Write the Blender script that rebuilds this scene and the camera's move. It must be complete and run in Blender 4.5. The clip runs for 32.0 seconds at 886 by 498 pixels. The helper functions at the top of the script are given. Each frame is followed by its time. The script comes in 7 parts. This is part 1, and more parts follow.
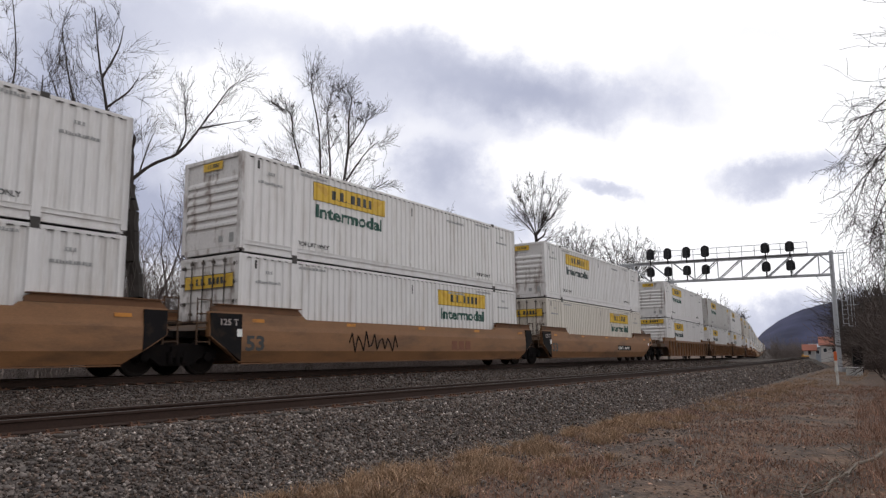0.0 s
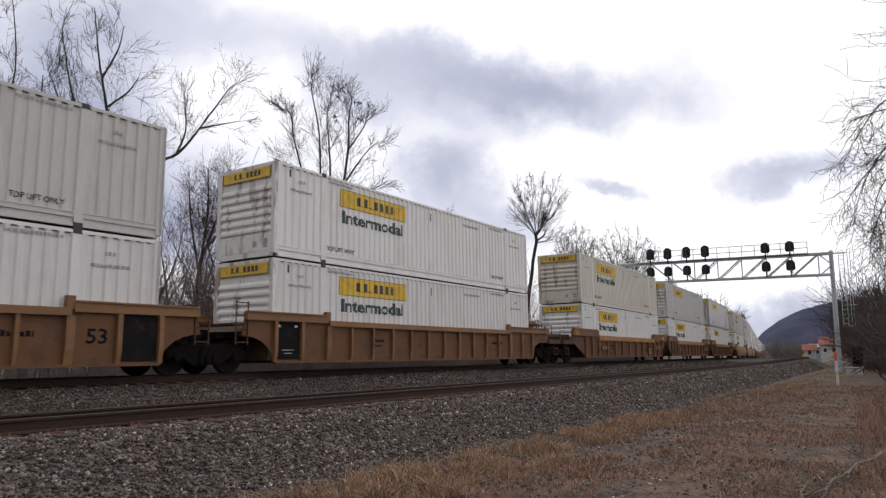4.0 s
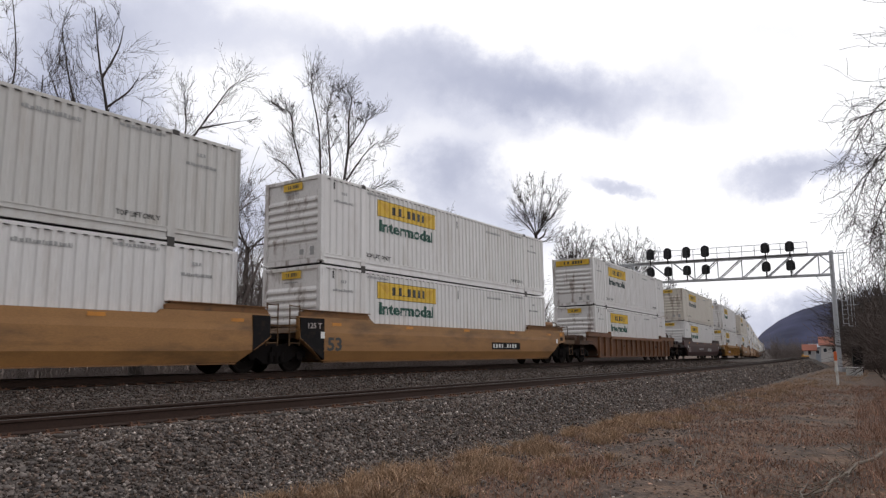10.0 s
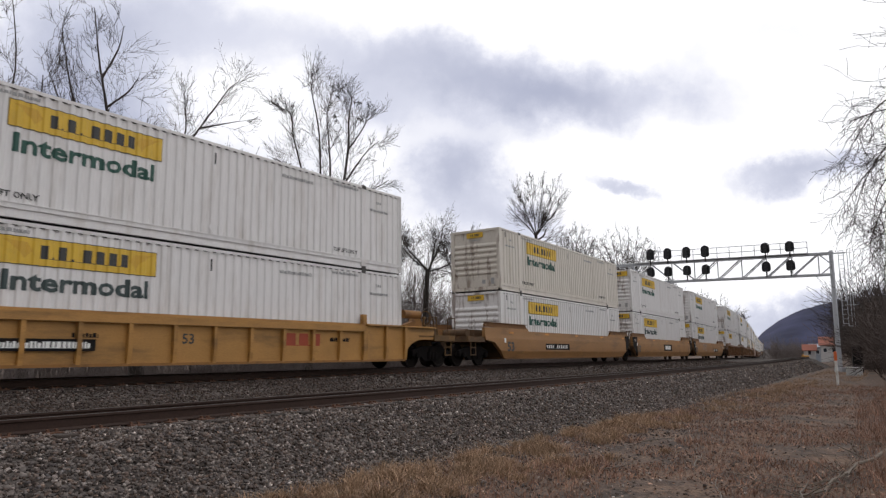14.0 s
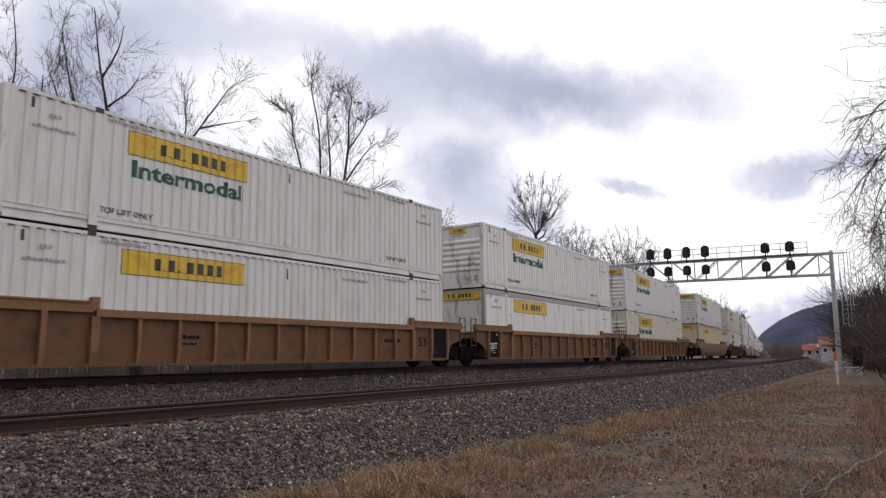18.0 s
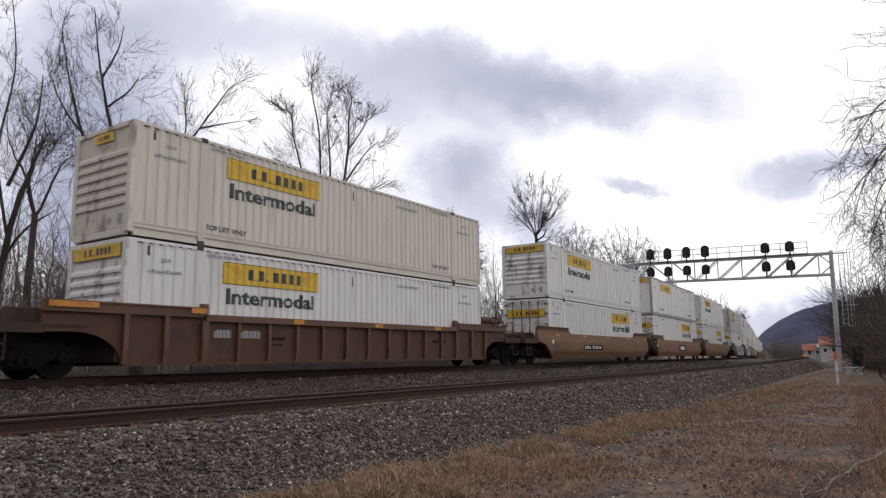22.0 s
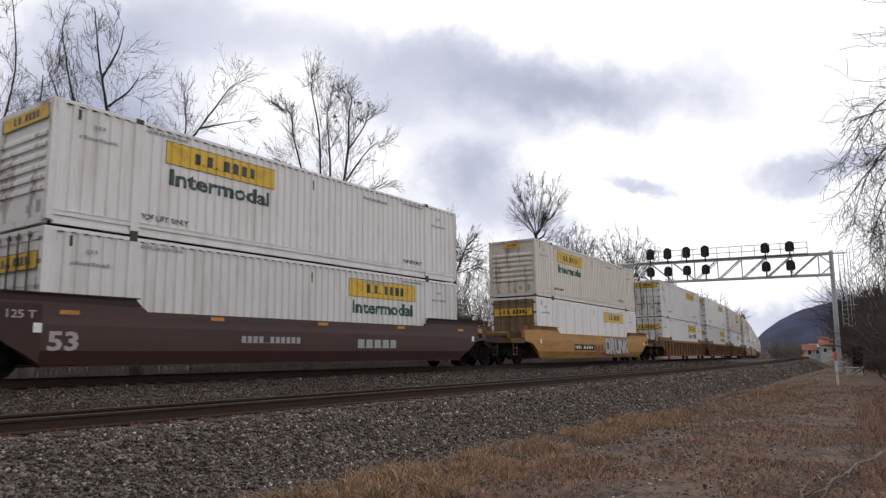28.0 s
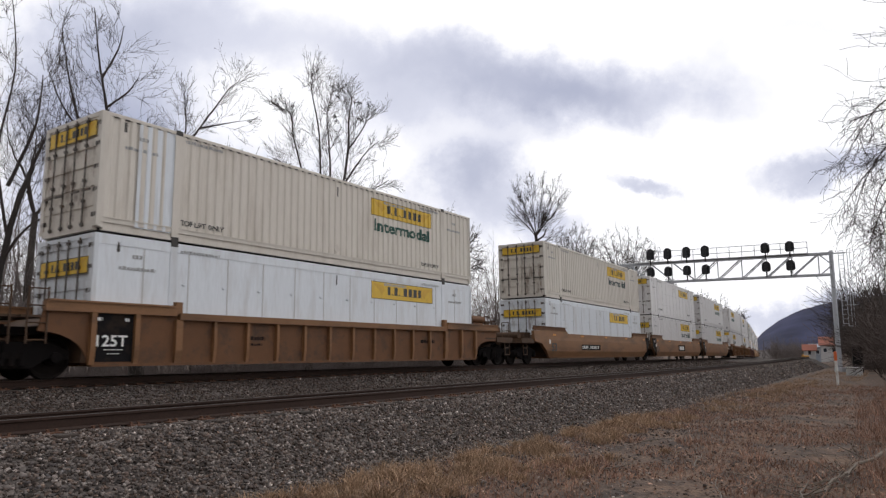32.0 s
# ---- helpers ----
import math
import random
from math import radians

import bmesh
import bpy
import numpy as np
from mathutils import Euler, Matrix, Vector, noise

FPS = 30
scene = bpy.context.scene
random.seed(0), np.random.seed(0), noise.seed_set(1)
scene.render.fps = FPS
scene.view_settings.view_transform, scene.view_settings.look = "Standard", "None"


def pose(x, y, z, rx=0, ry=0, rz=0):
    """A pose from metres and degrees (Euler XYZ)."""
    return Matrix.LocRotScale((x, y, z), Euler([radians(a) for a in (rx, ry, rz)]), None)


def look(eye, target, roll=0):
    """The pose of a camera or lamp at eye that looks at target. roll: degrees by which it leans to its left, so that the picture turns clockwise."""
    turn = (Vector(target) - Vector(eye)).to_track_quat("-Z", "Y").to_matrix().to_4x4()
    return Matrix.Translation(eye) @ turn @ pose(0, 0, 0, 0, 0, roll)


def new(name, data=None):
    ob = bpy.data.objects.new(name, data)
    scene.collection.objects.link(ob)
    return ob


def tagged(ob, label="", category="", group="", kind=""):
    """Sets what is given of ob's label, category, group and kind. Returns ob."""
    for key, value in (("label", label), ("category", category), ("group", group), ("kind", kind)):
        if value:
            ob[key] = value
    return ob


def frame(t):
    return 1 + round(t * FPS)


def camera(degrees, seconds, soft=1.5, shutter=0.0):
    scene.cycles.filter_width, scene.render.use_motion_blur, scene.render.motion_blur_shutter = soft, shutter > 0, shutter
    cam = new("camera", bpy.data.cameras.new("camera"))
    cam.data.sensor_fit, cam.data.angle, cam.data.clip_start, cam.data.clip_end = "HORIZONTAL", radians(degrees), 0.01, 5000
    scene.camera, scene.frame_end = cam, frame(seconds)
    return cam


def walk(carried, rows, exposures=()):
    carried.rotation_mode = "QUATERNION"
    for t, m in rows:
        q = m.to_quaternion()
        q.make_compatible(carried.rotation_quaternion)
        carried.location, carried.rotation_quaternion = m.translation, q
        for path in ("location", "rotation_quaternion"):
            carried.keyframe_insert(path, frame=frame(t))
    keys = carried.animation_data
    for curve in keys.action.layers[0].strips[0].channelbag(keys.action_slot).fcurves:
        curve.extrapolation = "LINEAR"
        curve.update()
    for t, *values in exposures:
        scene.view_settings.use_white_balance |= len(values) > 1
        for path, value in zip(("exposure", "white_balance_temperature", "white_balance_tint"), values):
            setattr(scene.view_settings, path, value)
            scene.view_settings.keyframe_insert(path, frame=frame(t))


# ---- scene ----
cam = camera(65.12, 32.0, soft=1.3, shutter=0.06)
EYE = Vector((0.0, 0.0, 0.663))
YAW, TILT = 0.62243, 0.1423
AIM = EYE + Vector((math.cos(YAW) * math.cos(TILT), math.sin(YAW) * math.cos(TILT), math.sin(TILT)))
walk(cam, [(0.0, look(EYE, AIM)), (32.0, look(EYE, AIM))], exposures=[(0.0, 0.0), (32.0, 0.0)])

# ---- the tracks: plan curve, grade and cant ----
LEN = 16.154
CANT = -0.0176
TRACK_Y = 16.72
SPACING, NEAR_DROP, NEAR_CANT = 7.37, -0.285, -0.030
PART_Y, PART_Z = 1.75, 0.27
_S = np.arange(-900.0, 1100.0, 1.0)
_K = np.interp(_S, [-60, 40, 110, 170, 300], [0.00153, 0.00153, 0.00113, 0.0, 0.0])
_K[_S < -120] = 0.0
_G = np.interp(_S, [-60, 0, 170, 320], [-0.0023, -0.0023, -0.0145, 0.0])
_G[_S < -60] = -0.0023
_i0 = int(np.argmin(np.abs(_S)))


def _sum(a):
    c = np.concatenate([[0.0], np.cumsum((a[1:] + a[:-1]) / 2)])
    return c - c[_i0]


_TH = _sum(_K)
_X, _Y, _Z = _sum(np.cos(_TH)), TRACK_Y + _sum(np.sin(_TH)), _sum(_G)


def on_track(s, off=0.0, z=0.0):
    """World place at arc s of the train's track, off metres to the far side, z above the rails' plane."""
    th = float(np.interp(s, _S, _TH))
    lat = off * math.cos(CANT) - z * math.sin(CANT)
    return Vector((float(np.interp(s, _S, _X)) - math.sin(th) * lat, float(np.interp(s, _S, _Y)) + math.cos(th) * lat,
                   float(np.interp(s, _S, _Z)) + z * math.cos(CANT) + off * math.sin(CANT)))


def parting(s):
    """How far the near track has parted from the other, 0 to 1, towards the curve."""
    t = min(1.0, max(0.0, (s - 48.0) / 60.0))
    return t * t * (3 - 2 * t)


def on_near(s, off=0.0, z=0.0):
    return on_track(s, off - SPACING - PART_Y * parting(s), z + NEAR_DROP + PART_Z * parting(s) + NEAR_CANT * off)


def unit_pose(s):
    """Pose of a car body whose container starts at arc s: x along the track, y to the far side, z up."""
    a, b = on_track(s), on_track(s + LEN)
    x = (b - a).normalized()
    y = (on_track(s + LEN / 2, 1.0) - on_track(s + LEN / 2)).normalized()
    z = x.cross(y).normalized()
    y = z.cross(x)
    return Matrix(((x.x, y.x, z.x, a.x), (x.y, y.y, z.y, a.y), (x.z, y.z, z.z, a.z), (0, 0, 0, 1)))


# ---- daylight: an overcast sky with drifting cloud, brightest ahead where the sun stands behind it ----
SUN_AZ, SUN_EL = radians(-4), radians(48)


def nodes_of(m):
    m.use_nodes = True
    m.node_tree.nodes.clear()
    return m.node_tree.nodes, m.node_tree.links


# grey banks of cloud: bearing and height on the sky (tangents about the aim), half sizes, depth, lean
BANKS = ((-0.06, 0.272, 0.18, 0.045, 0.55, -0.10), (0.150, 0.218, 0.195, 0.048, 0.72, -0.04), (-0.37, 0.335, 0.20, 0.055, 0.42, 0.0),
         (0.000, 0.120, 0.075, 0.042, 0.60, 0.2), (0.49, 0.103, 0.10, 0.026, 0.60, 0.12), (0.225, 0.088, 0.052, 0.014, 0.55, -0.15),
         (-0.52, 0.12, 0.16, 0.11, 0.75, 0.0), (0.06, 0.045, 0.10, 0.05, 0.50, -0.3), (0.50, -0.098, 0.16, 0.030, 0.75, 0.05),
         (-0.22, 0.13, 0.10, 0.06, 0.22, 0.3), (-0.13, 0.20, 0.09, 0.05, 0.35, -0.3), (0.44, 0.30, 0.16, 0.03, 0.18, 0.2), (-0.58, 0.28, 0.14, 0.13, 0.6, 0.0), (-0.40, 0.03, 0.26, 0.06, 0.70, 0.0))


def mathn(nd, ln, op, a, b=None, c=None):
    n = nd.new("ShaderNodeMath")
    n.operation = op
    for i, v in enumerate((a, b, c)):
        if v is None:
            continue
        if isinstance(v, (int, float)):
            n.inputs[i].default_value = v
        else:
            ln.new(v, n.inputs[i])
    return n.outputs[0]


def sky_colour(nd, ln, vector):
    """Colour of the clouded sky in a direction."""
    F, R_ = (AIM - EYE).normalized(), Vector((math.sin(YAW), -math.cos(YAW), 0))
    U = R_.cross(F)

    def along(axis):
        d = nd.new("ShaderNodeVectorMath")
        d.operation = "DOT_PRODUCT"
        d.inputs[1].default_value = axis
        ln.new(vector, d.inputs[0])
        return d.outputs["Value"]

    f = along(F)
    fm = mathn(nd, ln, "MAXIMUM", f, 0.08)
    u, v = mathn(nd, ln, "DIVIDE", along(R_), fm), mathn(nd, ln, "DIVIDE", along(U), fm)
    comb = nd.new("ShaderNodeCombineXYZ")
    ln.new(u, comb.inputs[0])
    ln.new(v, comb.inputs[1])
    warp = nd.new("ShaderNodeTexNoise")
    warp.inputs["Scale"].default_value, warp.inputs["Detail"].default_value, warp.inputs["Roughness"].default_value = 8.0, 9, 0.62
    ln.new(comb.outputs[0], warp.inputs["Vector"])
    wsep = nd.new("ShaderNodeSeparateColor")
    ln.new(warp.outputs["Color"], wsep.inputs[0])
    wu = mathn(nd, ln, "MULTIPLY_ADD", wsep.outputs[0], 0.20, u)
    wu = mathn(nd, ln, "SUBTRACT", wu, 0.10)
    wv = mathn(nd, ln, "MULTIPLY_ADD", wsep.outputs[1], 0.13, v)
    wv = mathn(nd, ln, "SUBTRACT", wv, 0.065)
    total = None
    for cu, cv, ru, rv, depth, lean in BANKS:
        du, dv = mathn(nd, ln, "SUBTRACT", wu, cu), mathn(nd, ln, "SUBTRACT", wv, cv)
        dv = mathn(nd, ln, "MULTIPLY_ADD", du, -lean, dv)
        du, dv = mathn(nd, ln, "DIVIDE", du, ru), mathn(nd, ln, "DIVIDE", dv, rv)
        r2 = mathn(nd, ln, "MULTIPLY_ADD", du, du, mathn(nd, ln, "MULTIPLY", dv, dv))
        g = mathn(nd, ln, "MULTIPLY", mathn(nd, ln, "POWER", 2.718, mathn(nd, ln, "MULTIPLY", r2, -0.9)), depth)
        total = g if total is None else mathn(nd, ln, "ADD", total, g)
    ahead = nd.new("ShaderNodeMapRange")
    ahead.interpolation_type = "SMOOTHSTEP"
    ahead.inputs["From Min"].default_value, ahead.inputs["From Max"].default_value = 0.45, 0.75
    ln.new(f, ahead.inputs["Value"])
    total = mathn(nd, ln, "MULTIPLY", total, ahead.outputs[0])
    wide = nd.new("ShaderNodeTexNoise")
    wide.inputs["Scale"].default_value, wide.inputs["Detail"].default_value = 2.6, 5
    ln.new(vector, wide.inputs["Vector"])
    veil = nd.new("ShaderNodeMapRange")
    veil.inputs["From Min"].default_value, veil.inputs["From Max"].default_value = 0.42, 0.72
    veil.inputs["To Max"].default_value = 0.16
    ln.new(wide.outputs["Fac"], veil.inputs["Value"])
    total = mathn(nd, ln, "ADD", total, veil.outputs[0])
    total = mathn(nd, ln, "MULTIPLY", mathn(nd, ln, "SUBTRACT", total, 0.13), 1.2)
    ramp = nd.new("ShaderNodeValToRGB")
    e = ramp.color_ramp.elements
    e[0].position, e[0].color = 0.0, (1.10, 1.10, 1.13, 1)
    e[1].position, e[1].color = 0.92, (0.45, 0.48, 0.62, 1)
    k = e.new(0.16)
    k.color = (1.02, 1.02, 1.07, 1)
    k = e.new(0.42)
    k.color = (0.73, 0.75, 0.87, 1)
    ln.new(total, ramp.inputs[0])
    # the cloud thickens away from the veiled sun
    sunward = along(Vector((math.cos(SUN_AZ) * math.cos(SUN_EL), math.sin(SUN_AZ) * math.cos(SUN_EL), math.sin(SUN_EL))))
    fall = nd.new("ShaderNodeMapRange")
    fall.interpolation_type = "SMOOTHSTEP"
    fall.inputs["From Min"].default_value, fall.inputs["From Max"].default_value = -0.55, 0.50
    fall.inputs["To Min"].default_value, fall.inputs["To Max"].default_value = SKY_BACK, 1.0
    ln.new(sunward, fall.inputs["Value"])
    sc = nd.new("ShaderNodeVectorMath")
    sc.operation = "SCALE"
    ln.new(ramp.outputs[0], sc.inputs[0])
    ln.new(fall.outputs[0], sc.inputs["Scale"])
    return sc.outputs[0]


SKY_BACK = 0.32
world = bpy.data.worlds.new("overcast_sky")
scene.world = world
nd, ln = nodes_of(world)
tc = nd.new("ShaderNodeTexCoord")
sky = nd.new("ShaderNodeTexSky")
sky.sky_type, sky.sun_disc = "NISHITA", False
sky.sun_elevation, sky.sun_rotation = SUN_EL, math.pi / 2 - SUN_AZ
hint = nd.new("ShaderNodeMix")
hint.data_type = "RGBA"
hint.inputs["Factor"].default_value = 0.94
tint = nd.new("ShaderNodeVectorMath")
tint.operation = "SCALE"
tint.inputs["Scale"].default_value = 0.08
ln.new(sky.outputs[0], tint.inputs[0])
ln.new(tint.outputs[0], hint.inputs["A"])
ln.new(sky_colour(nd, ln, tc.outputs["Generated"]), hint.inputs["B"])
bg = nd.new("ShaderNodeBackground")
ln.new(hint.outputs["Result"], bg.inputs["Color"])
bg.inputs["Strength"].default_value = 1.0
out = nd.new("ShaderNodeOutputWorld")
ln.new(bg.outputs[0], out.inputs["Surface"])

sun = new("sun", bpy.data.lights.new("sun", "SUN"))
sun.data.energy, sun.data.angle, sun.data.color = 0.5, radians(30), (1.0, 0.96, 0.9)
sun.matrix_world = look(Vector((math.cos(SUN_AZ) * math.cos(SUN_EL), math.sin(SUN_AZ) * math.cos(SUN_EL), math.sin(SUN_EL))) * 300, (0, 0, 0))


def cloud_belt():
    """The lower sky as a wide belt of cloud far off, which drifts slowly to the right."""
    m = bpy.data.materials.new("cloud_cover")
    nd, ln = nodes_of(m)
    tc = nd.new("ShaderNodeTexCoord")
    nrm = nd.new("ShaderNodeVectorMath")
    nrm.operation = "NORMALIZE"
    ln.new(tc.outputs["Object"], nrm.inputs[0])
    em = nd.new("ShaderNodeEmission")
    ln.new(sky_colour(nd, ln, nrm.outputs[0]), em.inputs[0])
    out = nd.new("ShaderNodeOutputMaterial")
    ln.new(em.outputs[0], out.inputs[0])
    m.cycles.emission_sampling = "NONE"
    verts, faces, n, els = [], [], 96, [-3, 0, 4, 8, 13, 19, 26, 34, 43]
    for el in els:
        for i in range(n):
            a = 2 * math.pi * i / n
            verts.append((4600 * math.cos(a) * math.cos(radians(el)), 4600 * math.sin(a) * math.cos(radians(el)), 4600 * math.sin(radians(el))))
    for j in range(len(els) - 1):
        for i in range(n):
            faces.append((j * n + i, j * n + (i + 1) % n, (j + 1) * n + (i + 1) % n, (j + 1) * n + i))
    me = bpy.data.meshes.new("cloud_backdrop")
    me.from_pydata(verts, [], faces)
    me.materials.append(m)
    ob = new("backdrop", me)
    ob.location = EYE
    tagged(ob, "bright overcast sky with soft grey-violet cloud banks", "sky", kind="structure")
    return ob


clouds = cloud_belt()


# ---- materials ----
MATS = {}


def material(name, colour, rough=0.7, metal=0.0, vary=0.25, scale=3.0, stretch=(1, 1, 1), dirt=None, dirt_amount=0.0, dirt_scale=0.6,
             bump=0.0, bump_scale=40.0, random_tone=0.0, dirt_from=0.52, dirt_stretch=(1, 1, 1), fine=0.0, fine_scale=60.0, dirt_soft=0.2):
    """Painted, rusty, stony or wooden surface: two scales of tone, dirt with a shape of its own, fine relief."""
    if name in MATS:
        return MATS[name]
    m = bpy.data.materials.new(name)
    nd, ln = nodes_of(m)
    out = nd.new("ShaderNodeOutputMaterial")
    bsdf = nd.new("ShaderNodeBsdfPrincipled")
    ln.new(bsdf.outputs[0], out.inputs[0])
    bsdf.inputs["Roughness"].default_value = rough
    bsdf.inputs["Metallic"].default_value = metal
    tc = nd.new("ShaderNodeTexCoord")
    mp = nd.new("ShaderNodeMapping")
    mp.inputs["Scale"].default_value = stretch
    ln.new(tc.outputs["Object"], mp.inputs[0])
    no = nd.new("ShaderNodeTexNoise")
    no.inputs["Scale"].default_value = scale
    no.inputs["Detail"].default_value = 6
    no.inputs["Roughness"].default_value = 0.6
    info = nd.new("ShaderNodeObjectInfo")
    sh = nd.new("ShaderNodeVectorMath")
    sh.operation = "ADD"
    comb = nd.new("ShaderNodeMath")
    comb.operation = "MULTIPLY"
    ln.new(info.outputs["Random"], comb.inputs[0])
    comb.inputs[1].default_value = 57.0
    ln.new(mp.outputs[0], sh.inputs[0])
    ln.new(comb.outputs[0], sh.inputs[1])
    ln.new(sh.outputs[0], no.inputs["Vector"])
    lo = tuple(c * (1 - vary) for c in colour)
    hi = tuple(min(1.0, c * (1 + vary)) for c in colour)
    mix = nd.new("ShaderNodeMix")
    mix.data_type = "RGBA"
    mix.inputs["A"].default_value = (*lo, 1)
    mix.inputs["B"].default_value = (*hi, 1)
    ln.new(no.outputs["Fac"], mix.inputs["Factor"])
    col = mix.outputs["Result"]
    if fine:
        fn = nd.new("ShaderNodeTexNoise")
        fn.inputs["Scale"].default_value = fine_scale
        fn.inputs["Detail"].default_value = 3
        ln.new(sh.outputs[0], fn.inputs["Vector"])
        rng = nd.new("ShaderNodeMapRange")
        rng.inputs["From Min"].default_value, rng.inputs["From Max"].default_value = 0.3, 0.7
        rng.inputs["To Min"].default_value, rng.inputs["To Max"].default_value = 1 - fine, 1 + fine
        ln.new(fn.outputs["Fac"], rng.inputs["Value"])
        vm = nd.new("ShaderNodeVectorMath")
        vm.operation = "SCALE"
        ln.new(col, vm.inputs[0])
        ln.new(rng.outputs[0], vm.inputs["Scale"])
        col = vm.outputs[0]
    if random_tone:
        rng = nd.new("ShaderNodeMapRange")
        rng.inputs["To Min"].default_value, rng.inputs["To Max"].default_value = 1 - random_tone, 1 + random_tone
        ln.new(info.outputs["Random"], rng.inputs["Value"])
        vm = nd.new("ShaderNodeVectorMath")
        vm.operation = "SCALE"
        ln.new(col, vm.inputs[0])
        ln.new(rng.outputs[0], vm.inputs["Scale"])
        col = vm.outputs[0]
    if dirt:
        mp2 = nd.new("ShaderNodeMapping")
        mp2.inputs["Scale"].default_value = dirt_stretch
        ln.new(sh.outputs[0], mp2.inputs[0])
        n2 = nd.new("ShaderNodeTexNoise")
        n2.inputs["Scale"].default_value = dirt_scale
        n2.inputs["Detail"].default_value = 8
        n2.inputs["Roughness"].default_value = 0.65
        ln.new(mp2.outputs[0], n2.inputs["Vector"])
        r2 = nd.new("ShaderNodeMapRange")
        r2.inputs["From Min"].default_value, r2.inputs["From Max"].default_value = dirt_from, dirt_from + dirt_soft
        r2.inputs["To Max"].default_value = dirt_amount
        ln.new(n2.outputs["Fac"], r2.inputs["Value"])
        m2 = nd.new("ShaderNodeMix")
        m2.data_type = "RGBA"
        m2.inputs["B"].default_value = (*dirt, 1)
        ln.new(col, m2.inputs["A"])
        ln.new(r2.outputs[0], m2.inputs["Factor"])
        col = m2.outputs["Result"]
    ln.new(col, bsdf.inputs["Base Color"])
    if bump:
        nb = nd.new("ShaderNodeTexNoise")
        nb.inputs["Scale"].default_value = bump_scale
        nb.inputs["Detail"].default_value = 4
        ln.new(sh.outputs[0], nb.inputs["Vector"])
        bp = nd.new("ShaderNodeBump")
        bp.inputs["Strength"].default_value = bump
        bp.inputs["Distance"].default_value = 0.02
        ln.new(nb.outputs["Fac"], bp.inputs["Height"])
        ln.new(bp.outputs[0], bsdf.inputs["Normal"])
    MATS[name] = m
    return m


STREAK = (3.0, 3.0, 0.25)
TONES = {"white": (0.69, 0.67, 0.665), "grey": (0.515, 0.50, 0.485), "beige": (0.61, 0.562, 0.50), "cream": (0.64, 0.50, 0.34), "cool": (0.66, 0.69, 0.73), "rusted": (0.20, 0.13, 0.075)}


def paint(tone):
    return material("container_paint_" + tone, TONES[tone], rough=0.5, vary=0.055, scale=1.6, stretch=STREAK, dirt=(0.30, 0.235, 0.175), dirt_amount=0.30,
                    dirt_scale=1.0, dirt_stretch=(0.9, 0.9, 1.6), dirt_from=0.50, bump=0.05, bump_scale=9, random_tone=0.07, fine=0.05, fine_scale=14)


def dirty(tone):
    return material("end_paint_" + tone, TONES[tone], rough=0.6, vary=0.08, scale=1.8, stretch=(1, 1, 0.6), dirt=(0.125, 0.064, 0.034), dirt_amount=0.65,
                    dirt_scale=1.3, dirt_stretch=(1.9, 1.9, 0.7), dirt_from=0.525, dirt_soft=0.10, bump=0.08, bump_scale=14, random_tone=0.06, fine=0.08, fine_scale=22)


M_YELLOW = material("sign_yellow", (0.66, 0.42, 0.035), rough=0.5, vary=0.12, scale=4, dirt=(0.35, 0.22, 0.05), dirt_amount=0.35, dirt_scale=2.2)
M_OCHRE = material("sign_ochre", (0.58, 0.34, 0.03), rough=0.5, vary=0.15, scale=5)
M_INK = material("sign_black", (0.03, 0.03, 0.03), rough=0.5, vary=0.2)
M_GREEN = material("letter_green", (0.010, 0.072, 0.052), rough=0.5, vary=0.2)
M_BLACKGREEN = material("letter_charcoal", (0.035, 0.055, 0.055), rough=0.5, vary=0.3)
M_FAINT = material("faded_stencil", (0.32, 0.32, 0.32), rough=0.6, vary=0.25, scale=12)
M_SEAM = material("panel_seam_grey", (0.46, 0.455, 0.45), rough=0.6, vary=0.15, scale=6)
M_WHITE = material("stencil_white", (0.74, 0.74, 0.72), rough=0.6, vary=0.1, scale=10)
M_RUST = material("rust_orange", (0.26, 0.10, 0.04), rough=0.9, vary=0.4, scale=9)
M_SPRAY = material("spray_pale", (0.42, 0.42, 0.43), rough=0.5, vary=0.25, scale=2.5, dirt=(0.2, 0.2, 0.21), dirt_amount=0.6, dirt_scale=1.6)
M_SPRAYRED = material("spray_orange_red", (0.30, 0.085, 0.045), rough=0.6, vary=0.3, scale=4)
M_CASTING = material("corner_casting_dark", (0.045, 0.040, 0.037), rough=0.7, vary=0.3, scale=8)
M_ROD = material("lock_rod_dark", (0.085, 0.072, 0.062), rough=0.55, metal=0.3, vary=0.3, scale=9, dirt=(0.16, 0.08, 0.04), dirt_amount=0.7, dirt_scale=3)
WELL_TONES = {"tan": (0.205, 0.095, 0.037), "orange": (0.275, 0.133, 0.041), "brown": (0.168, 0.080, 0.036), "rust": (0.170, 0.070, 0.027), "maroon": (0.048, 0.0165, 0.0145), "yellow": (0.375, 0.188, 0.045), "amber": (0.30, 0.138, 0.042), "brick": (0.15, 0.062, 0.038), "umber": (0.112, 0.050, 0.029)}


def well_paint(tone):
    c = WELL_TONES[tone]
    return material("wagon_paint_" + tone, c, rough=0.62, vary=0.24, scale=1.3, stretch=(0.8, 0.8, 1.4), dirt=tuple(0.22 * a + 0.008 for a in c), dirt_amount=0.7,
                    dirt_scale=0.8, dirt_stretch=(0.6, 1, 1.5), dirt_from=0.51, dirt_soft=0.2, bump=0.06, bump_scale=12, random_tone=0.06, fine=0.10, fine_scale=26)


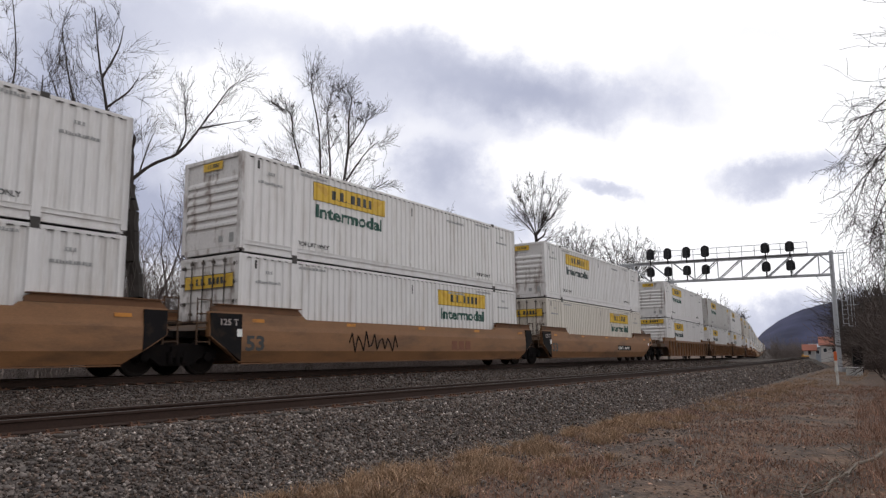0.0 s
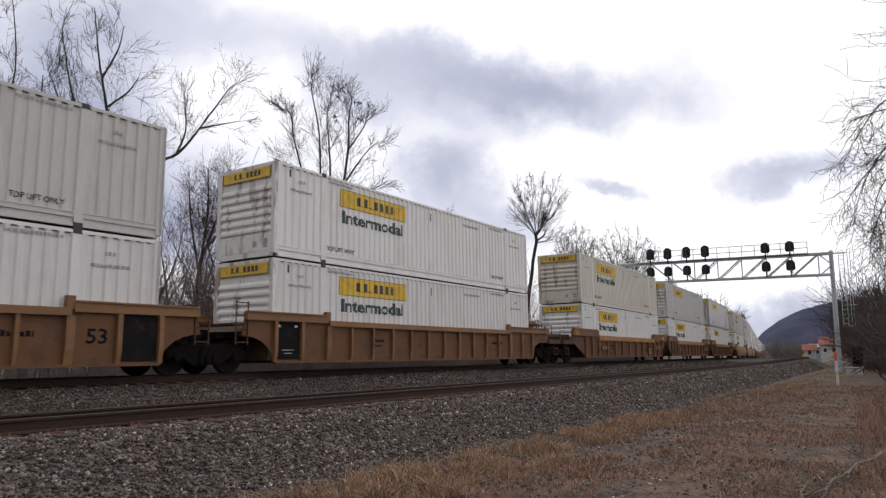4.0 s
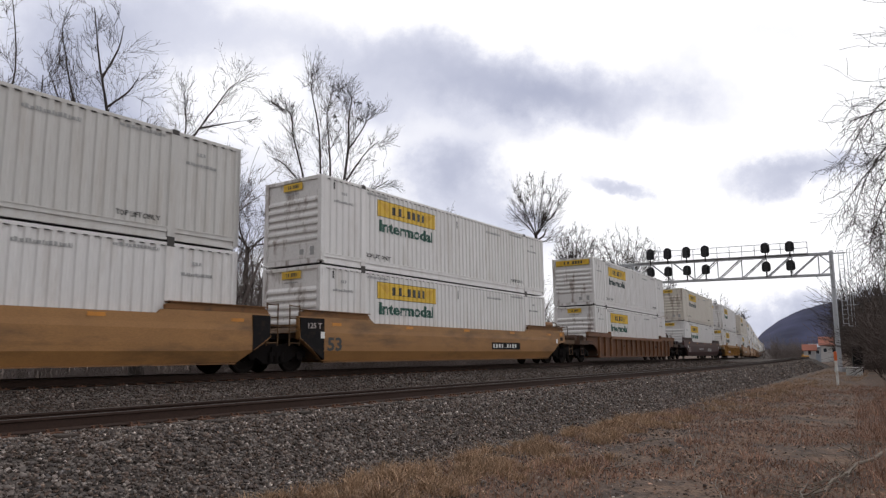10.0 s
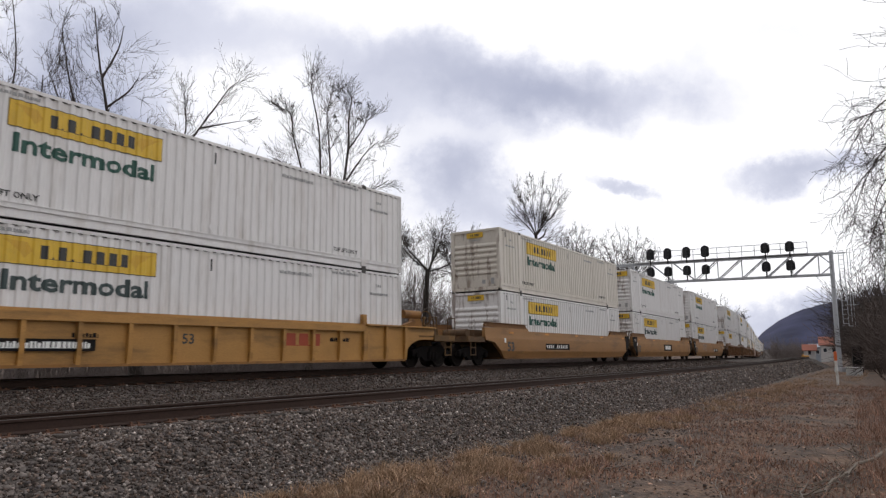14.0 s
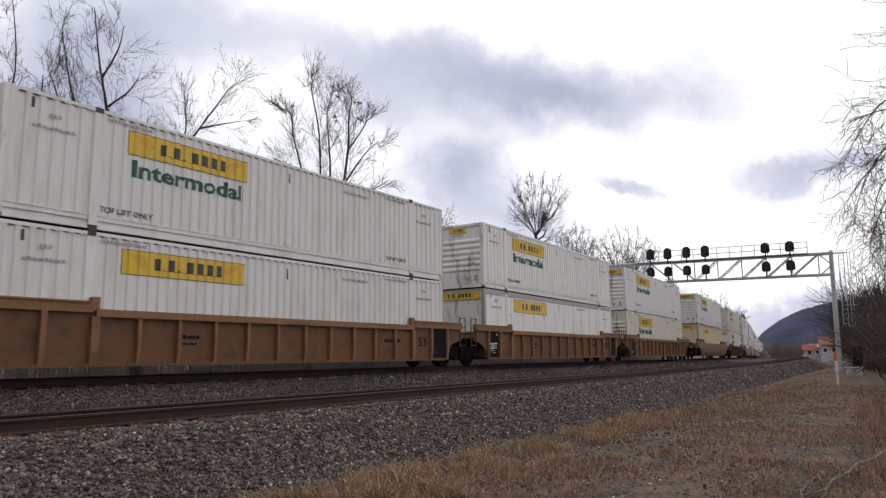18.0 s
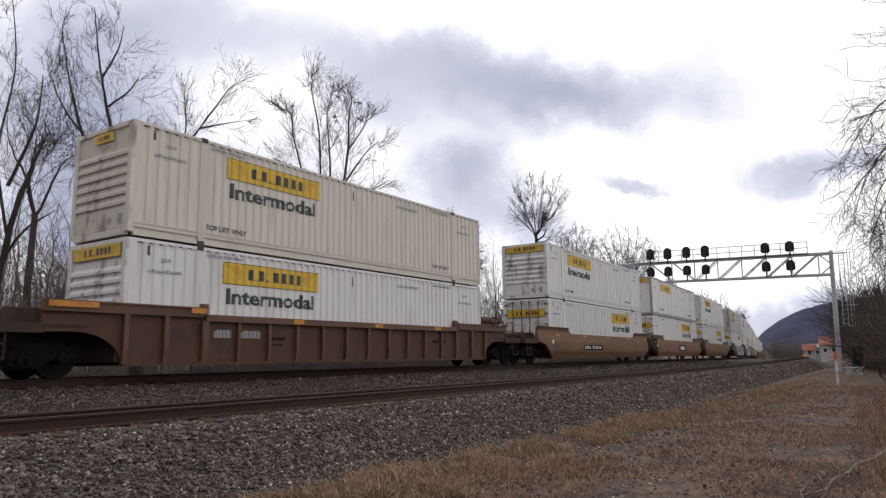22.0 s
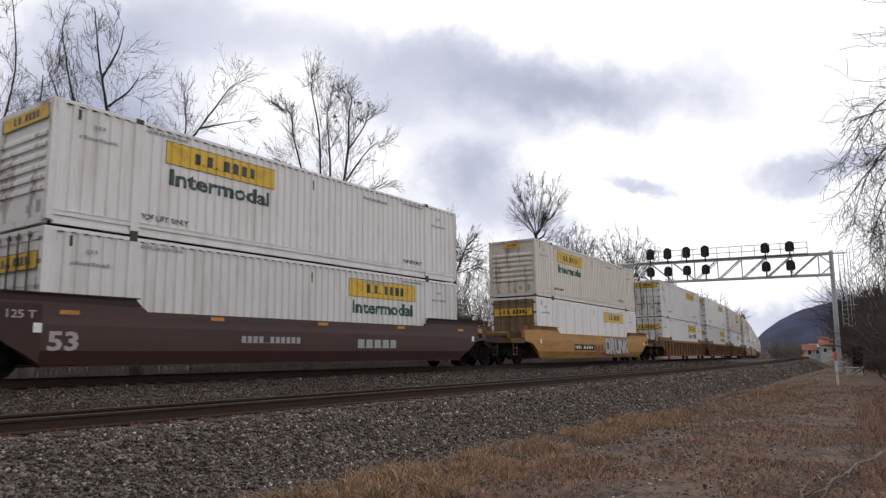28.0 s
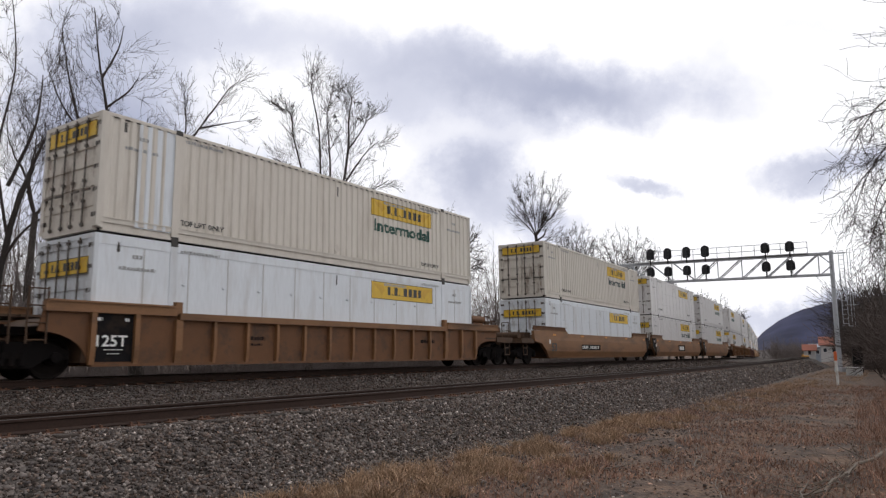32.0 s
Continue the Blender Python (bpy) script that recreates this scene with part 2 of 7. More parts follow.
# darker, redder copy of the wagon tone with dirt blotches, for plates, sills, hoods
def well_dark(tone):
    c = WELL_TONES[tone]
    return material("wagon_dark_dirty_" + tone, (0.62 * c[0] + 0.005, 0.55 * c[1] + 0.004, 0.50 * c[2] + 0.003), rough=0.75, vary=0.3, scale=2.2, dirt=(0.03, 0.022, 0.018), dirt_amount=0.8, dirt_scale=1.6, bump=0.1, bump_scale=16)


def well_grime(tone):
    c = WELL_TONES[tone]
    return material("wagon_soot_" + tone, tuple(0.26 * x + 0.006 for x in c), rough=0.8, vary=0.35, scale=3, dirt=tuple(0.6 * x for x in c), dirt_amount=0.6, dirt_scale=2.2, dirt_from=0.5, bump=0.1, bump_scale=16)


M_TRUCK = material("truck_steel_grimy", (0.0075, 0.006, 0.006), rough=0.95, vary=0.35, scale=4, dirt=(0.020, 0.013, 0.010), dirt_amount=0.5, dirt_scale=3)
M_WHEEL = material("wheel_steel_brown", (0.012, 0.009, 0.008), rough=0.8, metal=0.0, vary=0.3, scale=5)
M_BLACKPANEL = material("panel_black", (0.010, 0.009, 0.010), rough=0.8, vary=0.3, scale=3, dirt=(0.030, 0.020, 0.015), dirt_amount=0.7, dirt_scale=2, dirt_soft=0.1)
for _m in (M_TRUCK, M_WHEEL, M_BLACKPANEL):
    [n for n in _m.node_tree.nodes if n.type == "BSDF_PRINCIPLED"][0].inputs["Specular IOR Level"].default_value = 0.12
M_REFLECT = material("reflector_orange", (0.52, 0.20, 0.018), rough=0.5, vary=0.2, scale=5, dirt=(0.12, 0.05, 0.02), dirt_amount=0.7, dirt_scale=3)
M_WORN = material("stencil_worn", (0.36, 0.31, 0.30), rough=0.7, vary=0.3, scale=8)
M_RAIL = material("rail_rust", (0.031, 0.0145, 0.0092), rough=0.9, vary=0.25, scale=5, bump=0.1, bump_scale=30, fine=0.2, fine_scale=30)
M_RAILHEAD = material("rail_head_worn", (0.052, 0.041, 0.038), rough=0.55, metal=0.6, vary=0.2, scale=2, stretch=(0.2, 4, 4))
M_TIE = material("sleeper_timber", (0.042, 0.030, 0.024), rough=0.9, vary=0.4, scale=6, stretch=(6, 1, 1), bump=0.4, bump_scale=18, random_tone=0.3)
M_PLATE = material("tie_plate_rust", (0.115, 0.055, 0.033), rough=0.85, vary=0.3, scale=8, fine=0.2)
M_ALU = material("galvanised_steel", (0.46, 0.47, 0.50), rough=0.6, metal=0.2, vary=0.15, scale=3)
M_SIGNAL = material("signal_black", (0.012, 0.012, 0.015), rough=0.6, vary=0.3)
M_POSTW = material("post_white", (0.72, 0.72, 0.70), rough=0.6, vary=0.1, dirt=(0.3, 0.26, 0.2), dirt_amount=0.5, dirt_scale=3)
M_POSTO = material("post_orange", (0.62, 0.13, 0.03), rough=0.5, vary=0.1)
M_BARK = material("bark_grey_brown", (0.060, 0.050, 0.044), rough=0.95, vary=0.35, scale=5, stretch=(1, 1, 0.3), bump=0.5, bump_scale=12)
M_BARKD = material("bark_dark", (0.032, 0.026, 0.023), rough=0.95, vary=0.35, scale=5, stretch=(1, 1, 0.3), bump=0.5, bump_scale=12)
M_TWIG = material("twig_brown", (0.058, 0.047, 0.042), rough=0.95, vary=0.3, scale=2)
M_WOODS = material("woods_grey_brown", (0.112, 0.091, 0.085), rough=0.95, vary=0.35, scale=0.6, random_tone=0.25)
M_BRUSH = material("brush_dark_brown", (0.078, 0.058, 0.051), rough=0.95, vary=0.35, scale=0.8)
M_BRANCH = material("branch_brown", (0.042, 0.032, 0.029), rough=0.95, vary=0.3, scale=3)


# ---- mesh helpers ----
CACHE = {}


def box(bm, x0, x1, y0, y1, z0, z1):
    v = [bm.verts.new((x, y, z)) for z in (z0, z1) for y in (y0, y1) for x in (x0, x1)]
    for f in ((0, 2, 3, 1), (4, 5, 7, 6), (0, 1, 5, 4), (2, 6, 7, 3), (0, 4, 6, 2), (1, 3, 7, 5)):
        bm.faces.new([v[i] for i in f])
    return v


def prism(bm, pts, y0, y1):
    """A side-view outline of (x, z) points, in order round the shape, from y0 to y1."""
    a = [bm.verts.new((x, y0, z)) for x, z in pts]
    b = [bm.verts.new((x, y1, z)) for x, z in pts]
    bm.faces.new(a)
    bm.faces.new(b[::-1])
    for i in range(len(pts)):
        j = (i + 1) % len(pts)
        bm.faces.new((a[j], a[i], b[i], b[j]))


def rod(bm, p, q, r, n=8, r2=None):
    p, q = Vector(p), Vector(q)
    d = (q - p).normalized()
    u = d.orthogonal().normalized()
    w = d.cross(u)
    r2 = r if r2 is None else r2
    a = [bm.verts.new(p + (u * math.cos(2 * math.pi * i / n) + w * math.sin(2 * math.pi * i / n)) * r) for i in range(n)]
    b = [bm.verts.new(q + (u * math.cos(2 * math.pi * i / n) + w * math.sin(2 * math.pi * i / n)) * r2) for i in range(n)]
    bm.faces.new(a[::-1])
    bm.faces.new(b)
    for i in range(n):
        j = (i + 1) % n
        bm.faces.new((a[i], a[j], b[j], b[i]))


def lathe(bm, rings, n=20, centre=(0, 0, 0)):
    """Rings of (y, radius) round the y axis."""
    prev = None
    for y, r in rings:
        ring = [bm.verts.new((centre[0] + r * math.cos(2 * math.pi * i / n), centre[1] + y, centre[2] + r * math.sin(2 * math.pi * i / n))) for i in range(n)]
        if prev:
            for i in range(n):
                j = (i + 1) % n
                bm.faces.new((prev[i], ring[i], ring[j], prev[j]))
        else:
            bm.faces.new(ring)
        prev = ring
    bm.faces.new(prev[::-1])


def mesh_of(name, fill, mat, key=None, smooth=False, bevel=0.0):
    """A mesh from a function that fills a bmesh; meshes with the same key are shared."""
    k = (key or name, mat.name)
    if key and k in CACHE:
        return CACHE[k]
    bm = bmesh.new()
    fill(bm)
    if bevel:
        bmesh.ops.bevel(bm, geom=bm.edges[:], offset=bevel, segments=1, affect="EDGES", clamp_overlap=True)
    bmesh.ops.recalc_face_normals(bm, faces=bm.faces[:])
    if smooth:
        for f in bm.faces:
            f.smooth = True
    me = bpy.data.meshes.new(name)
    bm.to_mesh(me)
    bm.free()
    me.materials.append(mat)
    if key:
        CACHE[k] = me
    return me


def part(name, fill, mat, parent, label="", key=None, at=None, smooth=False, bevel=0.0):
    ob = new(name, fill if isinstance(fill, bpy.types.Mesh) else mesh_of(name, fill, mat, key, smooth, bevel))
    if parent:
        ob.parent = parent
    if at is not None:
        ob.matrix_basis = at
    if label:
        tagged(ob, label)
    return ob


def lettering(text, height, depth, mat, width=None, bold=None):
    """Built-in font as a thin mesh in the x-z plane, its lower left corner at the origin, facing -y."""
    k = ("text", text, height, width, mat.name, bold)
    if k in CACHE:
        return CACHE[k]
    cu = bpy.data.curves.new("lettering", "FONT")
    cu.body, cu.size, cu.extrude, cu.resolution_u = text, 1.0, depth / 2, 2
    cu.offset = bold if bold is not None else 0.030 if height > 0.4 else 0.016
    ob = bpy.data.objects.new("lettering", cu)
    scene.collection.objects.link(ob)
    bpy.context.view_layer.update()
    me = bpy.data.meshes.new_from_object(ob.evaluated_get(bpy.context.evaluated_depsgraph_get()))
    bpy.data.objects.remove(ob)
    co = np.array([v.co for v in me.vertices])
    lo, hi = co.min(0), co.max(0)
    sy = height / (hi[1] - lo[1])
    sx = width / (hi[0] - lo[0]) if width else sy
    for v in me.vertices:
        v.co = ((v.co.x - lo[0]) * sx, -v.co.z - depth / 2, (v.co.y - lo[1]) * sy)
    me.materials.clear()
    me.materials.append(mat)
    CACHE[k] = me
    return me


def sprayed(text, x0, x1, z0, z1, mat, bold, seed, depth=0.003):
    """A sprayed word: heavy letters crowded side by side, each leaning and standing a little differently, as one thin mesh."""
    rng = random.Random(seed)
    w = (x1 - x0) / len(text)
    bm = bmesh.new()
    for i, ch in enumerate(text):
        lean, drop, lift, wide = rng.uniform(-0.16, 0.16), rng.uniform(0, 0.07), rng.uniform(0, 0.08), rng.uniform(0.94, 1.06)
        grow = bold * 0.55
        me = lettering(ch, 1.0, depth, mat, 1.0, bold)
        v0 = len(bm.verts)
        bm.from_mesh(me)
        bm.verts.ensure_lookup_table()
        za, zb = z0 + drop - grow, z1 - lift + grow
        for v in bm.verts[v0:]:
            u, t = v.co.x - 0.5, v.co.z
            v.co = (x0 + (i + 0.5) * w + u * (w * wide + 2 * grow) + lean * (t - 0.5) * w, v.co.y - 0.0012 * (i % 2), za + t * (zb - za))
    out = bpy.data.meshes.new("sprayed_word")
    bm.to_mesh(out)
    bm.free()
    out.materials.append(mat)
    return out


# ---- ground, ballast and rails ----
def track_y(x):
    return float(np.interp(x, _X, _Y))


def track_z(x):
    return float(np.interp(x, _X, _Z))


def ground_material(name, colours, scale, second, bump, cells=0.0):
    """Earth, weeds or stone: two noises over three colours, optional stone cells."""
    m = bpy.data.materials.new(name)
    nd, ln = nodes_of(m)
    out = nd.new("ShaderNodeOutputMaterial")
    bsdf = nd.new("ShaderNodeBsdfPrincipled")
    ln.new(bsdf.outputs[0], out.inputs[0])
    bsdf.inputs["Roughness"].default_value = 0.95
    bsdf.inputs["Specular IOR Level"].default_value = 0.2
    tc = nd.new("ShaderNodeTexCoord")
    n1 = nd.new("ShaderNodeTexNoise")
    n1.inputs["Scale"].default_value = scale
    n1.inputs["Detail"].default_value = 8
    n1.inputs["Roughness"].default_value = 0.65
    ln.new(tc.outputs["Object"], n1.inputs["Vector"])
    ramp = nd.new("ShaderNodeValToRGB")
    e = ramp.color_ramp.elements
    e[0].position, e[0].color = 0.36, (*colours[0], 1)
    e[1].position, e[1].color = 0.64, (*colours[2], 1)
    k = e.new(0.5)
    k.color = (*colours[1], 1)
    ln.new(n1.outputs["Fac"], ramp.inputs[0])
    n2 = nd.new("ShaderNodeTexNoise")
    n2.inputs["Scale"].default_value = second
    n2.inputs["Detail"].default_value = 5
    ln.new(tc.outputs["Object"], n2.inputs["Vector"])
    rng = nd.new("ShaderNodeMapRange")
    rng.inputs["From Min"].default_value, rng.inputs["From Max"].default_value = 0.3, 0.7
    rng.inputs["To Min"].default_value, rng.inputs["To Max"].default_value = 0.55, 1.5
    ln.new(n2.outputs["Fac"], rng.inputs["Value"])
    vm = nd.new("ShaderNodeVectorMath")
    vm.operation = "SCALE"
    ln.new(ramp.outputs[0], vm.inputs[0])
    ln.new(rng.outputs[0], vm.inputs["Scale"])
    col, height = vm.outputs[0], n2.outputs["Fac"]
    if cells:
        vo = nd.new("ShaderNodeTexVoronoi")
        vo.inputs["Scale"].default_value = cells
        ln.new(tc.outputs["Object"], vo.inputs["Vector"])
        sep = nd.new("ShaderNodeSeparateColor")
        ln.new(vo.outputs["Color"], sep.inputs[0])
        r3 = nd.new("ShaderNodeMapRange")
        r3.inputs["To Min"].default_value, r3.inputs["To Max"].default_value = 0.35, 1.75
        ln.new(sep.outputs[0], r3.inputs["Value"])
        v3 = nd.new("ShaderNodeVectorMath")
        v3.operation = "SCALE"
        ln.new(col, v3.inputs[0])
        ln.new(r3.outputs[0], v3.inputs["Scale"])
        col = v3.outputs[0]
        inv = nd.new("ShaderNodeMath")
        inv.operation = "SUBTRACT"
        inv.inputs[0].default_value = 1.0
        ln.new(vo.outputs["Distance"], inv.inputs[1])
        height = inv.outputs[0]
    ln.new(col, bsdf.inputs["Base Color"])
    bp = nd.new("ShaderNodeBump")
    bp.inputs["Strength"].default_value = bump
    bp.inputs["Distance"].default_value = 0.04
    ln.new(height, bp.inputs["Height"])
    ln.new(bp.outputs[0], bsdf.inputs["Normal"])
    return m


M_GROUND = ground_material("dry_weed_ground", ((0.062, 0.049, 0.043), (0.103, 0.073, 0.058), (0.155, 0.103, 0.074)), 1.1, 14.0, 0.9)
M_BALLAST = ground_material("limestone_ballast", ((0.060, 0.049, 0.044), (0.083, 0.070, 0.064), (0.112, 0.096, 0.087)), 0.5, 5.0, 1.0, 17.0)
M_STONE = ground_material("crushed_stone", ((0.069, 0.058, 0.053), (0.114, 0.099, 0.092), (0.187, 0.168, 0.156)), 7.0, 30.0, 0.3)
M_TRACKSTONE = ground_material("dirty_track_stone", ((0.042, 0.034, 0.030), (0.068, 0.056, 0.051), (0.112, 0.095, 0.086)), 7.0, 30.0, 0.3)
for _m in (M_STONE, M_TRACKSTONE):
    _nd, _ln = _m.node_tree.nodes, _m.node_tree.links
    _geo = _nd.new("ShaderNodeNewGeometry")
    _rr = _nd.new("ShaderNodeValToRGB")
    _rr.color_ramp.elements[0].position, _rr.color_ramp.elements[0].color = 0.0, (0.30, 0.28, 0.27, 1)
    _rr.color_ramp.elements[1].position, _rr.color_ramp.elements[1].color = 1.0, (3.9, 3.8, 3.75, 1)
    for _p, _c in ((0.2, (0.66, 0.55, 0.48)), (0.4, (0.80, 0.82, 0.88)), (0.58, (1.15, 0.90, 0.76)), (0.74, (1.12, 1.10, 1.10)), (0.88, (1.5, 1.42, 1.36)), (0.96, (2.0, 1.97, 1.95))):
        _rr.color_ramp.elements.new(_p).color = (*_c, 1)
    _ln.new(_geo.outputs["Random Per Island"], _rr.inputs[0])
    _mul = _nd.new("ShaderNodeVectorMath")
    _mul.operation = "MULTIPLY"
    _b = [n for n in _nd if n.type == "BSDF_PRINCIPLED"][0]
    _ln.new(_b.inputs["Base Color"].links[0].from_socket, _mul.inputs[0])
    _ln.new(_rr.outputs[0], _mul.inputs[1])
    _ln.new(_mul.outputs[0], _b.inputs["Base Color"])


def grid_mesh(name, xs, offs, zf, mat, part_way=False):
    """One sheet over lines along and across the track; zf(x, y, off) gives the height."""
    verts, n = [], len(offs)
    for x in xs:
        ty = track_y(x)
        for o in offs:
            y = ty + o if abs(o) < 60 else o + TRACK_Y + (ty - TRACK_Y) * max(0.0, 1 - (abs(o) - 60) / 400)
            z = zf(x, y, o)
            if part_way:
                # the bed widens and lifts with the near track where it parts
                y -= PART_Y * parting(x) * min(1.0, max(0.0, (-o - 2.4) / 3.2))
                z += PART_Z * parting(x) * float(np.interp(o, [-10.7, -8.6, -5.8, -2.4], [0, 1, 1, 0]))
            verts.append((x, y, z))
    faces = [(i * n + j, (i + 1) * n + j, (i + 1) * n + j + 1, i * n + j + 1) for i in range(len(xs) - 1) for j in range(n - 1)]
    me = bpy.data.meshes.new(name)
    me.from_pydata(verts, [], faces)
    me.polygons.foreach_set("use_smooth", [True] * len(me.polygons))
    me.materials.append(mat)
    return me


def ground_height(x, y, o):
    base = float(np.interp(o, [-400, -60, -22, -15, -10.2, -8, 3, 5.5, 9, 30, 400], [-0.6, -1.0, -1.02, -1.02, -1.0, -1.1, -1.0, -1.1, -1.5, -1.6, -1.0]))
    z = base + track_z(x) * float(np.interp(o, [-160, -24, -11, 40, 160], [0.0, 0.45, 1, 1, 0]))
    r = math.hypot(x, y)
    if r < 120:
        z += 0.05 * noise.noise(Vector((x * 0.5, y * 0.5, 0))) + 0.03 * noise.noise(Vector((x * 1.7, y * 1.7, 3)))
    # scrubby bank beside the right of way
    z += 1.6 * math.exp(-(((x - 42) / 22) ** 2)) * max(0.0, min(1.0, (2.2 - y) / 5)) if -16 < y < 4 else 0.0
    return z


def spread(*runs):
    v = []
    for a, b, step in runs:
        v += list(np.arange(a, b, step))
    return v


XS = spread((-900, -100, 80), (-100, 0, 10), (0, 40, 0.5), (40, 110, 1.5), (110, 300, 10), (300, 1100, 80), (1100, 4200, 600))
OFFS = spread((-3000, -400, 500), (-400, -60, 40), (-60, -24, 4), (-24, -7.8, 0.45), (-7.8, 3, 1.8), (3, 12, 1.5), (12, 60, 8), (60, 400, 40), (400, 3001, 500))
ground = new("ground", grid_mesh("ground", XS, OFFS, ground_height, M_GROUND))
tagged(ground, "dry brown weedy ground beside the railway", "ground", kind="structure")

BED = [(-10.8, -1.12), (-10.3, -0.97), (-9.7, -0.71), (-9.15, -0.43), (-8.85, -0.345), (-8.5, -0.322), (-8.1, -0.325), (-6.6, -0.395), (-6.0, -0.43), (-5.0, -0.48), (-3.6, -0.46), (-2.6, -0.40), (-1.9, -0.25), (-1.3, -0.19), (1.3, -0.19), (1.9, -0.22), (3.0, -0.55), (4.6, -1.15)]


def bed_height(x, y, o):
    z = float(np.interp(o, [b[0] for b in BED], [b[1] for b in BED])) + track_z(x)
    if -5 < x < 60:
        z += 0.025 * noise.noise(Vector((x * 1.2, y * 1.2, 7))) + 0.012 * noise.noise(Vector((x * 5, y * 5, 1)))
    if o < -9:
        z += 0.06 * noise.noise(Vector((x * 0.35, 5.0, 2)))
    return z


BX = spread((-880, -20, 20), (-20, 0, 2), (0, 30, 0.25), (30, 80, 0.6), (80, 240, 4), (240, 1080, 30))
BO = spread((-10.8, -6, 0.2), (-6, -1.8, 0.35), (-1.8, 4.7, 0.65))
ballast = new("ballast", grid_mesh("ballast", BX, BO, bed_height, M_BALLAST, True))
tagged(ballast, "grey crushed limestone ballast under two tracks", "ballast", kind="structure")


def scatter(name, places, sizes, mat, seed, flat=0.7):
    """Loose broken stones, each an irregular eight-cornered block, joined into one mesh."""
    rng = np.random.default_rng(seed)
    n = len(places)
    cube = np.array([(x, y, z) for z in (-1, 1) for y in (-1, 1) for x in (-1, 1)], float)
    v = cube[None] * rng.uniform(0.25, 1.0, (n, 8, 3)) * rng.uniform(0.55, 1.25, (n, 1, 3))
    v[:, :, 2] *= flat
    a = rng.uniform(0, 2 * math.pi, n)
    b = rng.normal(0, 0.9, n)
    ca, sa, cb, sb = np.cos(a), np.sin(a), np.cos(b), np.sin(b)
    x = v[:, :, 0] * ca[:, None] - v[:, :, 1] * sa[:, None]
    y = v[:, :, 0] * sa[:, None] + v[:, :, 1] * ca[:, None]
    z = v[:, :, 2]
    y, z = y * cb[:, None] - z * sb[:, None], y * sb[:, None] + z * cb[:, None]
    co = np.stack([x, y, z], -1) * np.asarray(sizes)[:, None, None] + np.asarray(places)[:, None, :]
    f = np.array(((0, 2, 3, 1), (4, 5, 7, 6), (0, 1, 5, 4), (2, 6, 7, 3), (0, 4, 6, 2), (1, 3, 7, 5)))
    fi = (np.arange(n)[:, None, None] * 8 + f[None]).reshape(-1)
    me = bpy.data.meshes.new(name)
    me.vertices.add(n * 8)
    me.vertices.foreach_set("co", co.reshape(-1))
    me.loops.add(len(fi))
    me.loops.foreach_set("vertex_index", fi)
    me.polygons.add(n * 6)
    me.polygons.foreach_set("loop_start", np.arange(n * 6) * 4)
    me.update(calc_edges=True)
    me.validate()
    me.materials.append(mat)
    return me


def stones():
    rng = np.random.default_rng(5)
    pl, sz, pt, st = [], [], [], []
    for x0, x1, o0, o1, per, s0, s1 in ((2.0, 13, -10.75, -8.0, 900, 0.013, 0.032), (13, 26, -10.75, -8.0, 420, 0.016, 0.038), (26, 48, -10.6, -8.0, 130, 0.024, 0.048), (48, 84, -10.4, -8.0, 45, 0.035, 0.075),
                                        (2, 16, -6.9, -1.3, 330, 0.014, 0.032), (16, 34, -6.9, -1.3, 130, 0.020, 0.040), (34, 80, -6.9, -1.3, 34, 0.03, 0.065)):
        n = int((x1 - x0) * (o1 - o0) * per)
        x, o, s = rng.uniform(x0, x1, n), rng.uniform(o0, o1, n), rng.uniform(s0, s1, n)
        for a, b, c in zip(x, o, s):
            if b < -10.35 and noise.noise(Vector((a * 0.6, b * 0.9, 4))) < 0.0:
                continue
            y = track_y(a) + b
            up = PART_Z * parting(a) * float(np.interp(b, [-10.7, -8.6, -5.8, -2.4], [0, 1, 1, 0]))
            far = b > -7.0
            (pt if far else pl).append((a, y - PART_Y * parting(a) * min(1.0, max(0.0, (-b - 2.4) / 3.2)), bed_height(a, y, b) + c * 0.35 + up))
            (st if far else sz).append(c)
    # stones strayed into the weeds
    for k in range(11000):
        a, b = rng.uniform(4, 32), -10.4 - abs(rng.normal(0, 2.6 if k < 7000 else 0.7))
        y, c = track_y(a) + b, rng.uniform(0.012, 0.034)
        pl.append((a, y, ground_height(a, y, b) + c * 0.2))
        sz.append(c)
    ob = new("ballast_stones", scatter("ballast_stones", pl, sz, M_STONE, 3))
    tagged(ob, "loose grey and pale broken stones on the ballast slope", "stones", kind="stuff")
    ob = new("track_stones", scatter("track_stones", pt, st, M_TRACKSTONE, 4))
    tagged(ob, "dark grimy broken stones between the two tracks", "stones", kind="stuff")


stones()


def swept(name, pts, place, ss, mat, smooth=False):
    """A closed section of (off, z) points carried along the track."""
    verts, n = [], len(pts)
    for s in ss:
        verts += [place(s, o, z) for o, z in pts]
    faces = [(i * n + j, (i + 1) * n + j, (i + 1) * n + (j + 1) % n, i * n + (j + 1) % n) for i in range(len(ss) - 1) for j in range(n)]
    faces += [tuple(range(n)), tuple((len(ss) - 1) * n + j for j in range(n))[::-1]]
    me = bpy.data.meshes.new(name)
    me.from_pydata(verts, [], faces)
    me.materials.append(mat)
    return me


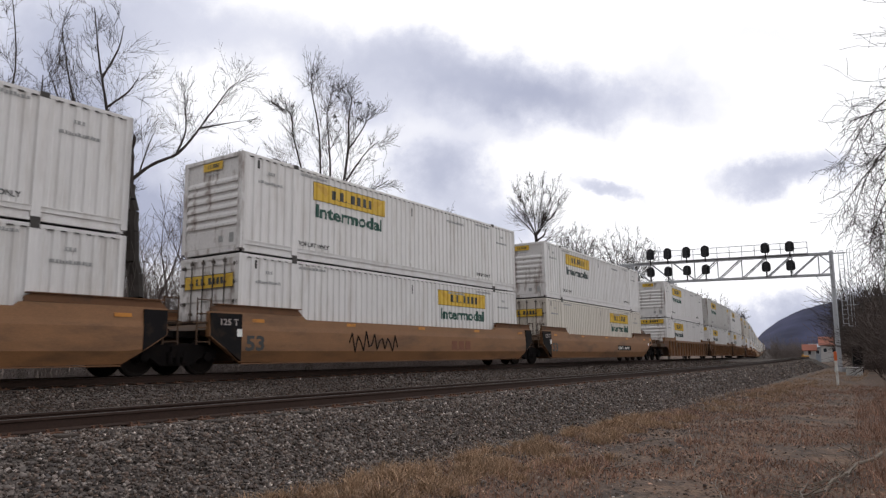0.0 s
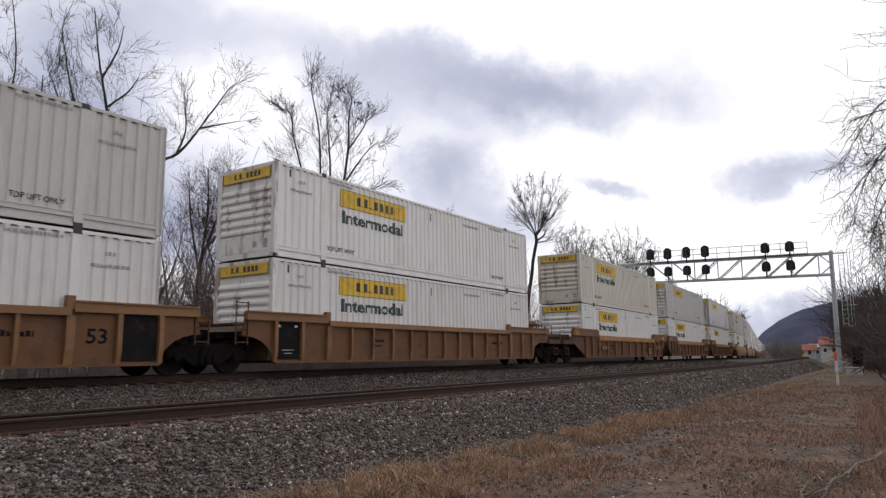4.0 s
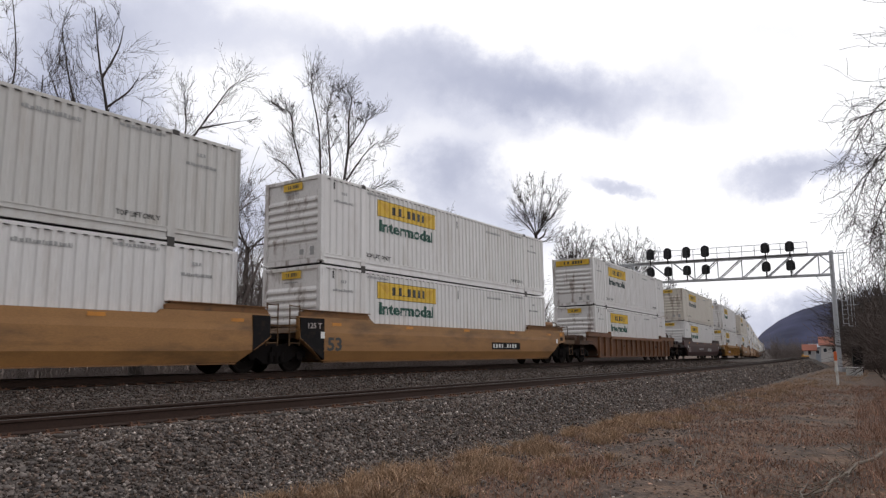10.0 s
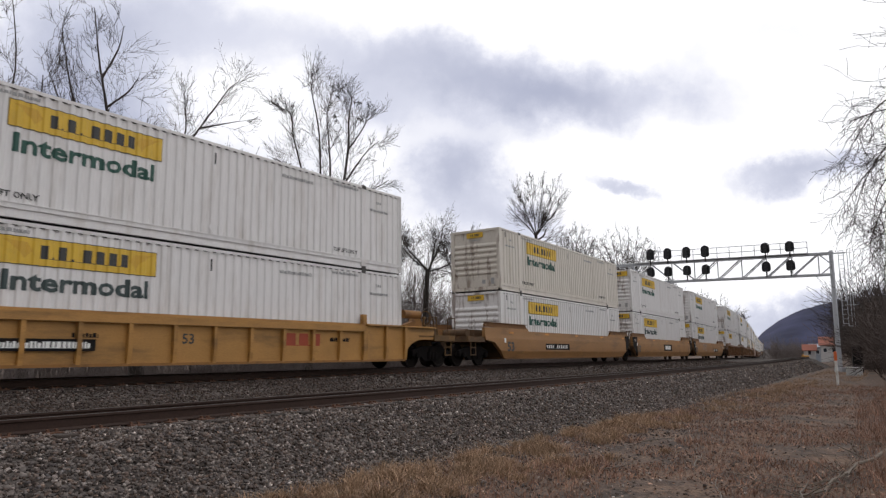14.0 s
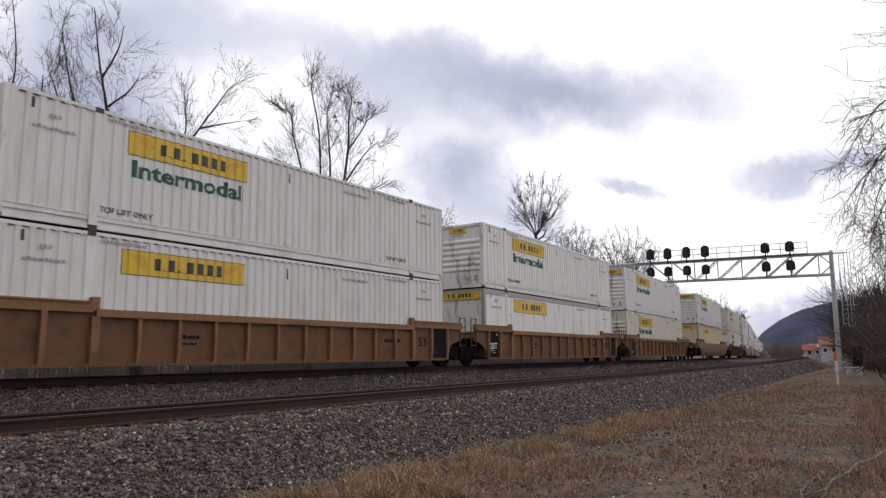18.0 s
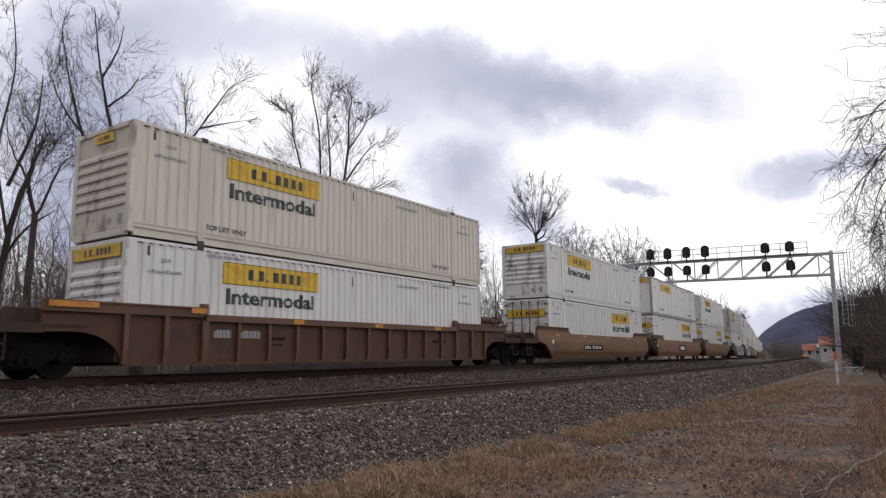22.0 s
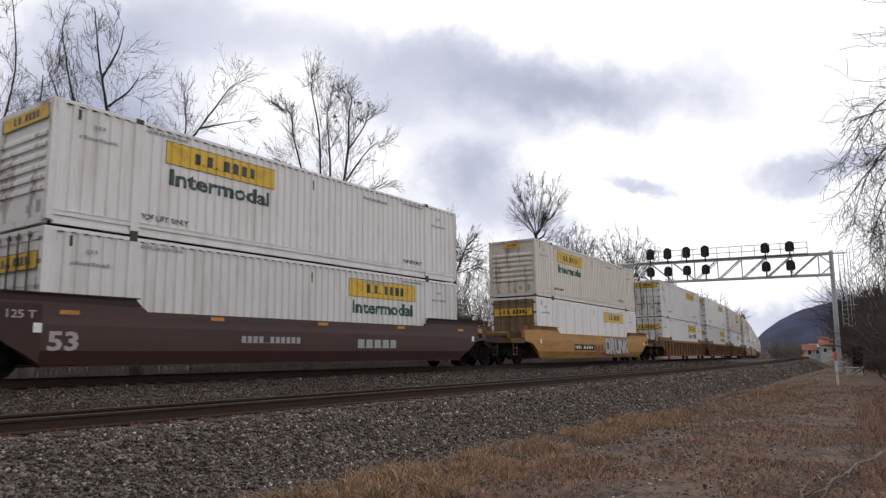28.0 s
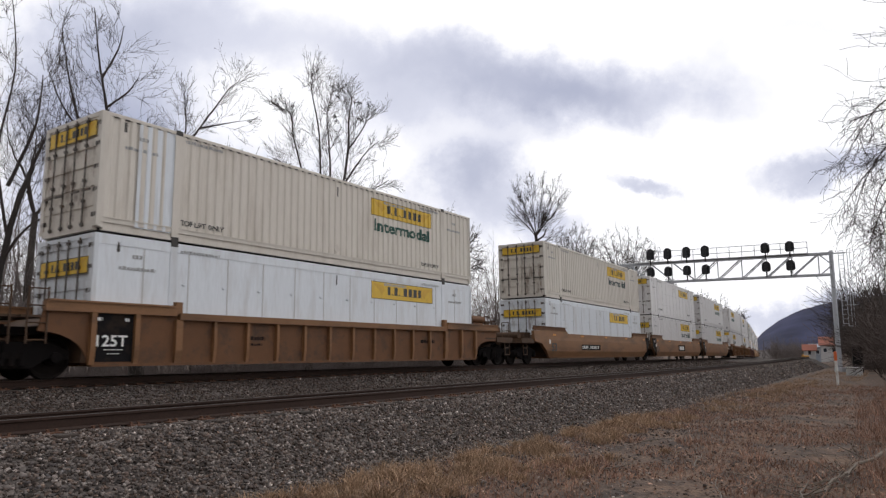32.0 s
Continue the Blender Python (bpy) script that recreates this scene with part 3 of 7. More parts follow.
RS = spread((-880, -20, 20), (-20, 130, 2), (130, 300, 6), (300, 1080, 30))
RAIL_LOW = [(-0.075, -0.172), (0.075, -0.172), (0.075, -0.158), (0.012, -0.135), (0.010, -0.045), (0.034, -0.032), (0.034, -0.006), (-0.034, -0.006), (-0.034, -0.032), (-0.010, -0.045), (-0.012, -0.135), (-0.075, -0.158)]
RAIL_TOP = [(-0.034, -0.006), (0.034, -0.006), (0.030, 0.0), (-0.030, 0.0)]
for place, label in ((on_track, "brown steel rail of the far track"), (on_near, "rusty brown steel rail of the empty near track")):
    for g in (-0.7535, 0.7535):
        rail = new("rail", swept("rail", [(o + g, z) for o, z in RAIL_LOW], place, RS, M_RAIL))
        tagged(rail, label, "rail", group="rails", kind="structure")
        part("rail_head", swept("rail_head", [(o + g, z + 0.0005) for o, z in RAIL_TOP], place, RS, M_RAILHEAD), None, rail)


def sleepers():
    """Timber sleepers under the near track and the visible ends of the far one, with plates on their ends."""
    tie = mesh_of("sleeper", lambda bm: box(bm, -0.115, 0.115, -1.28, 1.28, -0.36, -0.192), M_TIE, key="sleeper", bevel=0.012)
    plate = mesh_of("tie_plate", lambda bm: (box(bm, -0.10, 0.10, -0.20, 0.20, -0.192, -0.173), box(bm, 0.035, 0.062, -0.125, -0.078, -0.173, -0.140), box(bm, -0.062, -0.035, -0.125, -0.078, -0.173, -0.140), box(bm, 0.01, 0.03, -0.175, -0.155, -0.173, -0.15)), M_PLATE, key="tie_plate")
    rng = random.Random(4)
    for place, s0, s1, lab in ((on_near, 1.0, 78.0, "weathered timber sleeper half buried in ballast"), (on_track, 2.0, 26.0, "dark timber sleeper under the loaded track")):
        s = s0
        while s < s1:
            a, b = place(s, 0, 0), place(s + 0.1, 0, 0)
            c = place(s, 1, 0)
            x, y = (b - a).normalized(), (c - a).normalized()
            z = x.cross(y)
            m = Matrix(((x.x, y.x, z.x, a.x), (x.y, y.y, z.y, a.y), (x.z, y.z, z.z, a.z), (0, 0, 0, 1)))
            t = new("sleeper", tie)
            t.matrix_basis = m @ pose(0, rng.uniform(-0.06, 0.06), 0, 0, 0, rng.uniform(-1.2, 1.2))
            tagged(t, lab, "sleeper", group="sleepers")
            if s < 40:
                part("tie_plate", plate, None, t, at=pose(0, -0.7535, 0))
            s += 0.508 + rng.uniform(-0.02, 0.02)


sleepers()


# ---- containers ----
H = 2.896
POSTS = (2.06, LEN - 2.06)


def corrugated(bm, x0, x1, y, z0, z1, side, pitch=0.276, deep=0.036):
    """A trapezoid-ribbed sheet; side -1 faces the near side, +1 the far side."""
    n = max(1, round((x1 - x0) / pitch))
    p = (x1 - x0) / n
    prof = []
    for i in range(n):
        a = x0 + i * p
        prof += [(a, 0), (a + 0.36 * p, 0), (a + 0.5 * p, deep), (a + 0.86 * p, deep)]
    prof.append((x1, 0))
    lo = [bm.verts.new((x, y - side * d, z0)) for x, d in prof]
    hi = [bm.verts.new((x, y - side * d, z1)) for x, d in prof]
    for i in range(len(prof) - 1):
        bm.faces.new((lo[i], lo[i + 1], hi[i + 1], hi[i]) if side < 0 else (lo[i + 1], lo[i], hi[i], hi[i + 1]))


BAYS = ((0.16, POSTS[0] - 0.11), (POSTS[0] + 0.11, POSTS[1] - 0.11), (POSTS[1] + 0.11, LEN - 0.16))
BAND = 0.36


def rib_breaks(a, b, pitch=0.276):
    """Places along a ribbed bay where its sheet bends, with the depth there."""
    n = max(1, round((b - a) / pitch))
    p = (b - a) / n
    out = []
    for i in range(n):
        out += [(a + i * p, 0.0), (a + (i + 0.36) * p, 0.0), (a + (i + 0.5) * p, 0.036), (a + (i + 0.86) * p, 0.036)]
    return out + [(b, 0.0)]


BREAKS = [q for a, b in BAYS for q in rib_breaks(a, b)]


def on_ribs(me, x):
    """A copy of a thin flat mesh that starts at x, bent to lie on the ribs of the side sheet."""
    k = ("ribs", me.name, round(x, 3))
    if k in CACHE:
        return CACHE[k]
    bm = bmesh.new()
    bm.from_mesh(me)
    lo, hi = min(v.co.x for v in bm.verts), max(v.co.x for v in bm.verts)
    for bx, _ in BREAKS:
        if lo + 0.002 < bx - x < hi - 0.002:
            bmesh.ops.bisect_plane(bm, geom=bm.verts[:] + bm.edges[:] + bm.faces[:], plane_co=(bx - x, 0, 0), plane_no=(1, 0, 0))
    xs, ds = [q[0] for q in BREAKS], [q[1] for q in BREAKS]
    for v in bm.verts:
        v.co.y += float(np.interp(v.co.x + x, xs, ds))
    out = bpy.data.meshes.new(me.name)
    bm.to_mesh(out)
    bm.free()
    out.materials.append(me.materials[0])
    CACHE[k] = out
    return out


def corr_side(side):
    def fill(bm):
        for a, b in BAYS:
            corrugated(bm, a, b, side * 1.290, BAND - 0.01, H - 0.10, side)
    return fill


def plate_side(side):
    def fill(bm):
        y0, y1 = sorted((side * 1.283, side * 1.235))
        box(bm, 0.14, LEN - 0.14, y0, y1, 0.16, H - 0.10)
    return fill


def rings(side):
    """Small tie-down dents of a plate-sided container."""
    def fill(bm):
        for k in range(10):
            for z in (0.95, 1.85):
                x = POSTS[0] + 0.3 + 1.23 * k
                y = side * 1.286
                if x < POSTS[1] - 0.3:
                    rod(bm, (x - 0.03, y, z), (x + 0.03, y + side * 0.012, z - 0.03), 0.028, 6)
    return fill


def nose_wall(bm):
    # one pressed sheet: six bold horizontal ribs over a flat lower panel
    pts = [(0.055, 0.2), (0.03, 0.22), (0.03, 0.70), (0.055, 0.72)]
    for k in range(6):
        z = 0.80 + 0.25 * k
        pts += [(0.055, z), (0.002, z + 0.006), (0.002, z + 0.08), (0.055, z + 0.17)]
    prism(bm, pts + [(0.05, H - 0.1), (0.09, H - 0.1), (0.09, 0.2)], -1.12, 1.12)


def nose_frame(bm):
    box(bm, 0.0, 0.10, -1.295, -1.13, 0.12, H - 0.02)
    box(bm, 0.0, 0.10, 1.13, 1.295, 0.12, H - 0.02)
    box(bm, 0.002, 0.10, -1.13, 1.13, H - 0.13, H - 0.02)
    box(bm, 0.002, 0.12, -1.13, 1.13, 0.04, 0.2)


def flat_nose(bm):
    box(bm, 0.04, 0.08, -1.15, 1.15, 0.18, H - 0.1)
    box(bm, 0.02, 0.04, -0.35, 0.05, 0.75, 1.25)


def door_leaf(bm):
    # y from 0 to 1.17, recessed panels between horizontal bands
    box(bm, 0.05, 0.09, 0.01, 1.165, 0.17, H - 0.12)
    for z0, z1 in ((0.17, 0.34), (0.62, 0.80), (1.10, 1.28), (1.60, 1.78), (2.05, 2.25), (2.6, H - 0.12)):
        box(bm, 0.022, 0.05, 0.02, 1.155, z0, z1)


def lock_rod(bm):
    rod(bm, (0, 0, 0.14), (0, 0, H - 0.1), 0.021, 7)
    for z in (0.2, 0.75, 1.25, 2.1, H - 0.2):
        box(bm, -0.03, 0.03, -0.045, 0.045, z - 0.035, z + 0.035)
    box(bm, -0.035, -0.01, -0.02, 0.32, 0.98, 1.03)


def hinge(bm):
    box(bm, 0.0, 0.035, -0.10, 0.10, -0.05, 0.05)


def comb(bm, runs, z0, foot):
    """One outline: a thin foot line with blocks of (x0, x1, top) standing on it."""
    pts = [(runs[0][0], z0)]
    for x0, x1, top in runs:
        pts += [(x0, z0 + foot), (x0, top), (x1, top), (x1, z0 + foot)]
    pts = [pts[0]] + pts[2:-1] + [(runs[-1][1], z0)]
    prism(bm, pts, -0.004, 0.0)


def sign_marks(w, h):
    """Plain dark bars in the rhythm of a wordmark, none a letter."""
    def fill(bm):
        x, runs = w * 0.245, []
        for k in (0.04, 0.012, 0.05, 0.012, -0.035, 0.056, 0.056, 0.056, 0.05):
            if k < 0:
                x += -k * w
                continue
            runs.append((x, x + k * w, h * (0.36 if k < 0.02 else 0.76)))
            x += k * w + 0.026 * w
        comb(bm, runs, h * 0.27, h * 0.02)
    return fill


def sign_scroll(w, h, x0, d):
    def fill(bm):
        prism(bm, [(x0, 0.86 * h), (x0 + d * 0.14 * w, 0.80 * h), (x0 + d * 0.17 * w, 0.52 * h), (x0 + d * 0.12 * w, 0.22 * h), (x0 + d * 0.09 * w, 0.5 * h)][::d], -0.003, 0.0)
    return fill


def sign_border(w, h):
    def fill(bm):
        t = 0.016
        for a in ((0, w, 0, t), (0, w, h - t, h), (0, t, t, h - t), (w - t, w, t, h - t)):
            box(bm, a[0], a[1], -0.0035, 0.0, a[2], a[3])
    return fill


def sign(parent, w, h, at, name="sign_panel", border=True, ribs=None):
    """A yellow name board with plain marks; stands in its own x-z plane facing -y."""
    k = (round(w, 2), round(h, 2))
    def laid(nm, fill, mat, under, label, key, at_):
        me = mesh_of(nm, fill, mat, key)
        return part(nm, me if ribs is None else on_ribs(me, ribs), None, under, label, at=at_)

    s = laid(name, lambda bm: box(bm, 0, w, -0.002, 0.004, 0, h), M_YELLOW, parent, "yellow name board with dark marks", ("sign", k), at)
    laid("wordmark", sign_marks(w, h), M_INK, s, "", ("marks", k), pose(0, -0.002, 0))
    for x0, d in ((0.03 * w, 1), (0.97 * w, -1)):
        laid("scroll", sign_scroll(w, h, x0, d), M_OCHRE, s, "", ("scroll", k, d), pose(0, -0.002, 0))
    if border:
        laid("border", sign_border(w, h), M_INK, s, "", ("border", k), pose(0, -0.002, 0))
    return s


def stencil_bars(rows, seed):
    """Rows of (x, z, length, height): small illegible stencils as broken bars."""
    def fill(bm):
        rng = random.Random(seed)
        for x, z, length, h in rows:
            u, runs = 0.0, []
            while u < length:
                w = min(rng.uniform(0.05, 0.13), length - u) + 0.001
                runs.append((x + u, x + u + w * 0.72, z + h * rng.choice((1, 1, 0.8))))
                u += w
            comb(bm, runs, z, h * 0.08)
    return fill


WORDS = {"inter": "Intermodal", "lift": "TOP LIFT ONLY"}
LABELS = {"white": "white", "grey": "dirty grey-white", "beige": "beige", "cream": "cream-coloured", "cool": "bluish white"}


def container(kind, tone, end, logo, word, level, flag="", far=False):
    """kind: corr or plate; end at the camera's side of the train: nose_s, nose_b, door; logo: name board on the side; word: green, black or none."""
    flip = end == "door"
    k = "ribbed" if kind == "corr" else "smooth-panelled"
    root = new("container", None)
    where = "stacked on top" if level else "in a wagon"
    face = "lock-rod doors" if flip else "a ribbed front wall" if kind == "corr" else "a flat front wall"
    tagged(root, f"{LABELS[tone]} {k} container, {where}, with {face}", "container", group="containers of the train")
    p, dt = paint(tone), dirty(tone)
    if flag == "rustend":
        dt = dirty("rusted")
    # everything is built nose first; a turned container swaps its ends
    T = pose(LEN, 0, 0, 0, 0, 180) if flip else Matrix()
    side = corr_side if kind == "corr" else plate_side
    for sg, nm in ((-1, "side_wall"), (1, "side_wall")):
        part(nm, side(sg), p, root, key=(kind, "side", sg))
    if kind == "plate":
        tagged(part("dent_row", rings(-1), p, root, key=("rings", -1, tone)), kind="stuff")
        for s in [1.25] + [POSTS[0] + 0.45 + 1.23 * k for k in range(10)] + [LEN - 1.25]:
            if s < 1.5 or POSTS[0] + 0.2 < s < POSTS[1] - 0.2 or s > LEN - 1.5:
                part("panel_seam", lambda bm: box(bm, -0.017, 0.017, -1.288, -1.283, 0.2, H - 0.105), M_SEAM, root, key="seam", at=pose(s, 0, 0))
    frame_mat = material("frame_grey", (0.33, 0.32, 0.30), rough=0.55, metal=0.2, vary=0.2, scale=4, dirt=(0.14, 0.1, 0.07), dirt_amount=0.5, dirt_scale=2) if kind == "plate" and not flip else p
    part("roof", lambda bm: box(bm, 0.1, LEN - 0.1, -1.25, 1.25, H - 0.06, H - 0.03), p, root, key="roof")
    part("underframe", lambda bm: box(bm, 0.2, LEN - 0.2, -1.2, 1.2, 0.06, 0.18), M_CASTING, root, key="underframe")
    band = 0.105 if kind == "corr" else 0.16 if level else 0.26
    for sg in (-1, 1):
        part("top_rail", lambda bm, sg=sg: box(bm, 0.1, LEN - 0.1, *sorted((sg * 1.22, sg * 1.294)), H - band, H - 0.02), frame_mat, root, key=("top_rail", sg, band))

        def low(bm, sg=sg):
            ya, yb = sorted((sg * 1.20, sg * 1.294))
            tall = BAND if kind == "corr" else 0.24
            for a, b in BAYS:
                box(bm, a, b, ya, yb, 0.03, 0.10)
                box(bm, a, b, *sorted((sg * 1.20, sg * 1.250)), 0.10, tall - 0.13)
                box(bm, a, b, *sorted((sg * 1.20, sg * 1.288)), tall - 0.13, tall - 0.025)
                box(bm, a, b, *sorted((sg * 1.20, sg * 1.304)), tall - 0.025, tall)
        part("bottom_rail", low, p if kind == "corr" else frame_mat, root, key=("bottom_rail", sg, kind))
        for x in POSTS:
            part("lift_post", lambda bm, sg=sg: box(bm, -0.105, 0.105, *sorted((sg * 1.18, sg * 1.296)), 0.12, H - 0.11), p, root, key=("lift_post", sg), at=pose(x, 0, 0))
            for z in (0.055, H - 0.055) if sg < 0 else ():
                part("corner_casting", lambda bm, sg=sg: box(bm, -0.10, 0.10, *sorted((sg * 1.16, sg * 1.302)), -0.062, 0.062), M_CASTING, root, key=("post_casting", sg), at=pose(x, 0, z))
        for x0, x1 in ((0.101, 0.16), (LEN - 0.16, LEN - 0.0)):
            part("corner_post", lambda bm, sg=sg, x0=x0, x1=x1: box(bm, x0, x1, *sorted((sg * 1.17, sg * 1.295)), 0.1, H - 0.02), p if not (kind == "plate" and x0 < 1) else frame_mat, root, key=("corner_post", sg, x0))
    # toothed shadow line under the top rail, modelled as a row of dark blocks
    if kind == "corr":
        tagged(part("vent_strip", lambda bm: [box(bm, 0.3 + 0.276 * i, 0.42 + 0.276 * i, -1.297, -1.26, H - 0.118, H - 0.098) for i in range(57)], M_CASTING, root, key="vent_strip"), kind="stuff")
    # front wall
    nose = part("front_wall", nose_wall if kind == "corr" else flat_nose, dt, root, "", key=(kind, "nose"), at=T)
    part("front_frame", nose_frame, dt if kind == "corr" else frame_mat, root, key="nose_frame", at=T)
    face_x = pose(0, 0, 0, 0, 0, -90)
    if not flip:
        if kind == "corr":
            part("hatch_plate", lambda bm: (box(bm, 0.024, 0.03, -0.98, -0.80, 0.30, 0.58), box(bm, 0.024, 0.03, -0.52, -0.34, 0.34, 0.52)), M_FAINT, nose, key="hatch")
        if end == "nose_b":
            sign(nose, 2.14, 0.36, Matrix.Translation((0.008, 1.07, 2.43)) @ face_x, "end_sign")
        else:
            sign(nose, 0.86, 0.24, Matrix.Translation((0.008, 0.43, 2.50)) @ face_x, "end_sign", border=False)
            part("stencil", stencil_bars([(0, 0, 0.6, 0.05)], 3), M_FAINT, nose, key="end_stencil", at=Matrix.Translation((0.008, 0.3, 2.36)) @ face_x)
    # doors at the other end (built at x = 0 facing -x, then placed)
    D = Matrix() if flip else pose(LEN, 0, 0, 0, 0, 180)
    for sg in (-1, 1):
        leaf = part("door_leaf", door_leaf, dt, root, key="door_leaf", at=D if sg > 0 else D @ Matrix.Diagonal((1, -1, 1, 1)))
        if flip:
            for y in (0.22, 0.72):
                part("lock_rod", lock_rod, M_ROD, leaf, "rusty lock rod", key="lock_rod", at=pose(-0.028, y, 0))
            for z in (0.4, 1.0, 1.55, 2.1, 2.6):
                part("hinge", hinge, M_ROD, leaf, key="hinge", at=pose(0.0, 1.15, z))
    part("door_frame", nose_frame, p, root, key="nose_frame2", at=D)
    if flip:
        sign(root, 2.14, 0.40, Matrix.Translation((0.0, 1.07, 1.95 if level == 0 else 2.30)) @ face_x, "end_sign")
    if flag == "patch":
        part("repair_panel", lambda bm: corrugated(bm, 0.95, 1.94, -1.2935, 0.2, H - 0.11, -1), paint("cool"), root, "whiter replaced side panel", key="repair")
    if flag == "streak":
        for x_, z0, z1 in ((0.62, 1.15, 2.25), (1.12, 1.2, 1.9), (1.28, 0.5, 1.6)):
            part("rust_streak", lambda bm, x_=x_, z0=z0, z1=z1: prism(bm, [(x_ - 0.03, z1), (x_ + 0.04, z1 - 0.1), (x_ + 0.02, z0), (x_, z0 - 0.1)], -1.2985, -1.294), M_RUST, root, "orange rust streak")
        part("rust_patch", lambda bm: prism(bm, [(0.72, 2.1), (0.72, 2.4), (0.86, 2.45), (0.9, 2.15)], -1.2985, -1.294), M_CASTING, root)
    # boards and writing on the near side
    x = LEN - 6.42 if flip else 2.80
    y = -1.2975 if kind == "corr" else -1.290
    if logo:
        sign(root, 3.62, 0.60, Matrix.Translation((x, y, 1.975)), "side_sign", ribs=x if kind == "corr" else None)

    def put(me, x_, z_, label, name="lettering"):
        part(name, on_ribs(me, x_) if kind == "corr" else me, None, root, label, at=Matrix.Translation((x_, y, z_)))

    if word:
        m = M_GREEN if word == "green" else M_BLACKGREEN
        put(lettering(WORDS["inter"], 0.43, 0.005, m, 3.28), x + 0.15, 1.43, "large word Intermodal")
    if far:
        return root
    put(lettering(WORDS["lift"], 0.14, 0.004, M_INK, 1.36), 2.2, 0.45, "small black handling words")
    put(lettering(WORDS["lift"], 0.13, 0.004, M_INK, 1.15), 12.62, 0.47, "small black handling words")
    for k, row in enumerate(((0.0, 0.0, 0.95, 0.08), (0.0, 0.0, 1.2, 0.08), (0.0, 0.0, 1.3, 0.10), (0.0, 0.0, 1.2, 0.08), (0.0, 0.0, 0.95, 0.08))):
        put(mesh_of("stencil", stencil_bars([row], 11 + k), M_FAINT, ("side_stencil", k)), (0.62, 2.25, 10.4, 12.6, 14.45)[k], (2.08, 2.64, 2.45, 2.64, 2.08)[k], "faded grey stencilled bars", "stencil")
    for x_ in (0.95, 14.75):
        part("stencil", lambda bm: comb(bm, [(0.0, 0.05, 0.09), (0.08, 0.15, 0.09), (0.19, 0.25, 0.09)], 0.0, 0.01), M_FAINT, root, key="wide_mark", at=pose(x_, y, 2.36))
    part("stencil", lambda bm: box(bm, 7.98, 8.03, -0.004, 0, 2.28, 2.6), M_INK, root, key="tick", at=pose(0, y, 0))
    part("placard", lambda bm: prism(bm, [(8.0, 0.40), (8.15, 0.55), (8.0, 0.70), (7.85, 0.55)], -0.006, 0.0), p, root, key="placard", at=pose(0, y, 0))
    part("slot", lambda bm: box(bm, 0.55, 0.62, -0.004, 0, 2.48, 2.72), M_CASTING, root, key="slots", at=pose(0, y, 0))
    return root


# ---- well wagons ----
def shell(stations, levels, yo, inner):
    """Side plate: outer skin over stations (x, z low, z high) bulged by yo(z), with an inner face."""
    def fill(bm):
        def skin(fy):
            return [[bm.verts.new((x, fy(min(max(z, zl), zh)), min(max(z, zl), zh))) for z in levels] for x, zl, zh in stations]
        A, B = skin(yo), skin(lambda z: inner)
        m, n = len(stations), len(levels)
        for i in range(m - 1):
            for j in range(n - 1):
                bm.faces.new((A[i][j], A[i + 1][j], A[i + 1][j + 1], A[i][j + 1]))
                bm.faces.new((B[i + 1][j], B[i][j], B[i][j + 1], B[i + 1][j + 1]))
            bm.faces.new((A[i + 1][0], A[i][0], B[i][0], B[i + 1][0]))
            bm.faces.new((A[i][-1], A[i + 1][-1], B[i + 1][-1], B[i][-1]))
        for i in (0, m - 1):
            for j in range(n - 1):
                bm.faces.new((A[i][j], A[i][j + 1], B[i][j + 1], B[i][j]))
        bmesh.ops.remove_doubles(bm, verts=bm.verts[:], dist=1e-4)
    return fill


def smooth_side(sg, el, er):
    st = [(-el, 1.08, 1.60), (-min(el, 1.05), 0.98, 1.62), (-0.55, 0.66, 1.63), (0.0, 0.30, 1.63), (2.3, 0.29, 1.62), (2.42, 0.28, 1.52), (13.75, 0.28, 1.52), (13.87, 0.29, 1.62), (LEN, 0.30, 1.63), (LEN + 0.55, 0.66, 1.63), (LEN + min(er, 1.05), 0.98, 1.62), (LEN + er, 1.08, 1.60)]
    if el <= 1.05:
        st.pop(0)
    if er <= 1.05:
        st.pop()
    return shell(st, [0.28, 0.45, 0.60, 0.80, 1.15, 1.30, 1.52, 1.63], lambda z: sg * float(np.interp(z, [0.28, 0.58, 0.62, 1.14, 1.2, 1.6], [1.38, 1.50, 1.515, 1.515, 1.50, 1.47])), sg * 1.34)


def arch(x0, x1, d, n=7):
    """Wheel-arch curve from (x0, low) up to (x1, high)."""
    return [(x0 + (x1 - x0) * (1 - math.cos(a)), 0.30 + 0.72 * math.sin(a)) for a in [math.pi / 2 * k / n for k in range(n + 1)]]


def ribbed_side(sg, el, er, kind):
    def fill(bm):
        ya, yb = sorted((sg * 1.35, sg * 1.40))
        if kind == "C":
            lo = [(0.1, 0.29), (-el * 0.9, 1.05), (-el, 1.1)]
            hi = [(LEN + er, 1.1), (LEN + er * 0.9, 1.05), (LEN - 0.1, 0.29)]
        else:
            lo = [(x, z) for x, z in arch(-0.05, -1.15, 1)] + ([(-el, 1.02)] if el > 1.2 else [])
            hi = ([(LEN + er, 1.02)] if er > 1.2 else []) + [(2 * (LEN / 2) - x, z) for x, z in reversed(arch(-0.05, -1.15, 1))]
        prism(bm, (lo + [(-el, 1.5), (LEN + er, 1.5)] + hi)[::1], ya, yb)
    return fill


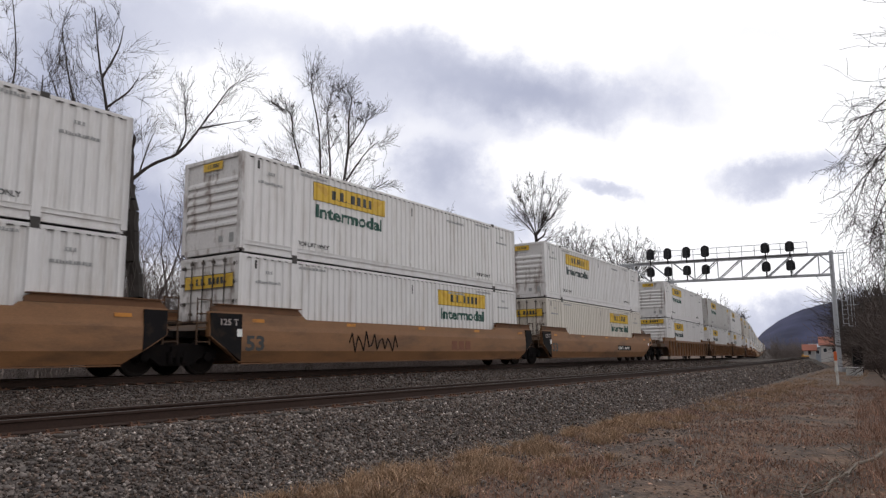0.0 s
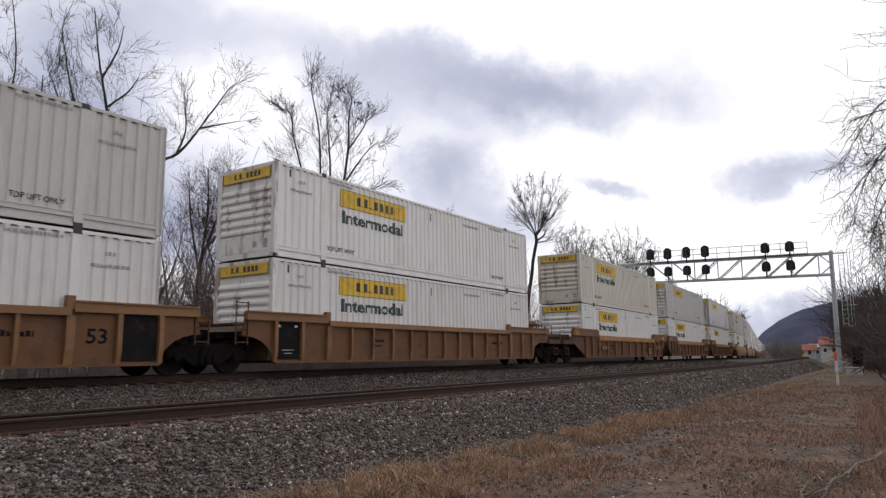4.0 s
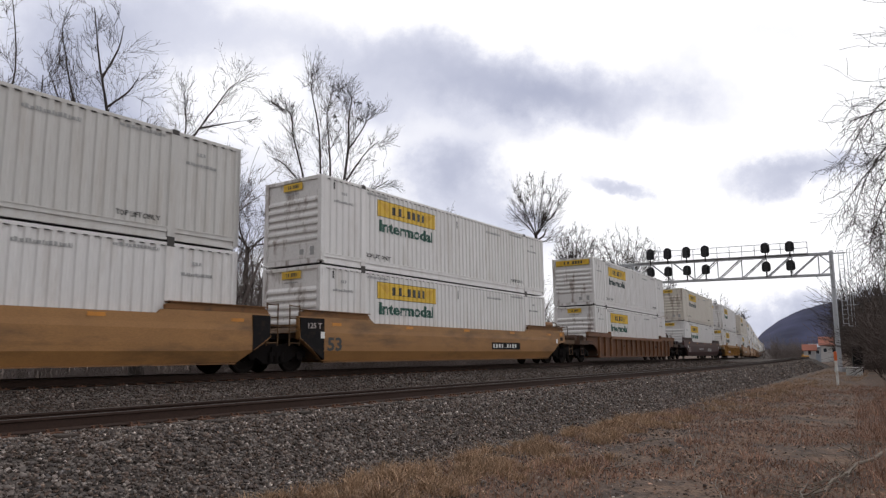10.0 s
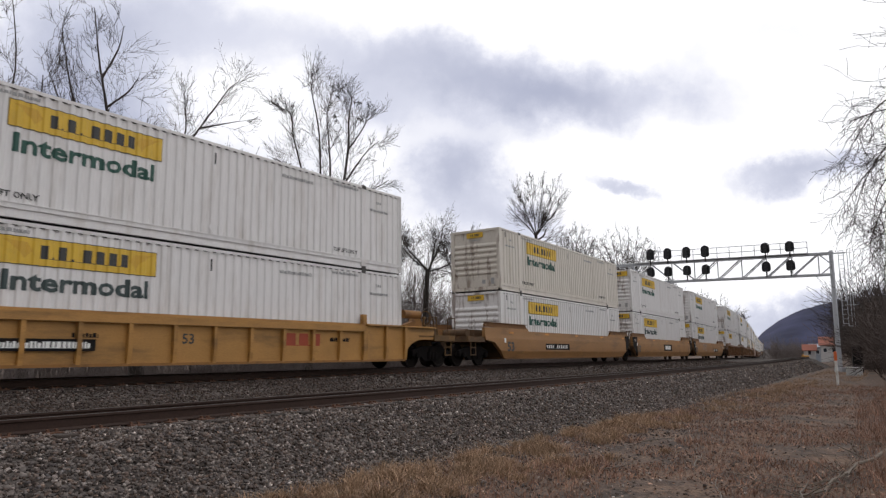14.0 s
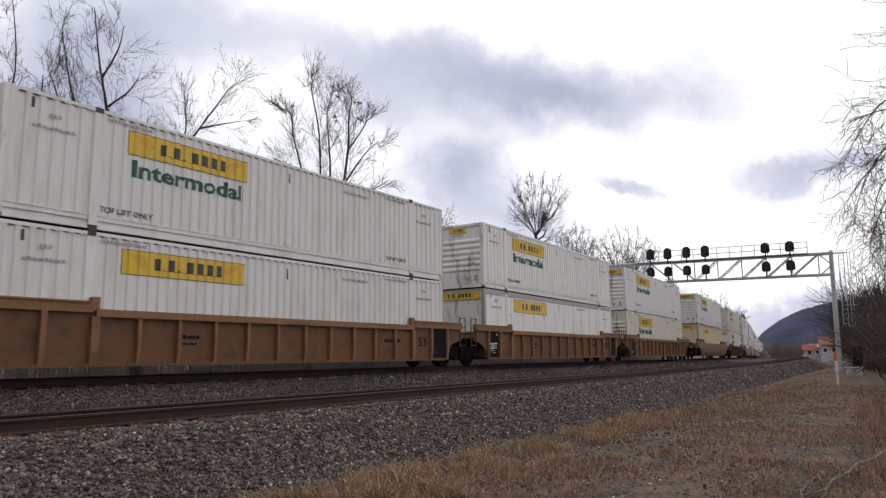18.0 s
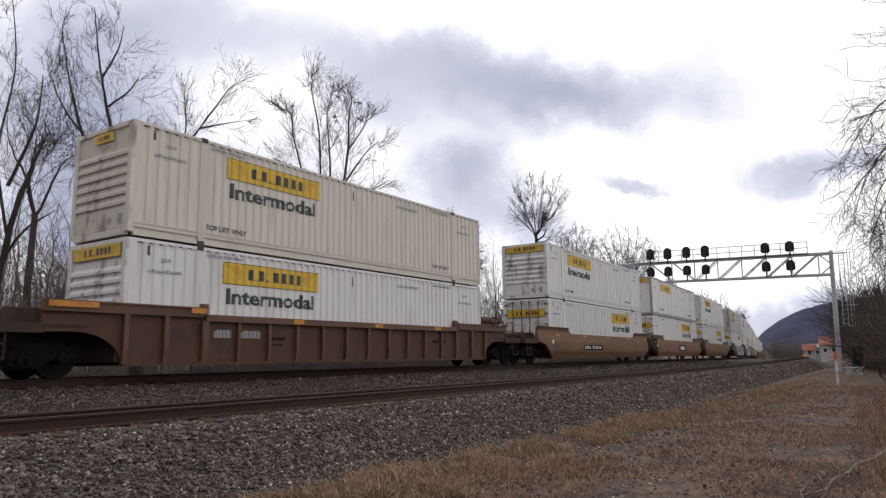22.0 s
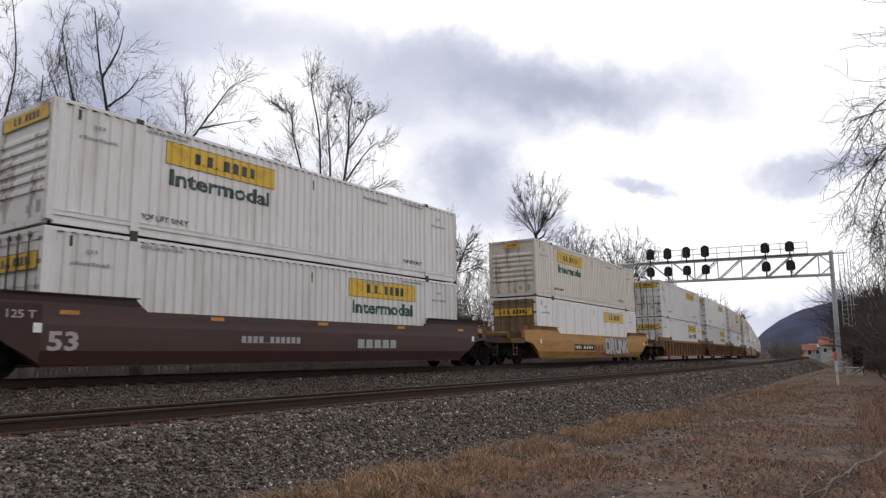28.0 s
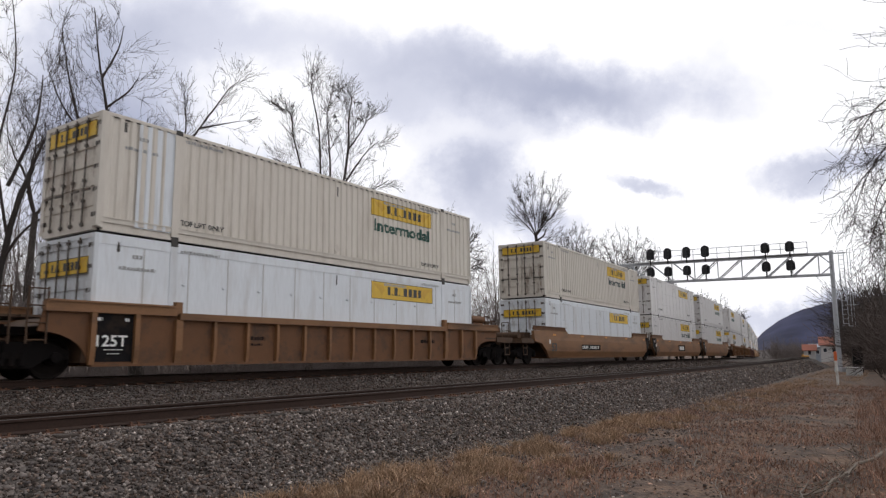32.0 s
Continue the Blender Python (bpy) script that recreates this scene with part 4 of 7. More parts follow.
def truck(parent, x, tone_key="std"):
    t = part("truck", lambda bm: (box(bm, -0.18, 0.18, -1.15, 1.15, 0.45, 0.72), box(bm, -0.95, 0.95, -0.25, 0.25, 0.5, 0.62)), M_TRUCK, parent, "grimy two-axle truck with side frames", key="bolster", at=pose(x, 0, 0))

    def cheek(bm, sg):
        ya, yb = sorted((sg * 0.93, sg * 1.09))
        prism(bm, [(-1.18, 0.42), (-1.18, 0.62), (-0.55, 0.80), (0.55, 0.80), (1.18, 0.62), (1.18, 0.42), (0.72, 0.44), (0.42, 0.24), (-0.42, 0.24), (-0.72, 0.44)], ya, yb)
        for dx in (-0.2, 0.0, 0.2):
            rod(bm, (dx, sg * 1.11, 0.30), (dx, sg * 1.11, 0.58), 0.075, 8)
    for sg in (-1, 1):
        part("side_frame", lambda bm, sg=sg: cheek(bm, sg), M_TRUCK, t, key=("side_frame", sg))
    for ax in (-0.89, 0.89):
        part("axle", lambda bm: rod(bm, (0, -0.9, 0.46), (0, 0.9, 0.46), 0.075, 8), M_TRUCK, t, key="axle", at=pose(ax, 0, 0))
        for sg in (-1, 1):
            def wheel(bm, sg=sg):
                lathe(bm, [(sg * 0.675, 0.47), (sg * 0.70, 0.487), (sg * 0.715, 0.46), (sg * 0.80, 0.457), (sg * 0.80, 0.40), (sg * 0.765, 0.36), (sg * 0.765, 0.16), (sg * 0.84, 0.13), (sg * 0.86, 0.0)], 22, (0, 0, 0.457))
            part("wheel", wheel, M_WHEEL, t, "steel wheel", key=("wheel", sg), at=pose(ax, 0, 0))
            sg < 0 and part("bearing_cap", lambda bm, sg=sg: lathe(bm, [(sg * 1.06, 0.13), (sg * 1.16, 0.12), (sg * 1.18, 0.05)], 12, (0, 0, 0.46)), M_TRUCK, t, key=("cap", sg), at=pose(ax, 0, 0))


def ladder(parent, mat, x, sg, z0, z1, key):
    def fill(bm):
        for dx in (-0.2, 0.2):
            rod(bm, (dx, sg * 1.42, z0), (dx, sg * 1.42, z1), 0.022, 6)
        z = z0 + 0.08
        while z < z1:
            rod(bm, (-0.2, sg * 1.42, z), (0.2, sg * 1.42, z), 0.016, 6)
            z += 0.36
    return part("ladder", fill, mat, parent, "steel ladder", key=("ladder", key), at=pose(x, 0, 0))


RIBS = {"R": (1.03, 0.09), "C": (1.5, 0.11), "Y": (1.24, 0.10)}


def wagon(kind, tone, left, right, extras=()):
    """One well body. kind: S smooth-sided, R close ribs, C heavy top chord, Y shallow yellow. left/right: 'end' or 'joint'."""
    root = new("well_wagon", None)
    sidename = {"S": "smooth-sided", "R": "ribbed", "C": "ribbed", "Y": "shallow ribbed"}[kind]
    words = {"tan": "tan", "orange": "orange", "brown": "brown", "rust": "rusty orange-brown", "maroon": "maroon", "yellow": "yellow", "brick": "dull red-brown", "umber": "dark brown"}[tone]
    extra = " and spray-painted lettering" if "spray" in extras or "spray2" in extras else ""
    tagged(root, f"weathered {words} {sidename} well wagon{extra} running on rails", "well wagon", group="wagons of the train")
    p, g, gg = well_paint(tone), well_dark(tone), well_grime(tone)
    el, er = (1.85 if left == "end" else 1.05), (1.85 if right == "end" else 1.05)
    for sg in (-1, 1):
        if kind == "S":
            part("side_plate", smooth_side(sg, el, er), p, root, key=("smooth", sg, el, er))
            for x0, x1 in ((-el, 2.3), (LEN - 2.3, LEN + er)):
                def lid(bm, sg=sg, x0=x0, x1=x1):
                    ya, yb = sorted((sg * 1.33, sg * 1.44))
                    prism(bm, [(x0 + 0.1, 1.632), (x0 + 0.1, 1.74), (x0 + 0.3, 1.82), (x1 - 0.2, 1.82), (x1, 1.632)], ya, yb)
                    ya, yb = sorted((sg * 1.30, sg * 1.50))
                    box(bm, x0 + 0.15, x1 - 0.1, ya, yb, 1.805, 1.83)
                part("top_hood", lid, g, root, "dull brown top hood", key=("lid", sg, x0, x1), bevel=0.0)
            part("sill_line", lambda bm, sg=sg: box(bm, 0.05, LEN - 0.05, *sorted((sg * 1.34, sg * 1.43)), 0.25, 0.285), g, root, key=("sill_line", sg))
        else:
            tp = well_paint("amber") if kind == "C" else p
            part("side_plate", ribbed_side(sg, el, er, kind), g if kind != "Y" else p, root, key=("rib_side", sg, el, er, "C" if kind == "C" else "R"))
            zt = {"R": (1.36, 1.53), "C": (1.24, 1.53), "Y": (1.24, 1.42)}[kind]
            part("top_rail", lambda bm, sg=sg, zt=zt: box(bm, 2.17, LEN - 2.17, *sorted((sg * 1.34, sg * 1.53)), *zt), tp, root, key=("wtop", sg, kind))
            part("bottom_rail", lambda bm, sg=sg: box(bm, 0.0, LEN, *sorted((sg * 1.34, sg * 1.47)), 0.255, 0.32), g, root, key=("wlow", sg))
            step, w = RIBS[kind]
            x = 2.17
            n = int(round((LEN - 2 * 2.17) / step))
            for k in range(n + 1):
                xx = 2.17 + k * (LEN - 2 * 2.17) / n
                wide = 0.19 if k in (0, n) else w
                if sg > 0 and k % 3:
                    continue
                part("side_post", lambda bm, sg=sg, wide=wide, zt=zt: prism_x(bm, wide, sg, zt[0]), p, root, key=("rib", sg, wide, zt[0]), at=pose(xx, 0, 0))
            for x0, x1 in ((-el, 2.1), (LEN - 2.1, LEN + er)):
                z1 = {"R": 1.66, "C": 1.74, "Y": 1.44}[kind]
                part("end_rail", lambda bm, sg=sg, x0=x0, x1=x1, z1=z1: (box(bm, x0, x1, *sorted((sg * 1.33, sg * 1.50)), 1.45, z1), box(bm, x0 + 0.05, x1 - 0.05, *sorted((sg * 1.30, sg * 1.54)), z1, z1 + 0.04)), p, root, key=("end_rail", sg, x0, x1, kind), bevel=0.0)
                inner_x = 1.05 if x0 < 0 else LEN - 1.05
                for xx in ((0.0, inner_x) if x0 < 0 else (LEN, inner_x)):
                    part("side_post", lambda bm, sg=sg: prism_x(bm, 0.12, sg, 1.45), p, root, key=("rib", sg, 0.12, 1.45), at=pose(xx, 0, 0))
            for xx in (2.17, LEN - 2.17):
                part("guide_post", lambda bm, sg=sg: box(bm, -0.09, 0.09, *sorted((sg * 1.33, sg * 1.47)), 1.5, 1.80), p, root, key=("guide", sg), at=pose(xx, 0, 0), bevel=0.0)
    # bulkheads, end platforms and couplings
    for sgn, x, e, how in ((-1, 0.0, el, left), (1, LEN, er, right)):
        M = pose(x, 0, 0) if sgn < 0 else pose(x, 0, 0, 0, 0, 180)
        part("bulkhead", lambda bm: (box(bm, -0.16, -0.06, -1.34, 1.34, 0.35, 1.45), prism(bm, [(-0.16, 1.45), (-0.16, 1.0), (-0.9, 1.0), (-0.9, 1.15)], -1.3, 1.3)), gg, root, key="bulkhead", at=M)
        part("centre_sill", lambda bm, e=e, how=how: box(bm, -(3.2 if how == "end" else 1.55), -0.06, -0.30, 0.30, 0.75, 1.10), gg, root, key=("centre_sill", how), at=M)
        if how == "end":
            part("end_platform", lambda bm: (box(bm, -3.15, -0.9, -1.42, 1.42, 1.12, 1.17), box(bm, -3.2, -3.12, -1.45, 1.45, 0.98, 1.2), box(bm, -3.15, -1.8, -1.46, -1.38, 0.98, 1.2), box(bm, -3.15, -1.8, 1.38, 1.46, 0.98, 1.2)), gg, root, key="platform", at=M)
            part("coupler", lambda bm: (box(bm, -3.75, -3.1, -0.12, 0.12, 0.76, 0.98), box(bm, -3.95, -3.7, -0.2, 0.16, 0.72, 1.0)), M_TRUCK, root, "steel coupler", key="coupler", at=M)
            part("air_hose", lambda bm: [rod(bm, a, b, 0.03, 6) for a, b in (((-3.2, 0.35, 0.9), (-3.35, 0.4, 0.55)), ((-3.35, 0.4, 0.55), (-3.6, 0.3, 0.38)))], M_TRUCK, root, key="hose", at=M)
            for dy in (-0.7, 0.35):
                part("handrail", lambda bm: [rod(bm, a, b, 0.02, 6) for a, b in (((-3.0, 0, 1.17), (-3.0, 0, 1.95)), ((-3.0, 0, 1.95), (-3.0, 0.35, 1.95)), ((-3.0, 0.35, 1.95), (-3.0, 0.35, 1.17)), ((-3.0, 0, 1.56), (-3.0, 0.35, 1.56)))], gg, root, key="handrail", at=M @ pose(0, dy, 0))
            part("step", lambda bm: [rod(bm, a, b, 0.02, 6) for a, b in (((-2.95, -1.42, 1.0), (-2.95, -1.42, 0.42)), ((-2.55, -1.42, 1.0), (-2.55, -1.42, 0.42)), ((-2.95, -1.42, 0.45), (-2.55, -1.42, 0.45)), ((-2.95, -1.42, 0.75), (-2.55, -1.42, 0.75)))], gg, root, "ladder step", key=("step", sgn), at=M if sgn < 0 else M @ Matrix.Diagonal((1, -1, 1, 1)))
            if sgn > 0:
                part("air_reservoir", lambda bm: (rod(bm, (-1.75, 0.75, 1.98), (-0.75, 0.75, 1.98), 0.155, 14), rod(bm, (-1.83, 0.75, 1.98), (-1.75, 0.75, 1.98), 0.09, 10)), g, root, "brown air tank", key="tank", at=M)
                part("brake_wheel", lambda bm: [rod(bm, (-2.45, 0.55 + 0.27 * math.cos(a), 1.9 + 0.27 * math.sin(a)), (-2.45, 0.55 + 0.27 * math.cos(a + 0.63), 1.9 + 0.27 * math.sin(a + 0.63)), 0.022, 6) for a in [0.6283 * k for k in range(10)]] + [rod(bm, (-2.45, 0.55, 1.9), (-2.3, 0.55, 1.9), 0.05, 8), rod(bm, (-2.45, 0.28, 1.9), (-2.45, 0.82, 1.9), 0.015, 5), rod(bm, (-2.35, 0.55, 1.17), (-2.35, 0.55, 1.9), 0.05, 6)], gg, root, "hand brake wheel", key="brake_wheel", at=M)
                part("brake_cover", lambda bm: prism(bm, [(-2.3, 1.17), (-2.3, 1.75), (-1.95, 2.1), (-1.7, 1.75), (-1.2, 1.6), (-1.2, 1.17)], 0.3, 0.5), g, root, key="brake_cover", at=M)
            else:
                part("brake_valve", lambda bm: (rod(bm, (-2.3, -0.9, 1.36), (-2.3, 0.2, 1.36), 0.18, 14), box(bm, -1.75, -1.05, -0.9, 0.4, 1.17, 1.52)), gg, root, "dark brake cylinder", key="brake_valve", at=M)
            part("brake_gear", lambda bm: (box(bm, -1.6, -1.0, 0.3, 0.8, 1.15, 1.55), prism(bm, [(-2.6, 1.17), (-2.2, 1.6), (-2.0, 1.6), (-1.95, 1.17)], 0.8, 0.9)), gg, root, key="gear", at=M)
            truck(root, x + sgn * 2.1)
        else:
            part("joint_arm", lambda bm: (box(bm, -1.6, -0.9, -0.9, 0.9, 0.95, 1.12), rod(bm, (-1.55, 0, 0.72), (-1.55, 0, 1.2), 0.3, 12)), M_TRUCK, root, key="joint", at=M)
            ladder(root, gg, x + sgn * 1.18, -1, 0.75, 1.95, "joint")
            part("walkway", lambda bm: box(bm, -1.5, -0.95, -1.4, 1.4, 1.30, 1.35), gg, root, key="walkway", at=M)
    if right == "joint":
        truck(root, LEN + 1.6)
    # floor beams of the well
    for k in range(3):
        part("cross_beam", lambda bm: box(bm, -0.25, 0.25, -1.35, 1.35, 0.26, 0.40), g, root, key="cross_beam", at=pose(1.5 + k * 6.58, 0, 0))
    # markings
    ys = -1.519 if kind == "S" else -1.405
    if kind == "S":
        part("end_panel", lambda bm: prism(bm, [(-0.02, 0.335), (-0.55, 0.68), (-1.03, 0.99), (-1.03, 1.58), (-0.02, 1.58)], -1.519, -1.40), M_BLACKPANEL if tone != "maroon" else g, root, "black end panel", key="black_end") if left == "joint" else None
        part("end_panel", lambda bm: prism(bm, [(LEN + 0.42, 0.60), (LEN + 0.42, 1.58), (LEN + 1.03, 1.58), (LEN + 1.03, 0.99)], -1.519, -1.40), M_BLACKPANEL, root, "black end panel", key="black_end_r") if right == "joint" and tone != "maroon" else None
        part("lettering", lettering("125 T", 0.17, 0.004, M_WORN, 0.58), None, root, "white load figures", at=pose(-0.72, -1.5225, 1.27)) if left == "joint" else None
        num = M_INK if tone not in ("maroon",) else M_WORN
        if tone != "yellow":
            part("lettering", lettering("53", 0.42, 0.004, num, 0.66), None, root, "large black figures" if num is M_INK else "large white figures", at=pose(0.12, ys, 0.60))
        for x in (0.35, 4.2, 8.1, 12.0, LEN - 0.3):
            part("reflector", lambda bm: box(bm, 0, 0.42, -0.004, 0, 0, 0.09), M_REFLECT, root, "orange reflector strip", key="reflector", at=pose(x, -1.497, 1.38))
        if right == "end":
            part("reflector", lambda bm: box(bm, 0, 0.34, -0.004, 0, 0, 0.16), M_REFLECT, root, "orange reflector patch", key="reflector_end", at=pose(LEN + 1.2, -1.505, 1.36))
            part("data_plate", lambda bm: box(bm, 0, 0.32, -0.004, 0, 0, 0.16), M_BLACKPANEL, root, key="data_end", at=pose(LEN + 1.24, -1.51, 1.14))
            part("data_plate", lambda bm: box(bm, 0, 0.17, -0.004, 0, 0, 0.2), M_WHITE, root, key="data_plate", at=pose(LEN + 0.72, -1.521, 1.0))
        part("data_plate", lambda bm: box(bm, 0, 0.17, -0.004, 0, 0, 0.2), M_WHITE, root, key="data_plate", at=pose(-0.18, -1.521, 0.98))
        for nm, bx, bw in (("numA", 4.2, 3.0), ("logo", 7.25, 2.5), ("numB", 10.3, 2.6)):
            if nm not in extras:
                continue
            b = part("number_board", lambda bm, bw=bw, nm=nm: box(bm, 0, bw, -0.004, 0, 0, 0.48 if nm == "logo" else 0.30), M_BLACKPANEL if tone != "maroon" else g, root, "black board with white marks", key=("nb", nm), at=pose(bx, ys, 0.68))
            if nm == "logo":
                part("mark", lambda bm: comb(bm, [(0.42, 0.9, 0.38), (0.98, 1.46, 0.38), (1.54, 2.08, 0.38)], 0.1, 0.02), M_WHITE, b, key="logo_mark", at=pose(0, -0.004, 0))
            else:
                part("mark", lambda bm, bw=bw: comb(bm, [(0.12 + 0.245 * k, 0.12 + 0.245 * k + (0.13 if k % 3 else 0.10), 0.235) for k in range(int(bw / 0.245) - 1) if k != 4], 0.075, 0.008), M_WHITE, b, key=("nbm", bw), at=pose(0, -0.004, 0))
        if tone == "maroon":
            part("mark", lambda bm: comb(bm, [(9.9 + 0.42 * k, 10.22 + 0.42 * k, 0.98) for k in range(5)], 0.70, 0.02), M_FAINT, root, "faded white marks", key="maroon_mark", at=pose(0, ys, 0))
            part("mark", lambda bm: comb(bm, [(5.2 + 0.2 * k, 5.34 + 0.2 * k, 1.0) for k in range(11) if k != 4], 0.82, 0.012), M_FAINT, root, "faded white marks", key="maroon_mark2", at=pose(0, ys, 0))
        if "scrawl" in extras:
            def scrawl(bm):
                rng = random.Random(8)
                pts = [(4.3 + 0.14 * i, 0.9 + 0.28 * math.sin(i * 2.3) + rng.uniform(-0.08, 0.08)) for i in range(19)]
                for a, b in zip(pts, pts[1:]):
                    rod(bm, (a[0], 0, a[1]), (b[0], 0, b[1]), 0.022, 5)
            part("paint_scrawl", scrawl, M_BLACKPANEL, root, "dark sprayed scrawl", key="scrawl", at=pose(0, ys, 0))
        if "smear" in extras:
            for x, z, rx, rz in ((4.05, 1.12, 0.28, 0.22), (4.6, 1.08, 0.26, 0.27), (5.15, 1.05, 0.22, 0.28), (5.75, 1.02, 0.28, 0.26)):
                part("paint_scrawl", lambda bm, x=x, z=z, rx=rx, rz=rz: [rod(bm, (x + rx * math.cos(a), 0, z + rz * math.sin(a)), (x + rx * math.cos(a + 0.4), 0, z + rz * math.sin(a + 0.4)), 0.013, 5) for a in [0.4 * k for k in range(14)]], M_WORN, root, "pale sprayed loop", at=pose(0, ys, 0))
        def spray(text, x0, x1, z0, z1, seed):
            for mat, bold, off, lab in ((M_WORN, 0.16, 0.0, "pale rim of a sprayed word"), (M_INK, 0.13, 0.003, "black outline of a sprayed word"), (M_SPRAY, 0.055, 0.006, "silver-white sprayed word")):
                part("sprayed_word", sprayed(text, x0, x1, z0, z1, mat, bold, seed), None, root, lab, at=pose(0, ys - off, 0))

        if "spray" in extras:
            spray("DRUNK", 9.15, 13.45, 0.46, 1.40, 3)
            part("mark", lambda bm: comb(bm, [(7.3 + 0.5 * k, 7.66 + 0.5 * k, 1.0) for k in range(3)], 0.62, 0.02), material("faded_red_brown", (0.17, 0.06, 0.03), rough=0.7, vary=0.3), root, "faded red-brown marks", key="faded_mark", at=pose(0, ys, 0))
        if "scrawl" in extras:
            part("mark", lambda bm: comb(bm, [(10.3 + 0.5 * k, 10.66 + 0.5 * k, 1.0) for k in range(3)], 0.66, 0.02), material("faded_red_brown", (0.17, 0.06, 0.03), rough=0.7, vary=0.3), root, "faded red-brown marks", key="faded_mark2", at=pose(0, ys, 0))
        if "spray3" in extras:
            spray("TROLL", 3.65, 8.4, 0.34, 1.46, 5)
            spray("SLAYERS", 8.85, 14.7, 0.34, 1.46, 6)
            part("sprayed_field", lambda bm: prism(bm, [(5.75 + 0.33 * math.cos(a), 0.86 + 0.30 * math.sin(a)) for a in [0.6283 * k for k in range(10)]], -0.003, 0.0), M_SPRAYRED, root, "orange-red sprayed face in the letter", key="spray_red", at=pose(0.3, ys - 0.012, 0))
        if "spray2" in extras:
            part("sprayed_field", lambda bm: prism(bm, [(3.0, 0.40), (3.2, 1.42), (6.4, 1.47), (7.3, 1.30), (8.5, 1.46), (8.75, 0.9), (8.6, 0.36)], -0.003, 0.0), M_SPRAY, root, "silver sprayed field", key="field", at=pose(0, ys, 0))
            for x, z, r in ((7.75, 1.12, 0.34), (5.9, 0.95, 0.42), (4.3, 1.0, 0.40)):
                part("paint_scrawl", lambda bm, x=x, z=z, r=r: [rod(bm, (x + r * math.cos(a), 0, z + r * math.sin(a)), (x + r * math.cos(a + 0.4488), 0, z + r * math.sin(a + 0.4488)), 0.02, 5) for a in [0.4488 * k for k in range(14)]], M_INK, root, "black sprayed ring", at=pose(0, ys - 0.003, 0))
            spray("SLAYERS", 8.65, 13.15, 0.36, 1.44, 9)
            part("paint_scrawl", stencil_bars([(13.45, 1.18, 0.5, 0.14), (13.4, 0.98, 0.6, 0.12), (13.45, 0.74, 0.5, 0.16), (13.4, 0.56, 0.6, 0.1)], 61), M_WORN, root, "small white sprayed marks", key="small_spray", at=pose(0, ys, 0))
    else:
        if kind == "R" and left == "joint":
            b = part("load_panel", lambda bm: box(bm, 0.02, 1.0, -0.008, 0, 0.36, 1.44), M_BLACKPANEL, root, "black load panel with white figures", key="load_panel", at=pose(0, ys, 0))
            if "panel" in extras:
                part("lettering", lettering("125T", 0.26, 0.004, M_WHITE, 0.74), None, b, "white load figures", at=pose(0.12, -0.009, 0.70))
            part("mark", stencil_bars([(0.3, 0.62, 0.45, 0.025), (0.12, 1.28, 0.12, 0.07), (0.78, 1.28, 0.12, 0.07), (0.38, 0.53, 0.3, 0.02)], 5), M_WHITE, b, key="lp_mark", at=pose(0, -0.009, 0))
        if kind == "R" and right == "joint":
            part("load_panel", lambda bm: box(bm, 15.15, 16.1, -0.008, 0, 0.36, 1.44), M_BLACKPANEL, root, "black panel", key="load_panel_r", at=pose(0, ys, 0))
            part("lettering", lettering("53", 0.34, 0.004, M_BLACKPANEL, 0.48), None, root, "black figures", at=pose(14.38, ys, 0.76))
        if kind == "C":
            for x0, x1 in ((-el, 2.1), (LEN - 2.1, LEN + er)):
                w = (x1 - x0 - 0.2) / 3
                for k in range(3):
                    part("hood_box", lambda bm, w=w: (box(bm, 0.0, w - 0.06, -1.52, -1.36, 1.782, 1.86), box(bm, 0.35 * w, 0.45 * w, -1.535, -1.50, 1.76, 1.80)), p, root, key=("hood_box", round(w, 2)), at=pose(x0 + 0.1 + k * w, 0, 0), bevel=0.0)
                part("end_patch", lambda bm: box(bm, 0, 0.55, -0.004, 0, 0, 0.26), M_REFLECT if x0 > 0 else well_paint("amber"), root, "worn orange patch", key=("end_patch", x0 > 0), at=pose(LEN + er - 0.95 if x0 > 0 else -el + 0.2, -1.502, 1.47))
            part("shelf", lambda bm: (box(bm, 14.25, 15.75, -0.12, 0, 0.78, 1.0), box(bm, 14.25, 15.75, -0.16, 0, 1.0, 1.03)), p, root, key="shelf", at=pose(0, ys, 0))
            part("data_plate", lambda bm: box(bm, 12.1, 12.75, -0.006, 0, 0.55, 0.85), M_BLACKPANEL, root, "black data plate", key="data_c", at=pose(0, ys, 0))
            part("repair_patch", lambda bm: box(bm, 12.76, 13.35, -0.005, 0, 0.42, 0.86), well_paint("amber"), root, "paler repainted patch", key="patch_c", at=pose(0, ys, 0))
            part("valve_box", lambda bm: box(bm, 2.6, 3.5, -0.1, 0, 0.72, 0.92), p, root, key="valve", at=pose(0, ys, 0))
            for x in (3.0, 9.3, 14.6):
                part("reflector", lambda bm: box(bm, 0, 0.42, -0.004, 0, 0, 0.09), M_REFLECT, root, "orange reflector strip", key="reflector", at=pose(x, -1.531, 1.33))
        if "patches" in extras:
            for x, w in ((-el + 0.05, 1.1), (1.7, 0.45), (5.2, 0.4), (8.9, 0.4), (12.4, 0.4)):
                part("paint_patch", lambda bm, w=w: box(bm, 0, w, -0.004, 0, 0, 0.13), M_REFLECT, root, "worn yellow patch", key=("patch", w), at=pose(x, -1.545 if x < 2.1 else -1.532, 1.545 if x < 2.1 else 1.38))
            part("mark", stencil_bars([(0, 0, 0.55, 0.2), (0.85, 0, 0.7, 0.2)], 51), M_FAINT, root, "faded white stencils", key="white_marks", at=pose(2.5, ys, 0.95))
